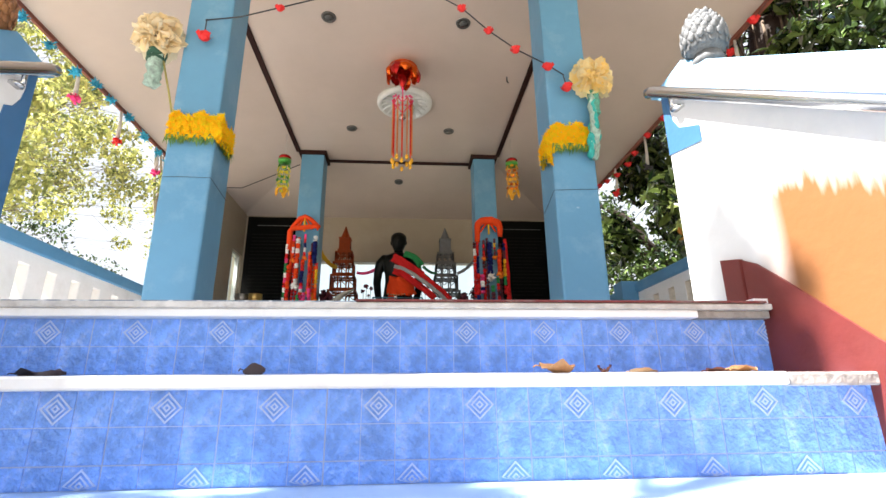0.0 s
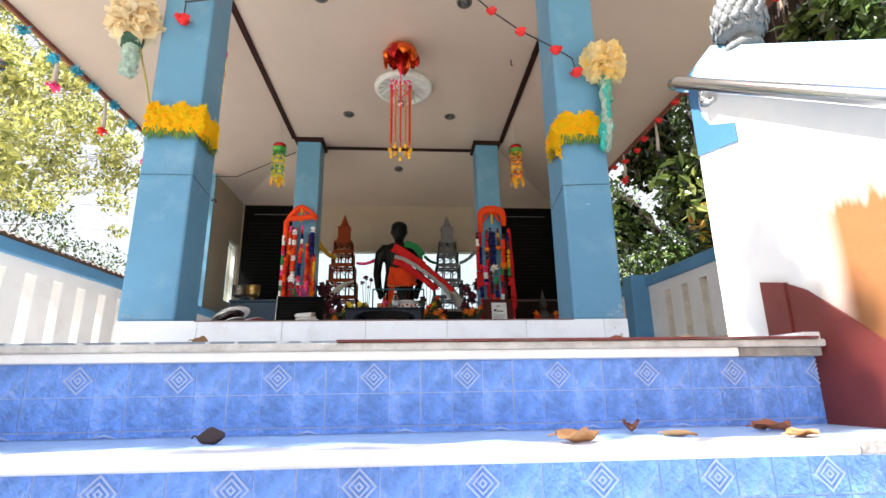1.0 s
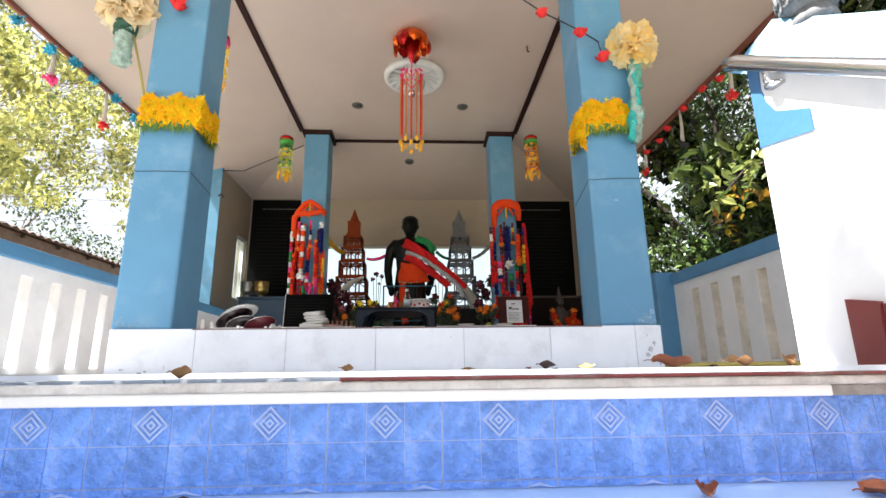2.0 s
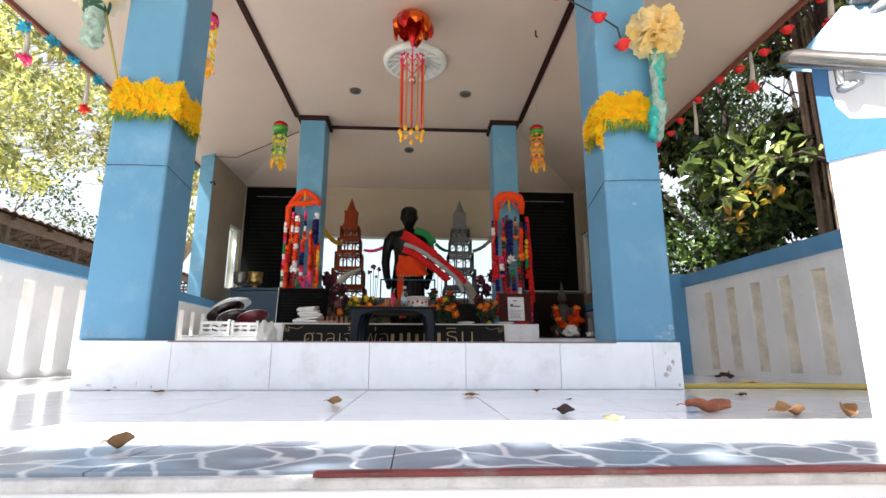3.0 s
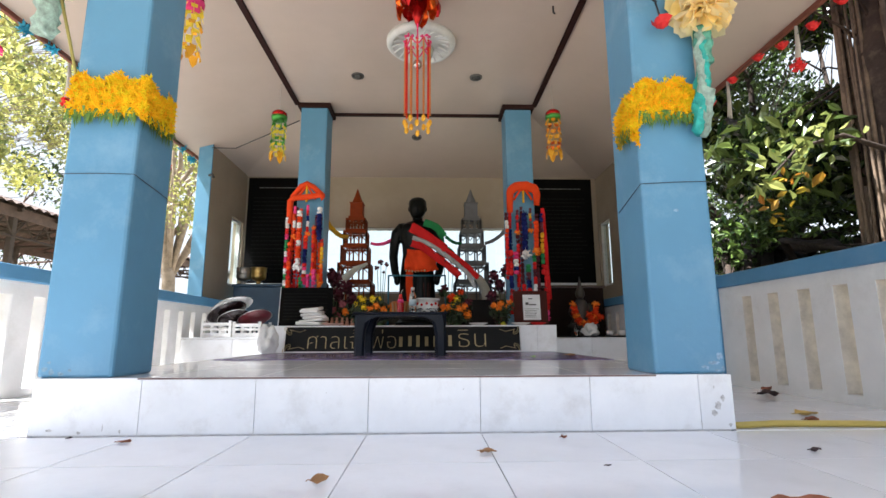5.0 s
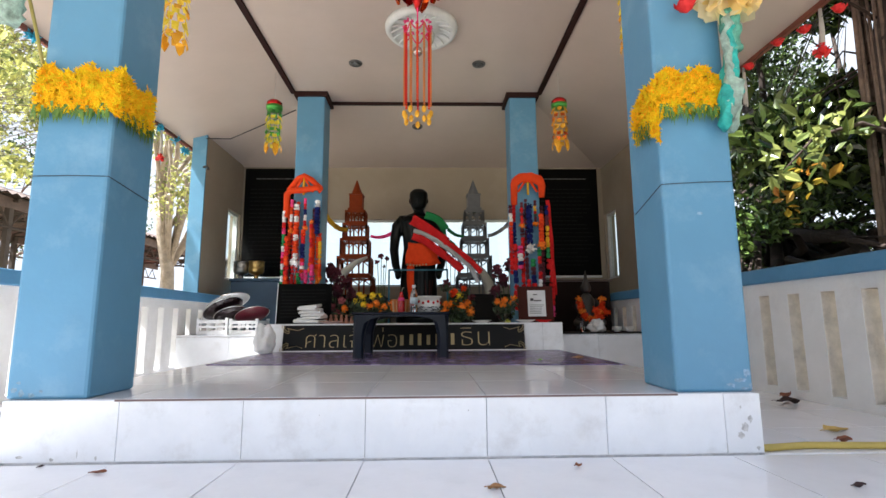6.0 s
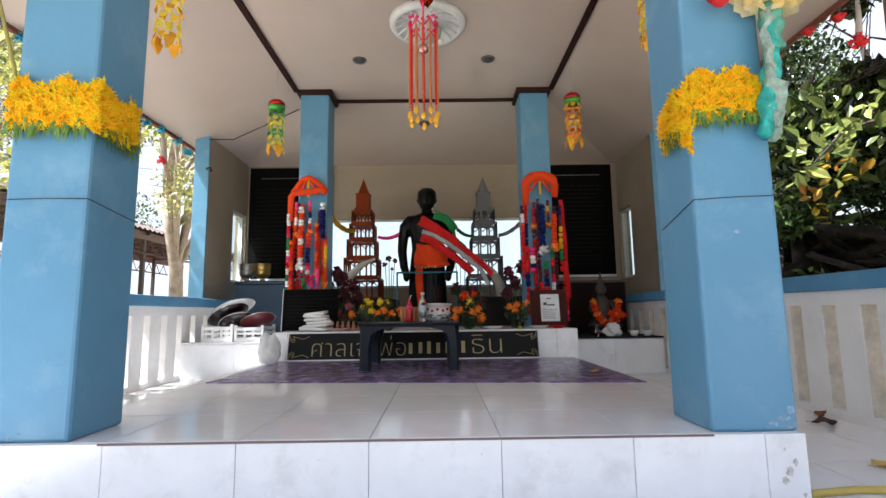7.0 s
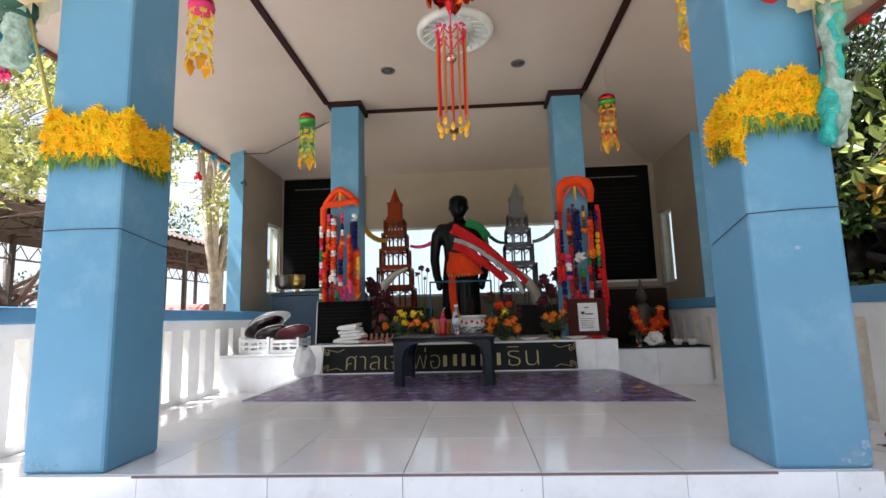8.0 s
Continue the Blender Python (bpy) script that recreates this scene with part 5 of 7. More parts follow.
for x in (-0.31, 0.315):
    tube("post", [(x, 0, 0), (x, 0, 0.57)], 0.009, TEALRAIL, rail)
tube("bar", [(-0.31, 0, 0.565), (0.315, 0, 0.565)], 0.009, TEALRAIL, rail)
tube("bar", [(-0.31, 0, 0.15), (0.315, 0, 0.15)], 0.007, TEALRAIL, rail)


def tower(x, y, z, h, material, label):
    """A stepped open lattice tower with a spire."""
    t = empty("tower_model", x, y, z, label, "tower model", "tower models")
    tiers = [(0.235, 0.0, 0.17), (0.205, 0.17, 0.33), (0.175, 0.33, 0.48), (0.15, 0.48, 0.61), (0.125, 0.61, 0.72)]
    for half, a, c in tiers:
        bm = bmesh.new()
        zz0, zz1 = a * h, c * h
        w = half * 0.92
        for zz in (zz0, zz1 - 0.028):
            for s in (-1, 1):
                box_into(bm, -w, w, s * w - 0.01, s * w + 0.01, zz, zz + 0.026)
                box_into(bm, s * w - 0.01, s * w + 0.01, -w, w, zz, zz + 0.026)
        for s in (-1, 1):
            for u in (-1, -0.36, 0.36, 1):
                box_into(bm, u * w - 0.009, u * w + 0.009, s * w - 0.009, s * w + 0.009, zz0, zz1)
                box_into(bm, s * w - 0.009, s * w + 0.009, u * w - 0.009, u * w + 0.009, zz0, zz1)
            for u in (-0.68, 0, 0.68):
                tube_into(bm, [(u * w - 0.26 * w, s * w, zz1 - 0.03), (u * w, s * w, zz1 - 0.075), (u * w + 0.26 * w, s * w, zz1 - 0.03)], 0.007, 4)
                tube_into(bm, [(s * w, u * w - 0.26 * w, zz1 - 0.03), (s * w, u * w, zz1 - 0.075), (s * w, u * w + 0.26 * w, zz1 - 0.03)], 0.007, 4)
        part("tier", bm, material, t)["kind"] = "stuff"
    bm = bmesh.new()
    box_into(bm, -0.095, 0.095, -0.095, 0.095, 0.72 * h, 0.745 * h, 0.004)
    box_into(bm, -0.08, 0.08, -0.08, 0.08, 0.745 * h, 0.86 * h, 0.004)
    box_into(bm, -0.088, 0.088, -0.088, 0.088, 0.86 * h, 0.868 * h, 0.002)
    part("top_storey", bm, material, t)
    bm = bmesh.new()
    lathe_into(bm, [(0.075, 0.868 * h), (0.04, 0.93 * h), (0.012, 0.985 * h), (0.003, h)], 0, 0, 0, 8)
    part("spire", bm, material, t)
    return t


tower(-0.90, 4.36, 0.74, 1.475, WOODTOWER, "orange-brown wooden lattice tower model with a pointed spire")
tower(0.562, 4.36, 0.74, 1.475, GREYTOWER, "silver-grey lattice tower model with a pointed spire")


def tusk(x, y, z, s):
    pts = [(0, 0, 0), (s * 0.03, -0.01, 0.14), (s * 0.10, -0.02, 0.27), (s * 0.22, -0.02, 0.38), (s * 0.36, 0.0, 0.45)]
    fine = [Vector(a).lerp(Vector(c), k / 3) for a, c in zip(pts, pts[1:]) for k in range(3)] + [Vector(pts[-1])]
    n = len(fine)
    t = tube("carved_tusk", fine, 0.05, IVORY, None, 12, [0.055 * (1 - (k / n) ** 1.7) + 0.006 for k in range(n)])
    t.matrix_world = pose(x, y, z)
    return tagged(t, "pale ivory-coloured curved tusk on the altar", "tusk", "tusks")


tusk(-1.08, 4.08, 0.75, 1)
tusk(0.73, 4.08, 0.74, -1)


def swag(a, c, drop, width, material, label):
    A, C = Vector(a), Vector(c)
    pts = [A.lerp(C, k / 6) - Vector((0, 0, drop * (1 - (2 * k / 6 - 1) ** 2))) for k in range(7)]
    return tagged(ribbon("ribbon_swag", pts, width, material, None, 0.004, 2), label, "ribbon")


swag((-1.12, 3.5, 1.60), (-0.98, 4.2, 1.55), 0.06, 0.05, YELLOWCLOTH, "yellow ribbon strung from pillar to tower model")
swag((-0.70, 4.2, 1.47), (-0.36, 4.0, 1.52), 0.05, 0.035, PINKCLOTH, "pink-purple ribbon strung from tower model to statue")
swag((0.22, 4.0, 1.52), (0.42, 4.2, 1.47), 0.03, 0.03, GREENCLOTH, "green ribbon strung from statue to tower model")
swag((0.72, 4.2, 1.47), (0.95, 3.5, 1.58), 0.05, 0.035, SILVER, "grey ribbon strung from tower model to pillar")


# garland bundles on the rear pillars
def strand(parent, x, y, z0, z1, pattern, r, tassel):
    """A hanging garland of coloured bands; each band is a fluffy ring of one cloth."""
    s = empty("garland", x, y, z1, "", "")
    s.parent = parent
    s.matrix_basis = pose(x, y, z1)
    n = len(pattern)
    h = (z1 - z0) / n
    for k, m in enumerate(pattern):
        bm = bmesh.new()
        cx = 0.25 * r * noise.noise(Vector((x * 50, k * 0.4, 0)))
        if (k + int(abs(x) * 1000)) % 5 == 0:
            bloom_into(bm, (cx, 0, -h * (k + 0.5)), r * 1.05, 31 * k + int(abs(x) * 1000), 3, 9)
        else:
            lathe_into(bm, [(r * 0.6, -h * 0.98), (r * 0.86, -h * 0.8), (r * 0.92, -h * 0.5), (r * 0.86, -h * 0.2), (r * 0.6, -h * 0.02)], cx, 0, -h * k, 9)
        part("band", bm, m, s)
    if tassel is not None:
        bm = bmesh.new()
        bloom_into(bm, (0, 0, -h * n - r), r * 1.8, int(x * 1000) % 997, 2, 9)
        part("tassel", bm, tassel, s)
    return s


def garland_bundle(x, y, z, arch_mat, strands, label, height, peaked, backing):
    g = empty("garland_bundle", x, y, z, label, "garlands", "pillar garlands")
    w = 0.17 if peaked else 0.145
    bm = bmesh.new()
    if peaked:
        tube_into(bm, [(-w, 0, height), (-w, 0, -0.19), (-w + 0.03, -0.02, -0.155), (0, -0.03, -0.15), (w - 0.03, -0.03, -0.13), (w, -0.01, -0.16)], 0.032, 10)
        tube_into(bm, [(-w + 0.01, 0, -0.15), (-0.06, -0.02, -0.03), (0, -0.02, 0.0), (0.07, -0.02, -0.04), (w, 0, -0.14)], 0.03, 8)
    else:
        pts = [(-w, 0, -0.30)] + [(-w * math.cos(q), -0.03, -0.17 + 0.15 * math.sin(q) ** 0.6) for q in [math.pi * k / 12 for k in range(1, 12)]] + [(w, 0, -0.22)]
        tube_into(bm, pts, 0.05, 10, radii=[0.03] + [0.036 + 0.018 * math.sin(math.pi * k / 12) for k in range(1, 12)] + [0.03])
    for v in bm.verts:
        v.co += Vector((noise.noise(v.co * 18), noise.noise(v.co * 18 + Vector((5, 0, 0))), noise.noise(v.co * 18 + Vector((0, 5, 0))))) * 0.016
    part("cloth_arch", bm, arch_mat, g, "bright orange twisted cloth", smooth=True)
    tie = [(0, -0.03, -0.02), (-0.1, -0.03, -0.17)], [(0, -0.03, -0.02), (0.09, -0.03, -0.17)], [(0, -0.03, -0.02), (0.0, -0.03, -0.2)]
    for t in tie:
        tube("cord", t, 0.012, YELLOWCLOTH if t is tie[2] else arch_mat, g, 6)
    rng = random.Random(int(x * 100))
    for sx, sy, za, zb, pat, r, tas in strands:
        fine = [m if rng.random() < 0.95 else rng.choice(backing) for m in pat for _ in range(2)]
        strand(g, sx * 0.9, sy - 0.01, zb, za, fine, r * 0.85, tas)
    if not peaked:
        ribbon("drape", [(0.20, 0.0, -0.25), (0.215, -0.01, -0.5), (0.225, -0.01, -0.85), (0.24, -0.01, -1.2)], 0.04, backing[1], g, 0.012, 4, (1, 0, 0))
    for k in range(8):
        fx = -0.14 + 0.28 * k / 7
        if rng.random() < 0.3:
            continue
        z1 = -0.22 - 0.12 * rng.random()
        z0 = -0.85 - 0.45 * rng.random()
        strand(g, fx, 0.02, z0, z1, [m for m in (rng.choice(backing), rng.choice(backing), rng.choice(backing)) for _ in range(6)], 0.017 + 0.006 * rng.random(), rng.choice((MARIGOLD, None, REDCLOTH)))
    return g


O, R_, G_, P_, B_, Y_, W_ = ORANGECLOTH, REDCLOTH, GREENCLOTH, PINKCLOTH, BLUECLOTH, YELLOWCLOTH, WHITECLOTH
garland_bundle(-1.235, 3.13, 1.895, ORANGECLOTH, [
    (-0.205, -0.01, -0.36, -1.12, [W_, W_, R_, P_, G_, G_, W_, P_, R_, W_, G_, W_, G_], 0.024, None),
    (-0.12, -0.03, -0.25, -0.55, [P_, O, W_, O], 0.02, MARIGOLD),
    (-0.06, -0.045, -0.3, -0.85, [W_, O, W_, O, O, W_, O, O, W_], 0.032, WHITECLOTH),
    (0.03, -0.04, -0.24, -0.52, [P_, R_, B_, W_, R_], 0.02, MARIGOLD),
    (0.01, -0.03, -0.55, -0.98, [O, R_, B_, B_, P_, W_], 0.03, PINKCLOTH),
    (0.10, -0.03, -0.45, -0.92, [R_, O, R_, O, O], 0.026, MARIGOLD),
    (0.16, -0.035, -0.26, -0.60, [W_, B_, B_, B_, B_], 0.034, None),
    (0.195, -0.02, -0.58, -1.02, [Y_, Y_, Y_, O, O], 0.024, MARIGOLD),
    (0.12, -0.05, -0.9, -1.13, [P_, P_], 0.03, None),
    (-0.02, -0.05, -0.98, -1.13, [G_, G_], 0.03, None),
    (0.06, -0.05, -0.95, -1.14, [P_, P_, R_], 0.024, None),
    (-0.16, -0.03, -0.62, -1.1, [O, R_, O, R_, O], 0.03, MARIGOLD),
], "bright orange, white, green and blue garlands tied to the pillar", -0.42, True, (ORANGECLOTH, ORANGECLOTH, REDCLOTH, MARIGOLD, DARKBLOOM, REDCLOTH))
DB = DARKBLOOM
garland_bundle(1.0, 3.13, 1.895, ORANGECLOTH, [
    (-0.20, -0.01, -0.3, -1.0, [DB, W_, O, R_, R_, R_, R_, R_], 0.026, None),
    (-0.08, -0.03, -0.28, -0.5, [DB, R_, DB, R_], 0.02, MARIGOLD),
    (0.0, -0.035, -0.3, -0.7, [B_, B_, B_, B_], 0.042, WHITECLOTH),
    (0.07, -0.03, -0.26, -0.48, [DB, Y_, R_, DB], 0.02, MARIGOLD),
    (0.13, -0.04, -0.4, -0.68, [O, O, O, O], 0.035, MARIGOLD),
    (-0.11, -0.045, -0.72, -0.95, [P_, W_, P_], 0.036, None),
    (0.03, -0.045, -0.85, -1.25, [G_, DB, B_, R_, DB], 0.034, MARIGOLD),
    (0.10, -0.04, -0.75, -1.2, [G_, R_, DB, R_, W_, O], 0.026, MARIGOLD),
    (0.20, -0.02, -0.3, -0.95, [B_, DB, Y_, Y_, G_, R_], 0.026, None),
    (0.235, -0.01, -0.85, -1.42, [R_, R_, R_, R_, P_], 0.03, None),
    (-0.03, -0.05, -1.05, -1.3, [R_, R_, R_], 0.03, None),
    (-0.16, -0.02, -0.7, -1.35, [R_, R_, B_, R_, R_], 0.032, None),
], "dark red, blue and orange garlands tied to the pillar", -0.3, False, (DARKBLOOM, REDCLOTH, DARKBLOOM, BLUECLOTH, DARKBLOOM, DARKFOLIAGE))

# seated figurine on the right-hand bench
bm = bmesh.new()
lathe_into(bm, [(0.11, 0), (0.12, 0.03), (0.1, 0.06)], 0, 0, 0, 18)
lathe_into(bm, [(0.12, 0.06), (0.13, 0.12), (0.085, 0.2), (0.09, 0.32), (0.06, 0.37), (0.03, 0.4)], 0, 0, 0, 18, 0.75)
lathe_into(bm, [(0.03, 0.4), (0.05, 0.43), (0.052, 0.47), (0.04, 0.5), (0.03, 0.52), (0.018, 0.57), (0.004, 0.64)], 0, 0, 0, 16)
for s in (-1, 1):
    tube_into(bm, [(s * 0.085, 0, 0.34), (s * 0.12, -0.02, 0.25), (s * 0.09, -0.09, 0.17), (0.03 * s, -0.11, 0.16)], 0.025, 8)
    tube_into(bm, [(s * 0.06, -0.02, 0.1), (s * 0.14, -0.07, 0.09), (s * 0.02, -0.12, 0.09)], 0.04, 8)
dollmat = plain("dark_bronze_figurine", (0.05, 0.038, 0.03), 0.5)
fg = part("seated_figurine", bm, dollmat, None, "", True)
fg.matrix_world = pose(1.68, 3.55, 0.333)
tagged(fg, "pale seated figurine with a pointed crown, hung with orange garlands", "figurine")
fgl = empty("marigold_garland", 1.68, 3.43, 0.333, "bright orange-red garland hung on the seated figurine", "garland")
for k in range(16):
    a = math.pi * (0.04 + 0.92 * k / 15)
    bm = bmesh.new()
    bloom_into(bm, (0.12 * math.cos(a), -0.02, 0.36 - 0.24 * math.sin(a)), 0.042, 700 + k, 2, 9)
    part("bloom", bm, ORANGECLOTH if k % 3 else MARIGOLD, fgl)
for k in range(5):
    bm = bmesh.new()
    bloom_into(bm, (0.04 + 0.03 * k, -0.03, 0.22 - 0.03 * (k % 3)), 0.04, 740 + k, 2, 9)
    part("bloom", bm, ORANGECLOTH, fgl)
for x, y, r, lab in ((1.66, 3.2, 0.07, "white crumpled paper ball"),):
    crumple("paper_lump", x, y, 0.333, 0.075, 0.06, 0.06, CERAMIC, 9, "pale stone-like lump before the figurine", "ornament", 0.5)
for x, y in ((1.86, 3.2), (1.98, 3.18)):
    tagged(lathe("cup", [(0.025, 0), (0.03, 0.004), (0.05, 0.05), (0.047, 0.05), (0.025, 0.01), (0.004, 0.009)], x, y, 0.333, CERAMIC, None, 16), "small white ceramic cup on the side bench", "cup", "cups")
tagged(lathe("small_bottle", [(0.022, 0), (0.024, 0.07), (0.01, 0.1), (0.012, 0.12), (0.003, 0.121)], 1.50, 3.15, 0.333, GLASS, None, 14), "small clear bottle on the side bench", "bottle")
chair = tagged(new("dark_cabinet"), "dark wooden cabinet in the corner behind the figurine", "cabinet")
box("body", 1.2, 2.05, 3.85, 4.6, 0.333, 0.88, plain("dark_wood", (0.018, 0.009, 0.007), 0.7, spec=0.1), chair, 0.01)
box("top", 1.18, 2.07, 3.83, 4.62, 0.881, 0.905, plain("dark_wood_top", (0.05, 0.02, 0.013), 0.4), chair, 0.004)

# ---- hangings and trimmings ----
YELLOWPETAL = plain("yellow_silk_petals", (0.95, 0.74, 0.008), 0.7, spec=0.15, island=0.16, other=(0.88, 0.42, 0.002), translucent=0.25)
CREAMPETAL = plain("cream_silk_petals", (0.97, 0.89, 0.62), 0.6, island=0.06, other=(0.97, 0.73, 0.24), translucent=0.4)
PALEPETAL = plain("pale_silk_petals", (0.88, 0.82, 0.66), 0.6, island=0.08, other=(0.88, 0.70, 0.40), translucent=0.4)
FERN = plain("plastic_fern", (0.06, 0.16, 0.03), 0.5, other=(0.15, 0.26, 0.04))
REDROSE = plain("red_silk", (0.62, 0.012, 0.012), 0.6)
SKYBLOOM = plain("blue_silk", (0.03, 0.32, 0.50), 0.6)
WIREMAT = plain("dark_wire", (0.03, 0.03, 0.035), 0.6)
TURQ = plain("turquoise_ribbon", (0.04, 0.42, 0.37), 0.5, var=0.35, scale=30, bump=0.6, bump_scale=70)
NETTING = plain("pale_netting", (0.52, 0.66, 0.58), 0.6, translucent=0.4, var=0.4, scale=40, bump=0.8, bump_scale=90)
FOIL = plain("orange_foil", (0.75, 0.12, 0.01), 0.2, 0.8)
FOILRED = plain("red_foil", (0.45, 0.01, 0.01), 0.2, 0.7)
GOLDFOIL = plain("gold_foil", (0.88, 0.46, 0.03), 0.25, 0.35)
GREENFOIL = plain("green_foil", (0.08, 0.35, 0.06), 0.3, 0.5)
YELFOIL = plain("yellow_foil", (0.86, 0.70, 0.05), 0.35, translucent=0.3)
AMBERBEAD = plain("amber_bead", (0.62, 0.20, 0.04), 0.3)
TASSEL = plain("pale_tassel", (0.62, 0.58, 0.54), 0.7, translucent=0.3)
PLASTER = plain("white_plaster", (0.72, 0.73, 0.72), 0.5)


def star_into(bm, c, r, normal, rng, petals=5):
    """A small flower of pointed petals facing along a normal."""
    n = Vector(normal).normalized()
    a = n.cross(Vector((rng.random(), rng.random(), rng.random() + 0.1))).normalized()
    b = n.cross(a)
    c = Vector(c)
    turn = rng.random() * 6
    core = bm.verts.new(c + n * r * 0.12)
    ring = []
    for k in range(petals * 2):
        th = turn + math.pi * k / petals
        rad = r if k % 2 == 0 else r * 0.42
        ring.append(bm.verts.new(c + (a * math.cos(th) + b * math.sin(th)) * rad + n * (r * 0.35 if k % 2 == 0 else 0.0)))
    for k in range(petals * 2):
        bm.faces.new((core, ring[k], ring[(k + 1) % (petals * 2)]))


def wreath(name, faces, ends, arch, count, seed, label):
    """Yellow silk flowers on a pillar: faces are (corner, along, out, length, z0, z1)."""
    rng = random.Random(seed)
    w = empty(name, *faces[0][0], label, "flower band", "pillar flower bands")
    o = Vector(faces[0][0])
    total = sum(f[3] for f in faces)
    bm, gm = bmesh.new(), bmesh.new()
    band = bmesh.new()
    for corner, along, out, length, z0, z1 in faces:
        A, N, P = Vector(along), Vector(out), Vector(corner) - o
        a, b = ends.pop(0)
        for k in range(int(count * length / total)):
            s = rng.uniform(a, length + b)
            hump = 0.018 * math.sin(s * 45)
            zz = rng.uniform(z0, z1 + hump) + (0 if rng.random() < 0.93 else 0.02) - arch * (2 * s / length - 1) ** 2
            d = rng.uniform(0.012, 0.04) * (1 - 0.35 * abs(2 * (zz - z0) / (z1 - z0) - 1))
            star_into(bm, P + A * s + N * d + Vector((0, 0, zz)), rng.uniform(0.013, 0.021), N + Vector((rng.uniform(-.7, .7), rng.uniform(-.7, .7), rng.uniform(-.8, .5))), rng)
        for k in range(int(80 * length / total) * 2):
            s = rng.random() * length
            base = P + A * s + N * rng.uniform(0.012, 0.035) + Vector((0, 0, z0 + rng.uniform(-0.005, 0.03)))
            tip = base + Vector((rng.uniform(-0.02, 0.02), 0, -rng.uniform(0.025, 0.065))) + N * rng.uniform(-0.005, 0.015)
            side = A * 0.006
            q = [gm.verts.new(v) for v in (base - side, base + side, tip)]
            gm.faces.new(q)
        tube_into(band, [P + N * 0.012 + Vector((0, 0, (z0 + z1) / 2 + 0.05)), P + A * length + N * 0.012 + Vector((0, 0, (z0 + z1) / 2 + 0.05))], 0.008, 5)
    part("bloom_mass", bm, YELLOWPETAL, w)["kind"] = "stuff"
    part("fern_fringe", gm, FERN, w)["kind"] = "stuff"
    part("binding_wire", band, WIREMAT, w)
    return w


wreath("flower_band", [((-1.387, 0.018, 1.19), (1, 0, 0), (0, -1, 0), 0.267, 0.0, 0.15), ((-1.12, 0.02, 1.19), (0, 1, 0), (1, 0, 0), 0.20, -0.01, 0.14)], [(0.004, 0.034), (-0.034, 0)], 0.0, 1350, 1, "thick band of yellow silk flowers tied round the pillar")
wreath("flower_band", [((0.854, 0.018, 1.2), (1, 0, 0), (0, -1, 0), 0.268, 0.0, 0.16), ((0.852, 0.02, 1.2), (0, 1, 0), (-1, 0, 0), 0.13, -0.05, 0.10)], [(-0.03, -0.004), (-0.035, 0)], 0.03, 1300, 2, "arched band of yellow silk flowers tied round the pillar")

# wires round the pillars
for x0, x1, za, zb in ((-1.387, -1.12, 0.955, 0.955), (0.854, 1.122, 0.926, 0.938)):
    pts = [(x0 - 0.004, 0.28, za - 0.03), (x0 - 0.004, 0.016, za), ((x0 + x1) / 2, 0.014, (za + zb) / 2 + 0.002), (x1 + 0.004, 0.016, zb), (x1 + 0.004, 0.28, zb - 0.03)]
    if x0 > 0:
        pts[0] = (x0 - 0.004, 0.25, za - 0.06)
    tagged(tube("pillar_wire", pts, 0.0015, WIREMAT, None, 5), "thin dark wire tied round the blue pillar", "wire", "pillar wires")

# cloth flowers on the front pillars
def petal_flower(parent, c, r, material, seed, count=34):
    rng = random.Random(seed)
    bm = bmesh.new()
    c = Vector(c)
    for k in range(count):
        f = (k + 0.5) / count
        th = k * 2.4
        tilt = math.acos(1 - 1.5 * f)
        d = Vector((math.sin(tilt) * math.cos(th), -math.cos(tilt), math.sin(tilt) * math.sin(th)))
        s = d.cross(Vector((rng.gauss(0, 1), rng.gauss(0, 1), rng.gauss(0, 1)))).normalized()
        u = d.cross(s)
        L, W = r * (0.62 + 0.4 * f) * rng.uniform(0.9, 1.06), r * (0.22 + 0.20 * f)
        rows = []
        for i in range(4):
            g = i / 3
            wid = W * math.sin(math.pi * (0.18 + 0.72 * g)) * (1 + 0.1 * rng.random())
            cen = c + d * (0.2 + 0.8 * g) * L + u * (0.16 * r * g * g)
            rows.append([bm.verts.new(cen + s * wid * e + u * (0.10 * r * abs(e) + rng.uniform(-0.03, 0.03) * r)) for e in (-1, 0, 1)])
        for ra, rb in zip(rows, rows[1:]):
            for e in range(2):
                bm.faces.new((ra[e], ra[e + 1], rb[e + 1], rb[e]))
    return part("petals", bm, material, parent, "", True)


def ruffle(parent, name, pts, radii, material, seed, amp=0.25):
    bm = bmesh.new()
    P = [Vector(a).lerp(Vector(c), k / 5) for a, c in zip(pts, pts[1:]) for k in range(5)] + [Vector(pts[-1])]
    R = [ra + (rb - ra) * k / 5 for ra, rb in zip(radii, radii[1:]) for k in range(5)] + [radii[-1]]
    tube_into(bm, P, 0.03, 16, radii=R)
    for v in bm.verts:
        k = noise.noise(v.co * 32 + Vector((seed, 0, 0))) * amp * 0.06
        v.co += Vector((k, noise.noise(v.co * 30 + Vector((0, seed, 0))) * amp * 0.06, 0.4 * k))
    return part(name, bm, material, parent, "", True)


rf = empty("cloth_flower", 1.13, -0.06, 1.665, "large cream-orange cloth flower with turquoise ribbon tail", "cloth flower", "pillar cloth flowers")
petal_flower(rf, (0, 0, 0), 0.145, CREAMPETAL, 5, 88)
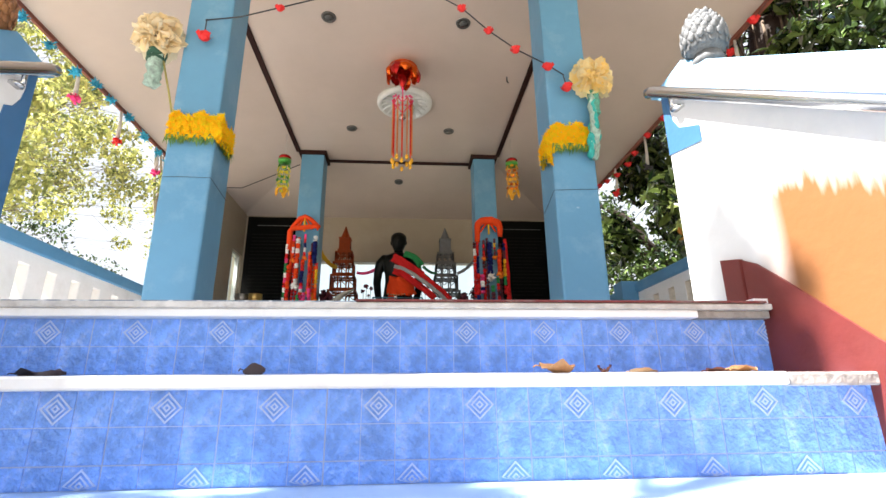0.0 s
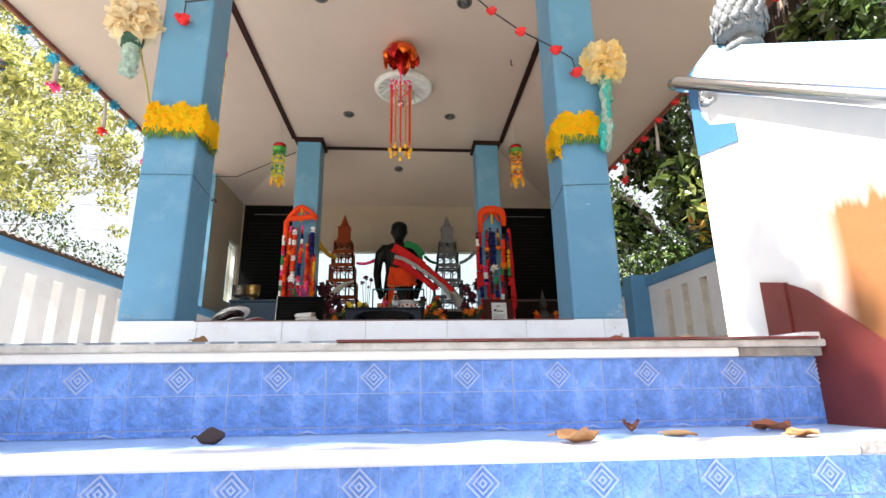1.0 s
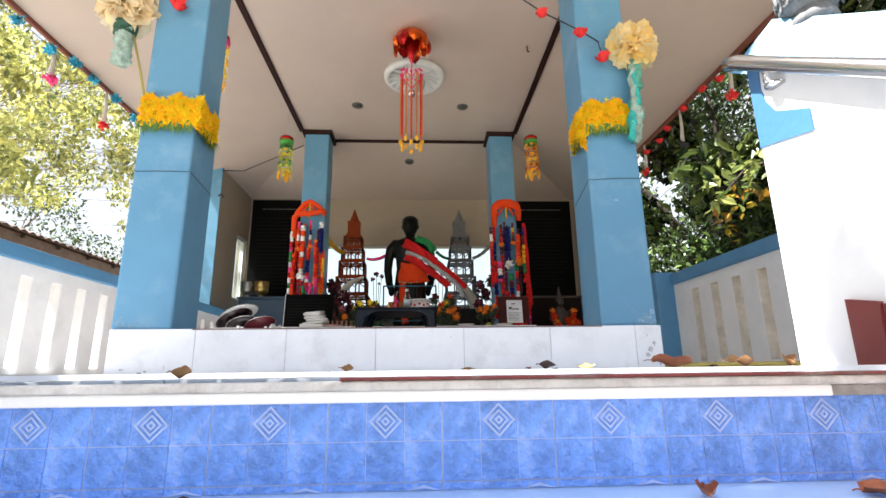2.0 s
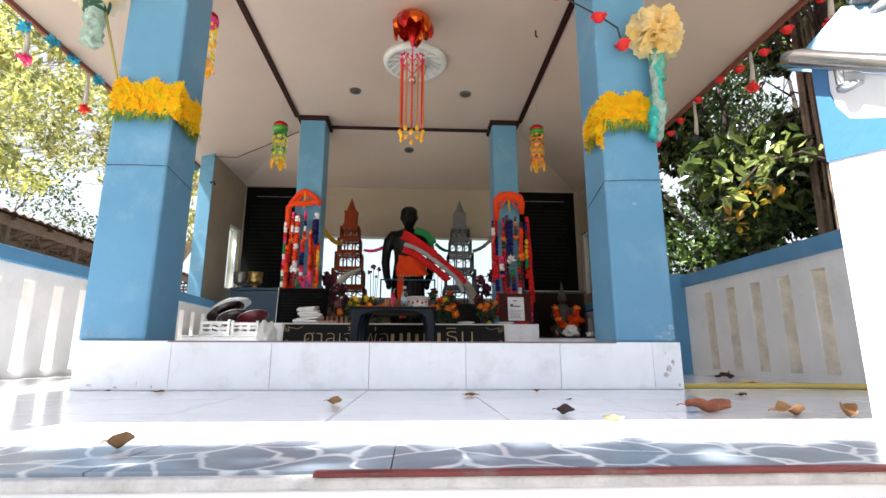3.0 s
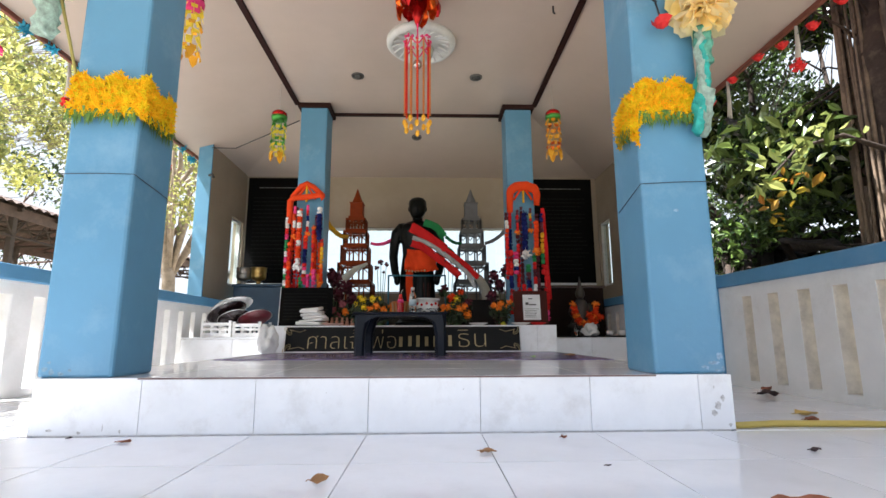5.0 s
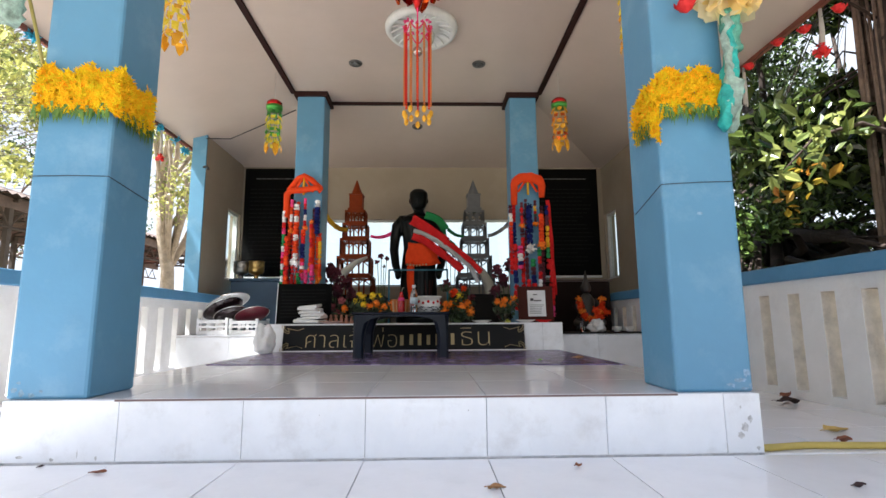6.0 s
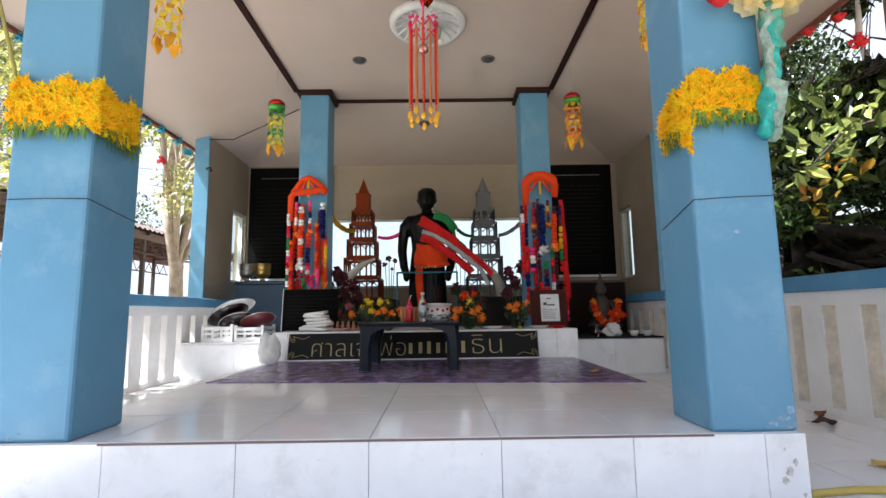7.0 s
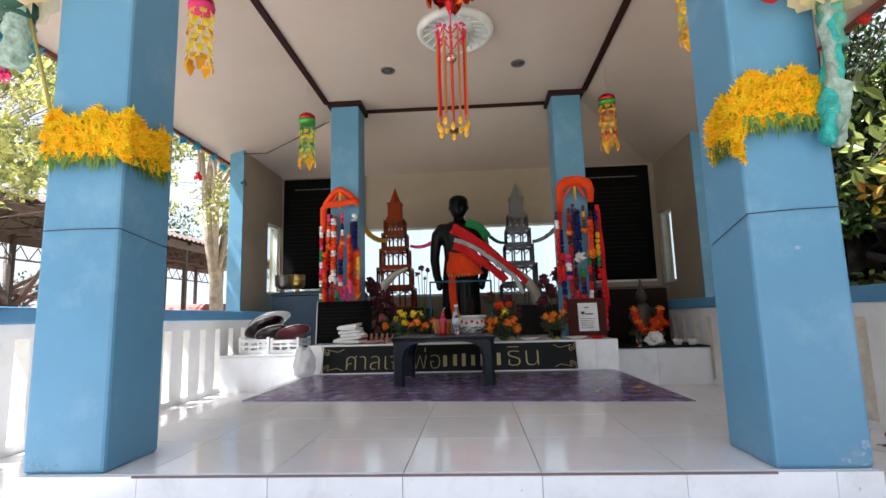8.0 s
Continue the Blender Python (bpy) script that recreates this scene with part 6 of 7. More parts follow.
ruffle(rf, "wrap", [(0.0, 0.03, -0.09), (0.0, 0.03, -0.18), (0.005, 0.03, -0.25)], [0.034, 0.032, 0.026], plain("green_wrap", (0.10, 0.32, 0.24), 0.6, var=0.4, scale=40), 3)
ruffle(rf, "ribbon_tail", [(0.0, 0.03, -0.16), (-0.01, 0.03, -0.30), (-0.025, 0.03, -0.42), (-0.04, 0.04, -0.55)], [0.03, 0.026, 0.036, 0.024], TURQ, 6, 0.4)
ruffle(rf, "net_tail", [(-0.02, 0.02, -0.12), (-0.03, 0.01, -0.3), (-0.025, 0.005, -0.45), (-0.035, 0.015, -0.56)], [0.014, 0.016, 0.022, 0.016], NETTING, 9, 0.5)
lf = empty("cloth_flower", -1.52, -0.03, 1.86, "large pale cream cloth flower with green netting tail", "cloth flower", "pillar cloth flowers")
petal_flower(lf, (0, 0, 0), 0.16, PALEPETAL, 8, 88)
ruffle(lf, "wrap", [(0.0, 0.03, -0.10), (0.0, 0.03, -0.16)], [0.055, 0.05], plain("dark_green_wrap", (0.02, 0.08, 0.05), 0.6), 4)
ruffle(lf, "net_tail", [(0.0, 0.03, -0.13), (0.005, 0.03, -0.22), (0.0, 0.03, -0.33)], [0.042, 0.042, 0.036], NETTING, 2, 0.35)
tube("stem", [(0.04, 0.03, -0.14), (0.1, 0.04, -0.36), (0.14, 0.05, -0.52)], 0.006, plain("straw_stem", (0.35, 0.30, 0.08), 0.7), lf, 6)


# rose string across the front
def rose_into(bm, c, r, seed):
    rng = random.Random(seed)
    lathe_into(bm, [(r * 0.25, -r * 0.9), (r * 0.85, -r * 0.45), (r, 0.1 * r), (r * 0.85, 0.6 * r), (r * 0.45, 0.75 * r), (r * 0.3, 0.5 * r)], c[0], c[1], c[2], 9)
    for k in range(5):
        th = k * 1.256 + rng.random()
        d = Vector((math.cos(th), math.sin(th), 0.0))
        s = Vector((-math.sin(th), math.cos(th), 0)) * r * 0.6
        p = Vector(c)
        vs = [bm.verts.new(q) for q in (p + d * r * 0.7 - s * 0.6 - Vector((0, 0, r * 0.4)), p + d * r * 0.7 + s * 0.6 - Vector((0, 0, r * 0.4)), p + d * r * 1.3 + s + Vector((0, 0, r * 0.4)), p + d * r * 1.3 - s + Vector((0, 0, r * 0.4)))]
        bm.faces.new(vs)


string = tagged(new("rose_string"), "dark wire string of small red silk roses across the shrine front", "flower string")
line = [(-1.27, 0.0, 2.01), (-1.05, -0.03, 2.02), (-0.816, -0.05, 2.085), (-0.45, -0.05, 2.22), (-0.1, -0.05, 2.30), (0.15, -0.05, 2.25), (0.321, -0.05, 2.15), (0.487, -0.05, 1.985), (0.654, -0.05, 1.855), (0.853, -0.05, 1.745), (0.96, -0.02, 1.70)]
tube("wire", line, 0.0045, WIREMAT, string, 5)
tube("wire", [(-1.258, -0.01, 2.01), (-1.255, -0.02, 1.9)], 0.004, WIREMAT, string, 5)
tube("wire", [(0.955, -0.02, 1.70), (0.965, -0.03, 1.62)], 0.004, WIREMAT, string, 5)
for k, (p, r) in enumerate((((-1.25, -0.03, 1.865), 0.034), ((-0.816, -0.05, 2.08), 0.022), ((-0.45, -0.05, 2.22), 0.022), ((-0.1, -0.05, 2.29), 0.022), ((0.321, -0.05, 2.145), 0.024), ((0.487, -0.05, 1.982), 0.024),
                            ((0.654, -0.05, 1.847), 0.026), ((0.853, -0.05, 1.732), 0.028), ((0.964, -0.04, 1.594), 0.03))):
    bm = bmesh.new()
    rose_into(bm, p, r, k)
    part("rose", bm, REDROSE, string)


# flower strings along the side eaves
def eave_string(x, ys, sag, material, label, tassels, r, category="flower string"):
    s = tagged(new("eave_flower_string"), label, category, "eave flower strings")
    rng = random.Random(int(abs(x) * 10))
    pts = [(x, y, EAVEZ - 0.03 - sag * abs(math.sin(1.9 * y))) for y in [ys[0] + (ys[1] - ys[0]) * k / 40 for k in range(41)]]
    tube("wire", pts, 0.003, WIREMAT, s, 4)
    for k, p in enumerate(pts[::2]):
        bm = bmesh.new()
        q = (p[0] + rng.uniform(-0.02, 0.02), p[1] + rng.uniform(-0.03, 0.03), p[2] - 0.01)
        if material is SKYBLOOM:
            for e in range(5):
                star_into(bm, Vector(q) + Vector((rng.uniform(-.02, .02), rng.uniform(-.02, .02), rng.uniform(-.02, .02))), r, (rng.gauss(0, 1), -1 + rng.gauss(0, .6), rng.gauss(0, 1)), rng, 6)
        else:
            rose_into(bm, q, r, k)
        part("bloom", bm, material, s)
    for y, z1, z0, m in tassels:
        t = tube("tassel", [(x, y, z1), (x + 0.005, y + 0.01, (z0 + z1) / 2), (x, y + 0.02, z0 + 0.03)], 0.016, TASSEL, s, 7, [0.01, 0.015, 0.02])
        bm = bmesh.new()
        bloom_into(bm, (x, y + 0.02, z0), 0.05, int(y * 100), 2, 8)
        part("tassel_bloom", bm, m, s)
    return s


eave_string(EAVEX0 + 0.03, (-0.9, 4.6), 0.09, SKYBLOOM, "string of sky-blue silk flowers with pale tassels along the eave",
            [(0.3, 2.40, 2.10, PINKCLOTH), (1.08, 2.40, 2.13, PINKCLOTH), (1.72, 2.40, 2.10, REDROSE), (2.46, 2.40, 2.13, PINKCLOTH), (3.2, 2.4, 2.12, REDROSE)], 0.052)
eave_string(EAVEX1 - 0.02, (-0.9, 4.6), 0.12, REDROSE, "string of red silk roses with pale tassels along the eave",
            [(0.42, 2.41, 2.14, REDROSE), (1.15, 2.41, 2.14, REDROSE), (1.93, 2.43, 2.08, plain("dark_bloom", (0.03, 0.03, 0.035), 0.6)), (2.7, 2.43, 2.12, REDROSE)], 0.032)


# hanging mobiles
def mobile(x, y, ztop, zbot, zhang, tiers, cap, caplow, tip, label):
    m = empty("hanging_mobile", x, y, ztop, label, "mobile", "hanging mobiles")
    h = ztop - zbot
    tube("string", [(0, 0, zhang - ztop), (0, 0, -0.02)], 0.003, TASSEL, m, 5)
    lathe("cap", [(0.075, -0.12 * h), (0.07, -0.05 * h), (0.045, -0.01 * h), (0.01, 0.0)], 0, 0, 0, cap, m, 12)
    lathe("cap_band", [(0.074, -0.19 * h), (0.078, -0.12 * h)], 0, 0, 0, caplow, m, 12)
    n = 6
    rng = random.Random(int(x * 50))
    for k in range(n):
        z = -h * (0.24 + 0.58 * k / (n - 1))
        bm = bmesh.new()
        for q in range(7):
            a = 2 * math.pi * q / 7 + k * 0.4
            d = Vector((math.cos(a), math.sin(a), 0))
            s = Vector((-math.sin(a), math.cos(a), 0))
            c = d * 0.062 + Vector((0, 0, z))
            vs = [bm.verts.new(p) for p in (c - s * 0.022 + Vector((0, 0, 0.014)), c + s * 0.022 + Vector((0, 0, 0.016)), c + s * 0.018 + d * 0.016 - Vector((0, 0, 0.02)), c - s * 0.018 + d * 0.014 - Vector((0, 0, 0.022)))]
            bm.faces.new(vs)
        part("petal_ring", bm, tiers[k % len(tiers)], m)
    bm = bmesh.new()
    for q in range(7):
        a = 2 * math.pi * q / 7
        tube_into(bm, [(0.06 * math.cos(a), 0.06 * math.sin(a), -0.15 * h), (0.06 * math.cos(a), 0.06 * math.sin(a), -0.86 * h)], 0.0025, 4)
    part("threads", bm, tiers[0], m)
    for q in range(5):
        bm = bmesh.new()
        a = 2 * math.pi * q / 5 + 0.3
        d = Vector((math.cos(a), math.sin(a), 0))
        s = Vector((-math.sin(a), math.cos(a), 0))
        c = d * 0.06 + Vector((0, 0, -0.86 * h))
        pts = [c + Vector((0, 0, 0.02)), c + s * 0.032 + d * 0.01, c + s * 0.022 + d * 0.02 - Vector((0, 0, 0.04)), c + d * 0.012 - Vector((0, 0, 0.14 * h)), c - s * 0.022 + d * 0.02 - Vector((0, 0, 0.04)), c - s * 0.032 + d * 0.01]
        front = [bm.verts.new(p) for p in pts]
        bm.faces.new(front)
        part("heart_drop", bm, tip, m)
    return m


mobile(-1.445, 2.75, 2.52, 2.0, 2.80, (GREENFOIL, YELFOIL, YELFOIL), FOILRED, GREENFOIL, GOLDFOIL, "hanging mobile of green and yellow foil petals with a red cap")
mobile(1.245, 2.72, 2.54, 2.02, 2.80, (GOLDFOIL, FOIL, GOLDFOIL), FOILRED, GREENFOIL, GOLDFOIL, "hanging mobile of orange foil petals with a red cap")
mobile(-1.575, 1.20, 2.62, 2.12, 2.76, (YELFOIL, YELFOIL, GOLDFOIL), FOILRED, PINKCLOTH, GOLDFOIL, "hanging mobile of yellow foil petals behind the pillar")
mobile(1.315, 1.20, 2.62, 2.12, 2.76, (YELFOIL, YELFOIL, GOLDFOIL), FOILRED, PINKCLOTH, GOLDFOIL, "hanging mobile of yellow foil petals behind the pillar")

# foil crown and bead strands in the middle
fc = empty("foil_chandelier", -0.065, 1.40, 2.80, "orange foil crown with long pink and orange bead strands", "chandelier")
lathe("crown_top", [(0.13, -0.06), (0.14, -0.03), (0.105, -0.005), (0.02, 0.0)], 0, 0, 0, FOIL, fc, 18)
for k in range(9):
    a = 2 * math.pi * k / 9
    d = Vector((math.cos(a), math.sin(a), 0))
    s = Vector((-math.sin(a), math.cos(a), 0))
    bm = bmesh.new()
    drop = 0.10 if k % 2 else 0.14
    rows = []
    for f, w, o in ((0.0, 0.045, 0.13), (0.35, 0.054, 0.15), (0.7, 0.038, 0.147), (1.0, 0.003, 0.13)):
        c = d * o + Vector((0, 0, -0.045 - drop * f))
        rows.append([bm.verts.new(c - s * w), bm.verts.new(c + d * 0.02), bm.verts.new(c + s * w)])
    for ra, rb in zip(rows, rows[1:]):
        bm.faces.new((ra[0], ra[1], rb[1], rb[0]))
        bm.faces.new((ra[1], ra[2], rb[2], rb[1]))
    part("foil_petal", bm, FOIL if k % 3 else FOILRED, fc)
bm = bmesh.new()
bmesh.ops.create_cone(bm, cap_ends=True, segments=10, radius1=0.075, radius2=0.004, depth=0.2, matrix=Matrix.Translation((0, 0, -0.18)) @ Matrix.Rotation(math.pi, 4, "X"))
part("foil_heart", bm, FOILRED, fc, "", True)
tube("cord", [(0.0, -0.01, -0.02), (0.0, -0.01, -0.36)], 0.006, PINKCLOTH, fc, 6)
bm = bmesh.new()
for k in range(16):
    a = 2 * math.pi * k / 16
    bloom_into(bm, (0.09 * math.cos(a), 0.09 * math.sin(a), -0.385 - 0.02 * math.sin(3 * a)), 0.015, 90 + k, 2, 7)
for k in range(6):
    a = math.pi * k / 3
    tube_into(bm, [(0.09 * math.cos(a + math.pi * q / 18), 0.09 * math.sin(a + math.pi * q / 18), -0.39 - 0.06 * math.sin(math.pi * q / 6)) for q in range(7)], 0.005, 5)
part("ring", bm, PINKCLOTH, fc, "", True)
for k in range(12):
    a = 2 * math.pi * k / 12
    x, y = 0.088 * math.cos(a), 0.088 * math.sin(a)
    bm = bmesh.new()
    n = 34
    for q in range(n):
        bmesh.ops.create_icosphere(bm, subdivisions=1, radius=0.0088, matrix=Matrix.Translation((x, y, -0.40 - 0.56 * q / n)))
    st = part("bead_strand", bm, (AMBERBEAD, ORANGECLOTH, AMBERBEAD, REDCLOTH)[k % 4], fc)
    st["kind"] = "stuff"
    bm = bmesh.new()
    bmesh.ops.create_icosphere(bm, subdivisions=1, radius=0.022, matrix=Matrix.Translation((x, y, -1.0 - 0.04 * (k % 2))) @ Matrix.Diagonal((0.8, 0.5, 1.3, 1)))
    part("gold_drop", bm, GOLDFOIL, fc)
bm = bmesh.new()
bmesh.ops.create_icosphere(bm, subdivisions=2, radius=0.035, matrix=Matrix.Translation((0, 0, -0.56)))
part("mirror_ball", bm, STEEL, fc, "small mirrored ball", True)
tube("cord", [(0, 0, -0.36), (0, 0, -0.9)], 0.003, TASSEL, fc, 5)

# ceiling rose with glass lamp
rose = empty("ceiling_rose", -0.05, 2.03, CEIL_Z, "white plaster ceiling rose with a glass bowl lamp", "ceiling rose")
lathe("disc", [(0.295, 0.0), (0.292, -0.03), (0.275, -0.05), (0.25, -0.052), (0.238, -0.04), (0.232, -0.018), (0.15, -0.012), (0.12, -0.03), (0.02, -0.03)], 0, 0, -0.001, PLASTER, rose, 48)
for k in range(18):
    a = 2 * math.pi * k / 18
    tube("petal_rib", [(0.15 * math.cos(a), 0.15 * math.sin(a), -0.014), (0.2 * math.cos(a), 0.2 * math.sin(a), -0.026), (0.245 * math.cos(a), 0.245 * math.sin(a), -0.05)], 0.0075, PLASTER, rose, 6)
lathe("glass_bowl", [(0.03, -0.03), (0.08, -0.04), (0.11, -0.07), (0.10, -0.12), (0.05, -0.16), (0.01, -0.165)], 0, 0, 0, plain("frosted_glass", (0.62, 0.64, 0.60), 0.25, translucent=0.4), rose, 24)


# recessed downlights
def downlight(x, y, z, tilt=0):
    d = tagged(new("downlight"), "small recessed ceiling downlight, unlit", "downlight", "ceiling downlights")
    d.matrix_world = pose(x, y, z, tilt, 0, 0)
    bm = bmesh.new()
    lathe_into(bm, [(0.042, -0.002), (0.058, -0.012), (0.062, -0.004), (0.062, 0.0)], 0, 0, 0, 24)
    part("ring", bm, plain("grey_ring", (0.10, 0.095, 0.09), 0.4), d, "", True)
    lathe("bulb", [(0.04, -0.008), (0.03, -0.016), (0.005, -0.02)], 0, 0, 0, plain("dull_bulb", (0.08, 0.08, 0.08), 0.2), d, 16)
    return d


downlight(-0.67, 2.60, CEIL_Z - 0.001)
downlight(0.475, 2.60, CEIL_Z - 0.001)
downlight(-0.685, 0.83, CEIL_Z - 0.001)
downlight(0.445, 0.83, CEIL_Z - 0.001)
downlight(-0.13, 3.87, CEIL_Z - 0.092, -11.4)
tagged(tube("ceiling_hook", [(0.966, 1.54, CEIL_Z), (0.966, 1.54, CEIL_Z - 0.05), (0.976, 1.53, CEIL_Z - 0.07)], 0.007, WIREMAT, None, 6), "small dark hook in the ceiling", "hook")
# bare cable from the side wall to the rear pillar
tagged(tube("cable", [(-2.50, 3.69, 2.50), (-2.2, 3.62, 2.47), (-1.8, 3.38, 2.52), (-1.37, 3.19, 2.62)], 0.006, WIREMAT, None, 5), "thin dark cable strung from wall to pillar", "cable")
br = tube("wall_bracket", [(-2.51, 3.698, 2.17), (-2.46, 3.66, 2.17), (-2.44, 3.66, 2.13)], 0.014, WIREMAT, None, 6)
tagged(br, "small black bracket on the blue wall end", "bracket")

# finials on the stair walls
def bud(x, y, z, material, label):
    b = empty("lotus_finial", x, y, z, label, "finial", "stair finials")
    lathe("foot", [(0.075, 0.0), (0.085, 0.012), (0.08, 0.03), (0.065, 0.04), (0.07, 0.05)], 0, 0, 0, material, b, 24)
    bm = bmesh.new()
    prof = [(0.065, 0.05), (0.10, 0.075), (0.118, 0.115), (0.112, 0.16), (0.085, 0.21), (0.05, 0.25), (0.02, 0.275), (0.004, 0.285)]
    lathe_into(bm, prof, 0, 0, 0, 24)
    rng = random.Random(4)
    for ring in range(7):
        f = ring / 7
        zz = 0.085 + 0.18 * f
        rr = np.interp(zz, [p[1] for p in prof], [p[0] for p in prof])
        n = max(6, int(16 * rr / 0.118))
        for k in range(n):
            a = 2 * math.pi * (k + 0.5 * (ring % 2)) / n
            p = Matrix.Translation((rr * math.cos(a), rr * math.sin(a), zz)) @ Matrix.Rotation(a, 4, "Z") @ Matrix.Diagonal((0.3, 1.0, 1.15, 1))
            bmesh.ops.create_icosphere(bm, subdivisions=1, radius=0.021, matrix=p)
    part("bud", bm, material, b, "", True)
    b.scale = (0.66, 0.66, 0.86)
    return b


bud(1.045, -1.2, 0.872, mat("grey_cement_bud", (0.16, 0.163, 0.166), 0.8, var=0.25, scale=20, bump=0.7, bump_scale=50, stain=(0.10, 0.10, 0.10), stain_amount=0.5, stain_scale=12), "grey cement lotus bud finial on the stair wall")
bud(-1.385, -1.2, 0.872, mat("brown_cement_bud", (0.30, 0.13, 0.05), 0.6, var=0.3, scale=12, bump=0.5, bump_scale=40, stain=(0.55, 0.25, 0.06), stain_amount=0.6, stain_scale=8), "orange-brown weathered finial on the stair wall")

# yellow hose by the right parapet
HOSE = plain("yellow_hose", (0.55, 0.42, 0.10), 0.45)
tagged(tube("garden_hose", [(1.135, 0.02, 0.012), (1.3, 0.05, 0.012), (1.6, 0.03, 0.012), (1.85, -0.02, 0.012), (2.04, -0.1, 0.012), (2.05, -0.6, 0.012), (2.05, -1.1, 0.012)], 0.012, HOSE, None, 8), "yellow garden hose lying on the landing", "hose")


# dry leaves
def dry_leaf(x, y, z, size, turn, curl, material, label):
    size *= 0.82
    bm = bmesh.new()
    rows = []
    for i in range(9):
        f = i / 8
        wid = size * 0.30 * math.sin(math.pi * min(1, 0.05 + 0.95 * f) ** 0.8)
        row = []
        for e in (-1, -0.5, 0, 0.5, 1):
            zz = curl * size * (0.45 * abs(e) ** 1.5 * math.sin(math.pi * f) + 0.25 * (2 * f - 1) ** 2) + 0.02 * size * noise.noise(Vector((f * 5, e * 3, x * 9)))
            rag = 1 + 0.35 * noise.noise(Vector((f * 7, e * 2 + x * 13, y * 11)))
            zz += 0.16 * size * noise.noise(Vector((f * 2.5 + y * 7, e * 1.3, x * 5)))
            row.append(bm.verts.new(((f - 0.5) * size, wid * e * rag * (1 - 0.25 * curl), zz)))
        rows.append(row)
    for ra, rb in zip(rows, rows[1:]):
        for e in range(4):
            bm.faces.new((ra[e], ra[e + 1], rb[e + 1], rb[e]))
    tube_into(bm, [(-0.5 * size, 0, curl * size * 0.25), (-0.62 * size, 0.02 * size, curl * size * 0.28), (-0.68 * size, 0.05 * size, curl * size * 0.2)], 0.0013, 4)
    lo = min(v.co.z for v in bm.verts)
    bmesh.ops.translate(bm, vec=(0, 0, -lo), verts=bm.verts)
    ob = part("dry_leaf", bm, material, None, "", True)
    ob.matrix_world = pose(x, y, z + 0.001, 0, 0, turn)
    return tagged(ob, label, "leaf", "fallen leaves")


TAN = mat("tan_dry_leaf", (0.42, 0.22, 0.09), 0.7, var=0.3, scale=30, stain=(0.16, 0.06, 0.03), stain_amount=0.6, stain_scale=20)
RUST = mat("rust_dry_leaf", (0.28, 0.09, 0.04), 0.7, var=0.3, scale=30, stain=(0.5, 0.28, 0.12), stain_amount=0.6, stain_scale=20)
DARKLEAF = mat("dark_dry_leaf", (0.05, 0.025, 0.022), 0.7, var=0.3, scale=30, stain=(0.25, 0.2, 0.17), stain_amount=0.5, stain_scale=20)
YELLEAF = mat("yellow_dry_leaf", (0.62, 0.42, 0.12), 0.7, var=0.2, scale=30)
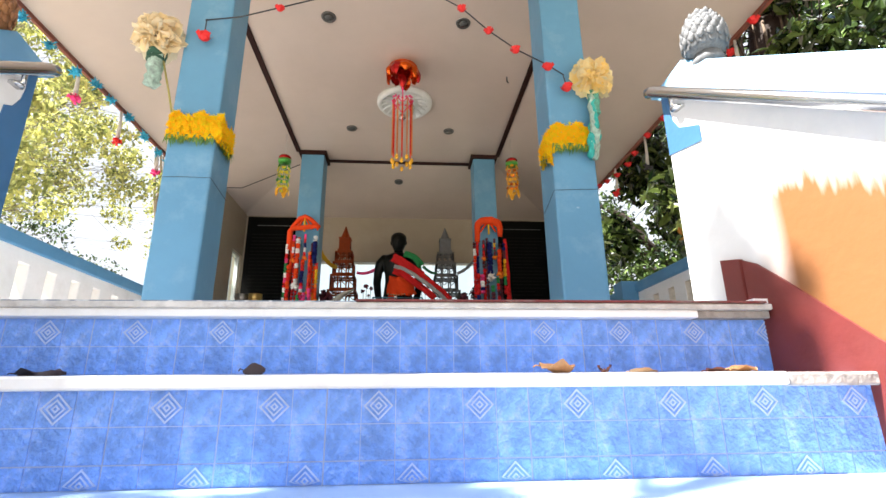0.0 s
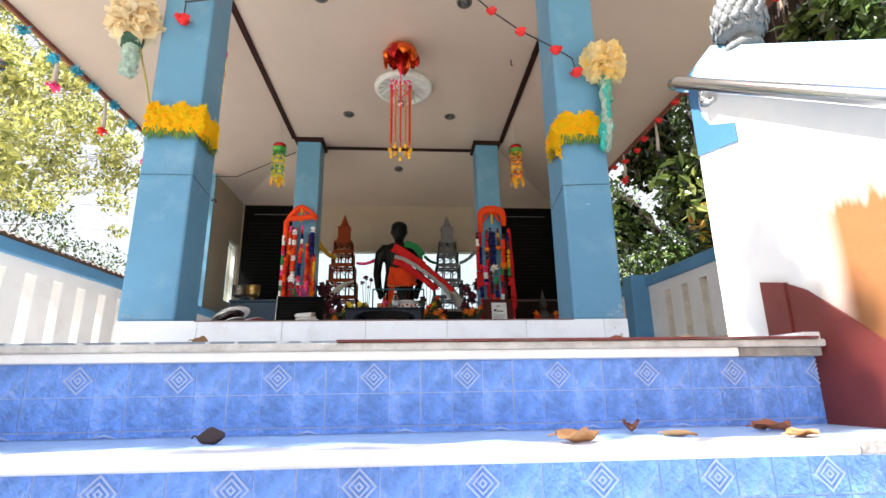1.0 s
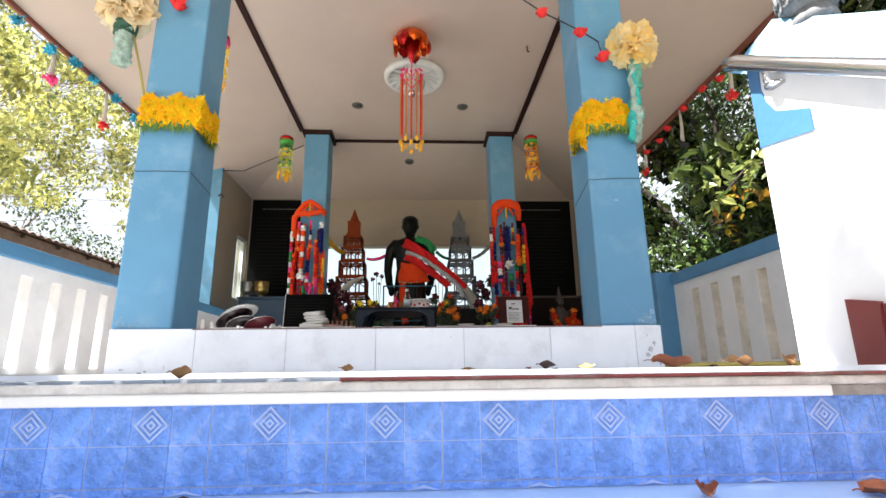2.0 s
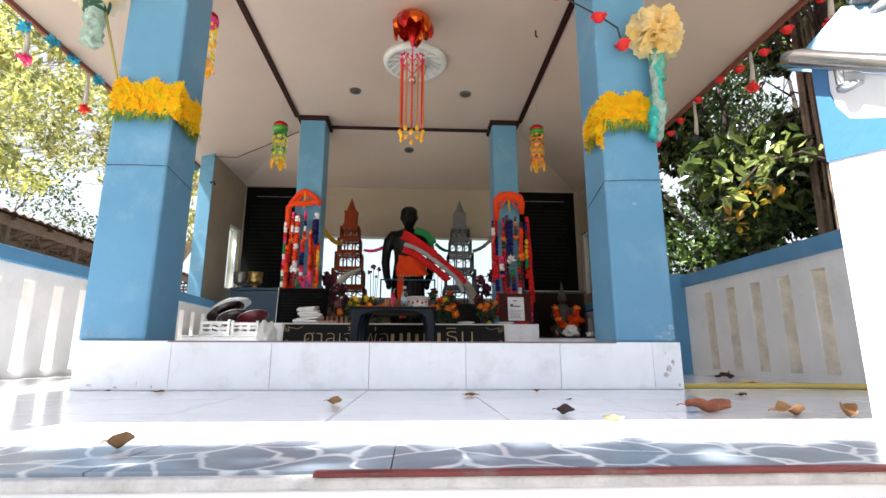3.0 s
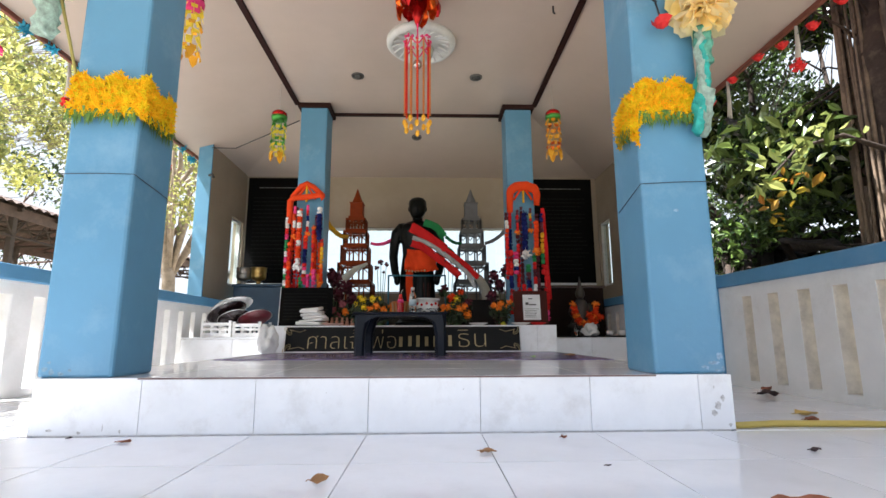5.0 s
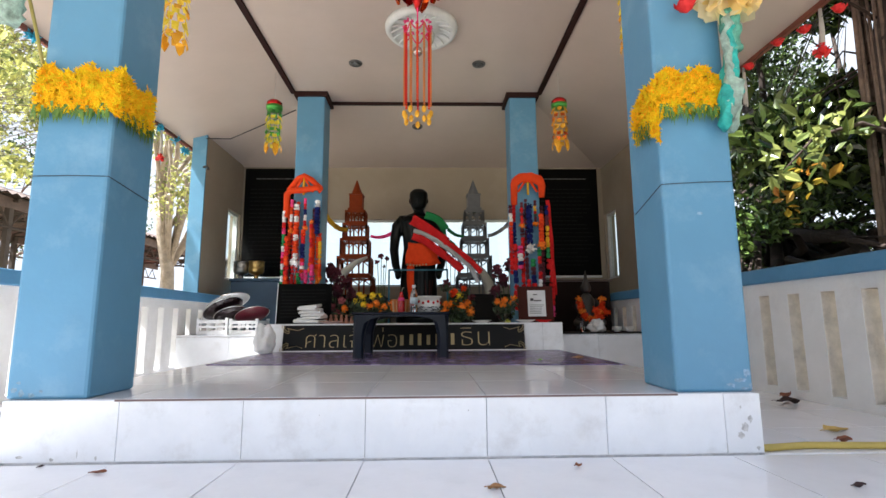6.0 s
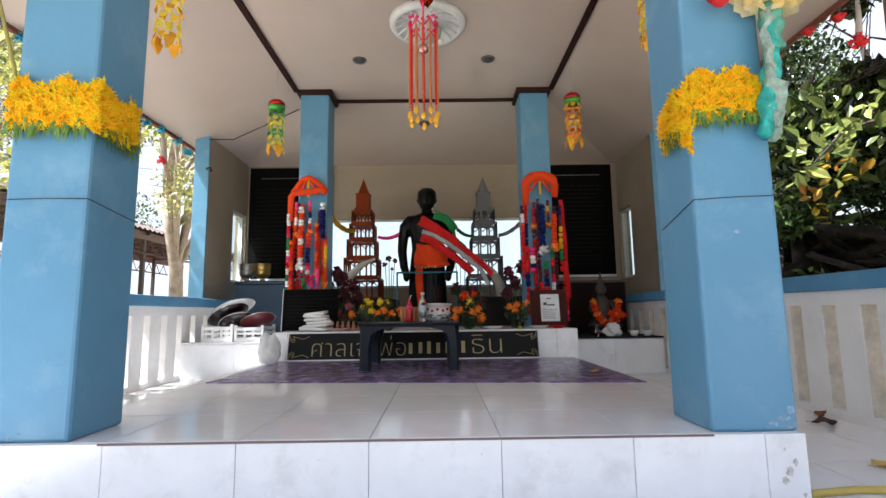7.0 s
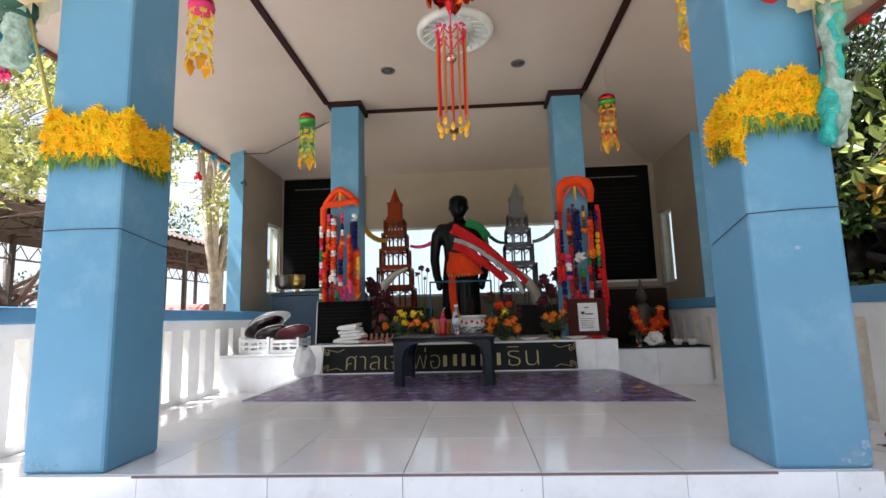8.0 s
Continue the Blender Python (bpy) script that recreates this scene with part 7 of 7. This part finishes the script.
for x, y, z, s, turn, curl, m, lab in (
        (-0.24, -0.60, 0, 0.06, 40, 1.0, TAN, "curled tan dry leaf on the white landing"), (0.355, -0.872, 0, 0.06, 10, 0.9, DARKLEAF, "curled grey-brown dry leaf on the landing"),
        (0.428, -0.99, 0, 0.055, -50, 0.4, YELLEAF, "pale yellow fallen leaf in the sun"), (0.725, -0.85, 0, 0.15, 5, 0.4, RUST, "large rust-brown fallen leaf on the landing"),
        (0.88, -0.925, 0, 0.13, 20, 0.5, TAN, "large tan fallen leaf in the sun"), (0.19, -0.31, 0, 0.06, 0, 0.4, TAN, "small tan leaf fragment"),
        (-0.975, -0.115, 0, 0.05, 15, 0.5, RUST, "small rust leaf fragment by the plinth"), (-0.49, -1.215, -0.011, 0.054, 60, 1.2, TAN, "curled tan dry leaf on the step edge"),
        (-1.2, -0.04, 0, 0.03, 80, 0.5, DARKLEAF, "tiny dark leaf scrap by the plinth"), (0.466, -0.12, 0, 0.035, 30, 0.8, RUST, "small curled rust leaf by the plinth"),
        (1.15, -0.34, 0, 0.05, 10, 0.4, DARKLEAF, "small dark leaf scrap on the landing"), (2.0, 1.1, 0, 0.12, 30, 0.6, RUST, "rust leaf by the parapet"),
        (1.9, 0.95, 0, 0.14, -10, 0.4, DARKLEAF, "dark twiggy leaf litter by the parapet"), (1.62, 0.30, 0, 0.13, 8, 0.3, YELLEAF, "yellow fallen leaf beside the hose"),
        (1.5, 0.12, 0, 0.07, 0, 0.6, RUST, "small rust leaf beside the hose"), (0.486, -0.475, 0, 0.02, 0, 0.5, DARKLEAF, "tiny dark leaf scrap on the landing"),
        (-0.337, -1.505, -0.2, 0.055, 20, 1.4, DARKLEAF, "curled dark dry leaf on the pale blue tread"), (0.295, -1.59, -0.2, 0.10, 15, 0.5, TAN, "pale tan dry leaf on the tread"),
        (0.447, -1.455, -0.2, 0.08, 70, 0.9, RUST, "curled rust leaf on the tread"), (0.5, -1.54, -0.2, 0.07, -40, 0.5, TAN, "tan leaf on the tread"),
        (0.73, -1.467, -0.2, 0.10, 5, 0.4, RUST, "long rust leaf on the tread"), (0.70, -1.585, -0.2, 0.09, 15, 0.3, TAN, "tan leaf on the tread by the wall"),
        (-0.80, -1.45, -0.2, 0.12, 5, 0.2, DARKLEAF, "dark twig-like leaf on the tread"),                 (0.96, 1.5, FLOOR + 0.005, 0.10, 20, 0.4, TAN, "tan leaf on the purple mat"), (0.70, 1.43, FLOOR + 0.005, 0.04, 20, 0.3, plain("lime_leaf", (0.25, 0.5, 0.04), 0.5), "tiny bright green leaf on the mat"),
        (1.0, -0.95, 0, 0.075, 75, 1.1, TAN, "upright curled tan leaf in the sun"), (1.95, -0.25, 0, 0.10, 120, 0.5, TAN, "tan leaf near the parapet foot")):
    dry_leaf(x, y, z, s, turn, curl, m, lab)

# paint chips on the front right pillar
CHIP = plain("bare_plaster", (0.27, 0.40, 0.53), 0.9, var=0.4, scale=60)
bm = bmesh.new()
rng = random.Random(12)
for k in range(4):
    cx, cz = 1.118 - abs(rng.gauss(0, 0.045)), FLOOR + 0.012 + abs(rng.gauss(0, 0.04))
    r = rng.uniform(0.002, 0.012)
    cx = min(cx, 1.119 - 1.4 * r)
    n = 11
    vs = [bm.verts.new((cx + r * rng.uniform(0.3, 1.3) * math.cos(q), 0.0188, cz + r * rng.uniform(0.3, 1.1) * math.sin(q))) for q in [2 * math.pi * k2 / n for k2 in range(n)]]
    bm.faces.new(vs)
vs = [bm.verts.new((0.985 + 0.011 * math.cos(a), 0.0188, 0.82 + 0.006 * math.sin(a))) for a in [2 * math.pi * q / 8 for q in range(8)]]
bm.faces.new(vs)
structure(part("chipped_paint", bm, CHIP), "bare plaster spots where the pillar paint has chipped", "paint chips")


def blotches(name, spots, y, seed, material, label):
    """Ragged worn patches on an upright face: each spot is (x, z, width, height)."""
    rng = random.Random(seed)
    bm = bmesh.new()
    for cx, cz, w, h in spots:
        n = 15
        ring = [(cx + w / 2 * rng.uniform(0.45, 1.0) * math.cos(2 * math.pi * k / n), cz + h / 2 * rng.uniform(0.45, 1.0) * math.sin(2 * math.pi * k / n)) for k in range(n)]
        bm.faces.new([bm.verts.new((px, y, pz)) for px, pz in ring])
    return structure(part(name, bm, material), label, "worn paint")


SCUFF = plain("grey_scuff", (0.55, 0.54, 0.53), 0.9, var=0.4, scale=70)
blotches("worn_paint", [(1.075, 0.235, 0.05, 0.02), (1.10, 0.262, 0.03, 0.035), (1.04, 0.222, 0.03, 0.012), (1.112, 0.215, 0.014, 0.03), (1.09, 0.208, 0.04, 0.012)], 0.0184, 3, CHIP, "bare patches at the foot of the blue pillar")
blotches("worn_paint", [(-1.36, 0.225, 0.03, 0.025), (-1.335, 0.215, 0.025, 0.03), (-1.30, 0.21, 0.03, 0.018), (-1.27, 0.222, 0.02, 0.014), (-1.345, 0.25, 0.02, 0.012)], 0.0184, 5, plain("grey_blue_scuff", (0.20, 0.31, 0.40), 0.9, var=0.4, scale=70), "grey scuffs at the foot of the blue pillar")
blotches("worn_tile", [(1.065, 0.085, 0.035, 0.045), (1.05, 0.06, 0.03, 0.03), (1.085, 0.11, 0.02, 0.03), (1.055, 0.15, 0.008, 0.014), (1.105, 0.02, 0.02, 0.02), (1.0, 0.022, 0.006, 0.03)], -0.0026, 7, SCUFF, "grey scraped patches on the white plinth tiles")
blotches("worn_tile", [(-1.12, 0.03, 0.005, 0.035), (-1.06, 0.015, 0.01, 0.02), (-1.2, 0.012, 0.02, 0.012), (-1.3, 0.02, 0.03, 0.012), (0.14, 0.15, 0.006, 0.006), (-0.35, 0.14, 0.005, 0.005)], -0.0026, 9, SCUFF, "small dirt marks on the white plinth tiles")

# ---- tiles, last ----
def tile_mesh(name, sx, sy, sz, material, e=0.0008):
    bm = bmesh.new()
    box_into(bm, 0, sx, 0, sy, 0, sz)
    top = [v for v in bm.verts if v.co.z > sz / 2]
    for v in top:
        v.co.x += e if v.co.x < sx / 2 else -e
        v.co.y += e if v.co.y < sy / 2 else -e
    return mesh_of(name, bm, material)


def floor_tiles(parent, x0, x1, y0, y1, z, ox, oy, step=0.4, gap=0.002):
    """Square tiles on a grid through (ox, oy), cut at the field's edges."""
    made = {}
    i = math.floor((x0 - ox) / step)
    while ox + i * step < x1 - 1e-4:
        j = math.floor((y0 - oy) / step)
        while oy + j * step < y1 - 1e-4:
            a0, a1 = max(x0, ox + i * step), min(x1, ox + (i + 1) * step)
            b0, b1 = max(y0, oy + j * step), min(y1, oy + (j + 1) * step)
            if a1 - a0 > 0.02 and b1 - b0 > 0.02:
                key = (round(a1 - a0, 3), round(b1 - b0, 3))
                if key not in made:
                    made[key] = tile_mesh("tile", key[0] - gap, key[1] - gap, 0.0125, TILE)
                t = new("tile", made[key])
                t.parent = parent
                t.matrix_parent_inverse = parent.matrix_world.inverted()
                t.location = (a0 + gap / 2, b0 + gap / 2, z - 0.0125)
            j += 1
        i += 1


landing = structure(new("landing_floor"), "white glazed tile landing with dry leaves and a sunlit front", "floor")
floor_tiles(landing, RAILX0, RAILX1, -1.14, 0.0, 0.0, -0.2, -0.02)
floor_tiles(landing, RAILX0, PLX0, 0.0, 3.05, 0.0, -0.2, -0.02)
floor_tiles(landing, PLX1, RAILX1, 0.0, 3.05, 0.0, -0.2, -0.02)
box("grout_bed", RAILX0, RAILX1, -1.14, 3.05, -0.03, -0.0135, GROUT, landing, 0)
inner = structure(new("shrine_floor"), "glossy white tile floor of the shrine", "floor")
floor_tiles(inner, PLX0 + 0.012, PLX1 - 0.012, 0.012, 2.62, FLOOR, -0.2, 0.02)

# plinth front and sides
plinth = structure(new("plinth"), "white tiled plinth face under the shrine floor, scuffed at one end", "plinth")
edges = [PLX0, -1.0, -0.6, -0.2, 0.2, 0.6, 1.0, PLX1]
for a, c in zip(edges, edges[1:]):
    box("tile", a + 0.0008, c - 0.0008, -0.002, 0.011, 0.002, FLOOR, PLINTHTILE, plinth, 0.0015)
for xs in ((PLX0, PLX0 + 0.012), (PLX1 - 0.012, PLX1)):
    for k in range(7):
        box("tile", *xs, 0.012 + 0.4 * k + 0.0015, 0.012 + 0.4 * (k + 1) - 0.0015, 0.002, FLOOR, PLINTHTILE, plinth, 0.0015)
box("edge_line", PLX0 + 0.36, PLX1 - 0.28, -0.004, 0.0, FLOOR - 0.005, FLOOR + 0.001, mat("grout_edge", (0.22, 0.15, 0.14), 0.9), plinth, 0)

# the landing's front edge: stone-pattern strip, red line, worn cement and white nosing
def stone_strip():
    m = mat("stone_pattern_tile", (0.21, 0.25, 0.30), 0.25, var=0.2, scale=9)
    nt = m.node_tree
    n, l = nt.nodes, nt.links
    b = n["Principled BSDF"]
    old = b.inputs["Base Color"].links[0].from_socket
    tc = n.new("ShaderNodeTexCoord")
    warp = n.new("ShaderNodeTexNoise")
    warp.inputs["Scale"].default_value = 6
    l.new(tc.outputs["Object"], warp.inputs["Vector"])
    add = n.new("ShaderNodeMix")
    add.data_type = "RGBA"
    add.inputs[0].default_value = 0.12
    l.new(tc.outputs["Object"], add.inputs[6])
    l.new(warp.outputs["Color"], add.inputs[7])
    vo = n.new("ShaderNodeTexVoronoi")
    vo.feature = "DISTANCE_TO_EDGE"
    vo.inputs["Scale"].default_value = 9.5
    l.new(add.outputs[2], vo.inputs["Vector"])
    r = n.new("ShaderNodeMapRange")
    r.inputs[1].default_value, r.inputs[2].default_value = 0.02, 0.06
    l.new(vo.outputs["Distance"], r.inputs[0])
    mix = n.new("ShaderNodeMix")
    mix.data_type = "RGBA"
    l.new(r.outputs[0], mix.inputs[0])
    mix.inputs[6].default_value = (0.62, 0.64, 0.66, 1)
    l.new(old, mix.inputs[7])
    l.new(mix.outputs[2], b.inputs["Base Color"])
    return m


edge = structure(new("landing_edge"), "stone-pattern edge strip with worn cement and white nosing", "step edge")
STONE = stone_strip()
x = STAIRX0
while x < STAIRX1 - 0.01:
    x2 = min(x + 0.4, STAIRX1)
    box("tile", x + 0.0008, x2 - 0.0008, -1.385, -1.143, -0.0205, -0.011, STONE, edge, 0.001)
    x = x2
for xs in ((RAILX0, STAIRX0 - 0.0), (STAIRX1, RAILX1)):
    box("end_strip", *xs, -1.385, -1.143, -0.03, 0.0, TILE, edge, 0.001)
box("cement_lip", STAIRX0, STAIRX1 + 0.038, -1.402, -1.36, -0.033, -0.0165, LIPCEMENT, edge, 0.004)
box("red_line", -0.14, STAIRX1 + 0.02, -1.406, -1.384, -0.016, -0.0105, mat("worn_red_line", (0.16, 0.03, 0.028), 0.7, var=0.3, scale=10, stain=(0.24, 0.21, 0.19), stain_amount=0.95, stain_scale=9), edge, 0.001)
box("nosing", STAIRX0, 0.735, -1.396, -1.35, -0.053, -0.033, NOSING, edge, 0.003)
box("nosing", 0.739, STAIRX1 + 0.036, -1.388, -1.35, -0.053, -0.033, CEMENT, edge, 0.003)


def riser_tile_mesh(w, h, diamond, seed):
    """A relief tile: sunk joints between small squares, one with a raised lozenge. Its face looks along -y, its top is z = 0."""
    bm = bmesh.new()
    box_into(bm, 0, w, 0.0018, 0.010, -h, 0)
    sub = 0.0667
    r = 0
    while r * sub < h - 0.01:
        z1 = -r * sub - 0.001
        z0 = max(-h, -(r + 1) * sub) + 0.001
        for c in range(3):
            a, e = c * sub + 0.001, min(w, (c + 1) * sub) - 0.001
            if e - a < 0.01:
                continue
            box_into(bm, a, e, 0.0, 0.006, z0, z1)
        r += 1
    for row, col in diamond:
        cx, cz = (col + 0.5) * sub, -(row + 0.5) * sub
        if cx > w or -cz > h + 0.03:
            continue
        for rad, wid in ((0.029, 0.0045), (0.018, 0.004), (0.008, 0.004)):
            outer = [(cx + rad, cz), (cx, cz + rad), (cx - rad, cz), (cx, cz - rad)]
            innr = [(cx + rad - wid, cz), (cx, cz + rad - wid), (cx - rad + wid, cz), (cx, cz - rad + wid)]
            for k in range(4):
                q = (k + 1) % 4
                pts = [outer[k], outer[q], innr[q], innr[k]]
                pts = [(u, max(v, -h + 0.0005)) for u, v in pts]
                if max(v for u, v in pts) < -h + 0.003:
                    continue
                vs = [bm.verts.new((px, -0.0018, pz)) for px, pz in pts]
                bs = [bm.verts.new((px, 0.001, pz)) for px, pz in pts]
                bm.faces.new(vs)
                for u in range(4):
                    bm.faces.new((vs[u], vs[(u + 1) % 4], bs[(u + 1) % 4], bs[u]))
    me = mesh_of("relief_tile", bm, RISER)
    me.materials.append(RISERLINE)
    for p in me.polygons:
        low = min(me.vertices[k].co.y for k in p.vertices)
        if low < -0.0005 or abs(low - 0.0018) < 1e-5:
            p.material_index = 1
    return me


def riser(y, ztop, zbot, ox, x0, x1, label):
    """A row of relief tiles on joints through ox, and a cut row below it where the riser is taller."""
    root = structure(new("riser"), label, "riser")
    made = {}
    for row, (zt, zb, shift, dia) in enumerate(((ztop, max(zbot, ztop - 0.1334), 0.0, ((0, 1),)), (ztop - 0.1334, zbot, 0.0, ((0, 2),)))):
        if zt - zb < 0.01:
            continue
        k = math.floor((x0 - ox - shift) / 0.2)
        while ox + shift + 0.2 * k < x1 - 0.005:
            a0, a1 = ox + shift + 0.2 * k, ox + shift + 0.2 * (k + 1)
            c0, c1 = max(a0, x0), min(a1, x1)
            if c1 - c0 > 0.015:
                key = (round(c1 - c0, 3), row)
                if key not in made:
                    made[key] = riser_tile_mesh(key[0] - 0.0015, zt - zb - 0.0008, dia, 0)
                t = new("relief_tile", made[key])
                t.parent = root
                t.location = (c0 + 0.001, y, zt)
            k += 1
    box("grout_bed", x0, x1, y + 0.0025, y + 0.03, zbot, ztop, GROUTBLUE, root, 0)
    return root


riser(-1.362, -0.053, -0.2005, -0.565, STAIRX0, STAIRX1 + SPLAY * 0.232, "blue relief-tiled stair riser with raised lozenges")
riser(-1.585, -0.225, -0.4005, -0.57, STAIRX0, STAIRX1 + SPLAY * 0.455, "blue relief-tiled stair riser with raised lozenges, dappled by sun")
for k in range(2, 6):
    z = -STEP_H * k
    riser(-1.362 - STEP_D * k, z - 0.025, z - STEP_H, -0.57, STAIRX0, STAIRX1 + SPLAY * (0.232 + STEP_D * k), "blue relief-tiled lower stair riser")
for k in range(1, 7):
    z = -STEP_H * k
    y = -1.390 - STEP_D * k
    n = structure(new("step_nosing"), "white stair nosing strip, worn at one end", "nosing")
    box("nosing", STAIRX0, 0.775, y, y + 0.06, z - 0.026, z + 0.001, NOSING, n, 0.005)
    box("nosing", 0.779, STAIRX1 + SPLAY * (-1.13 - y) - 0.004, y + 0.006, y + 0.06, z - 0.028, z, CEMENT, n, 0.005)
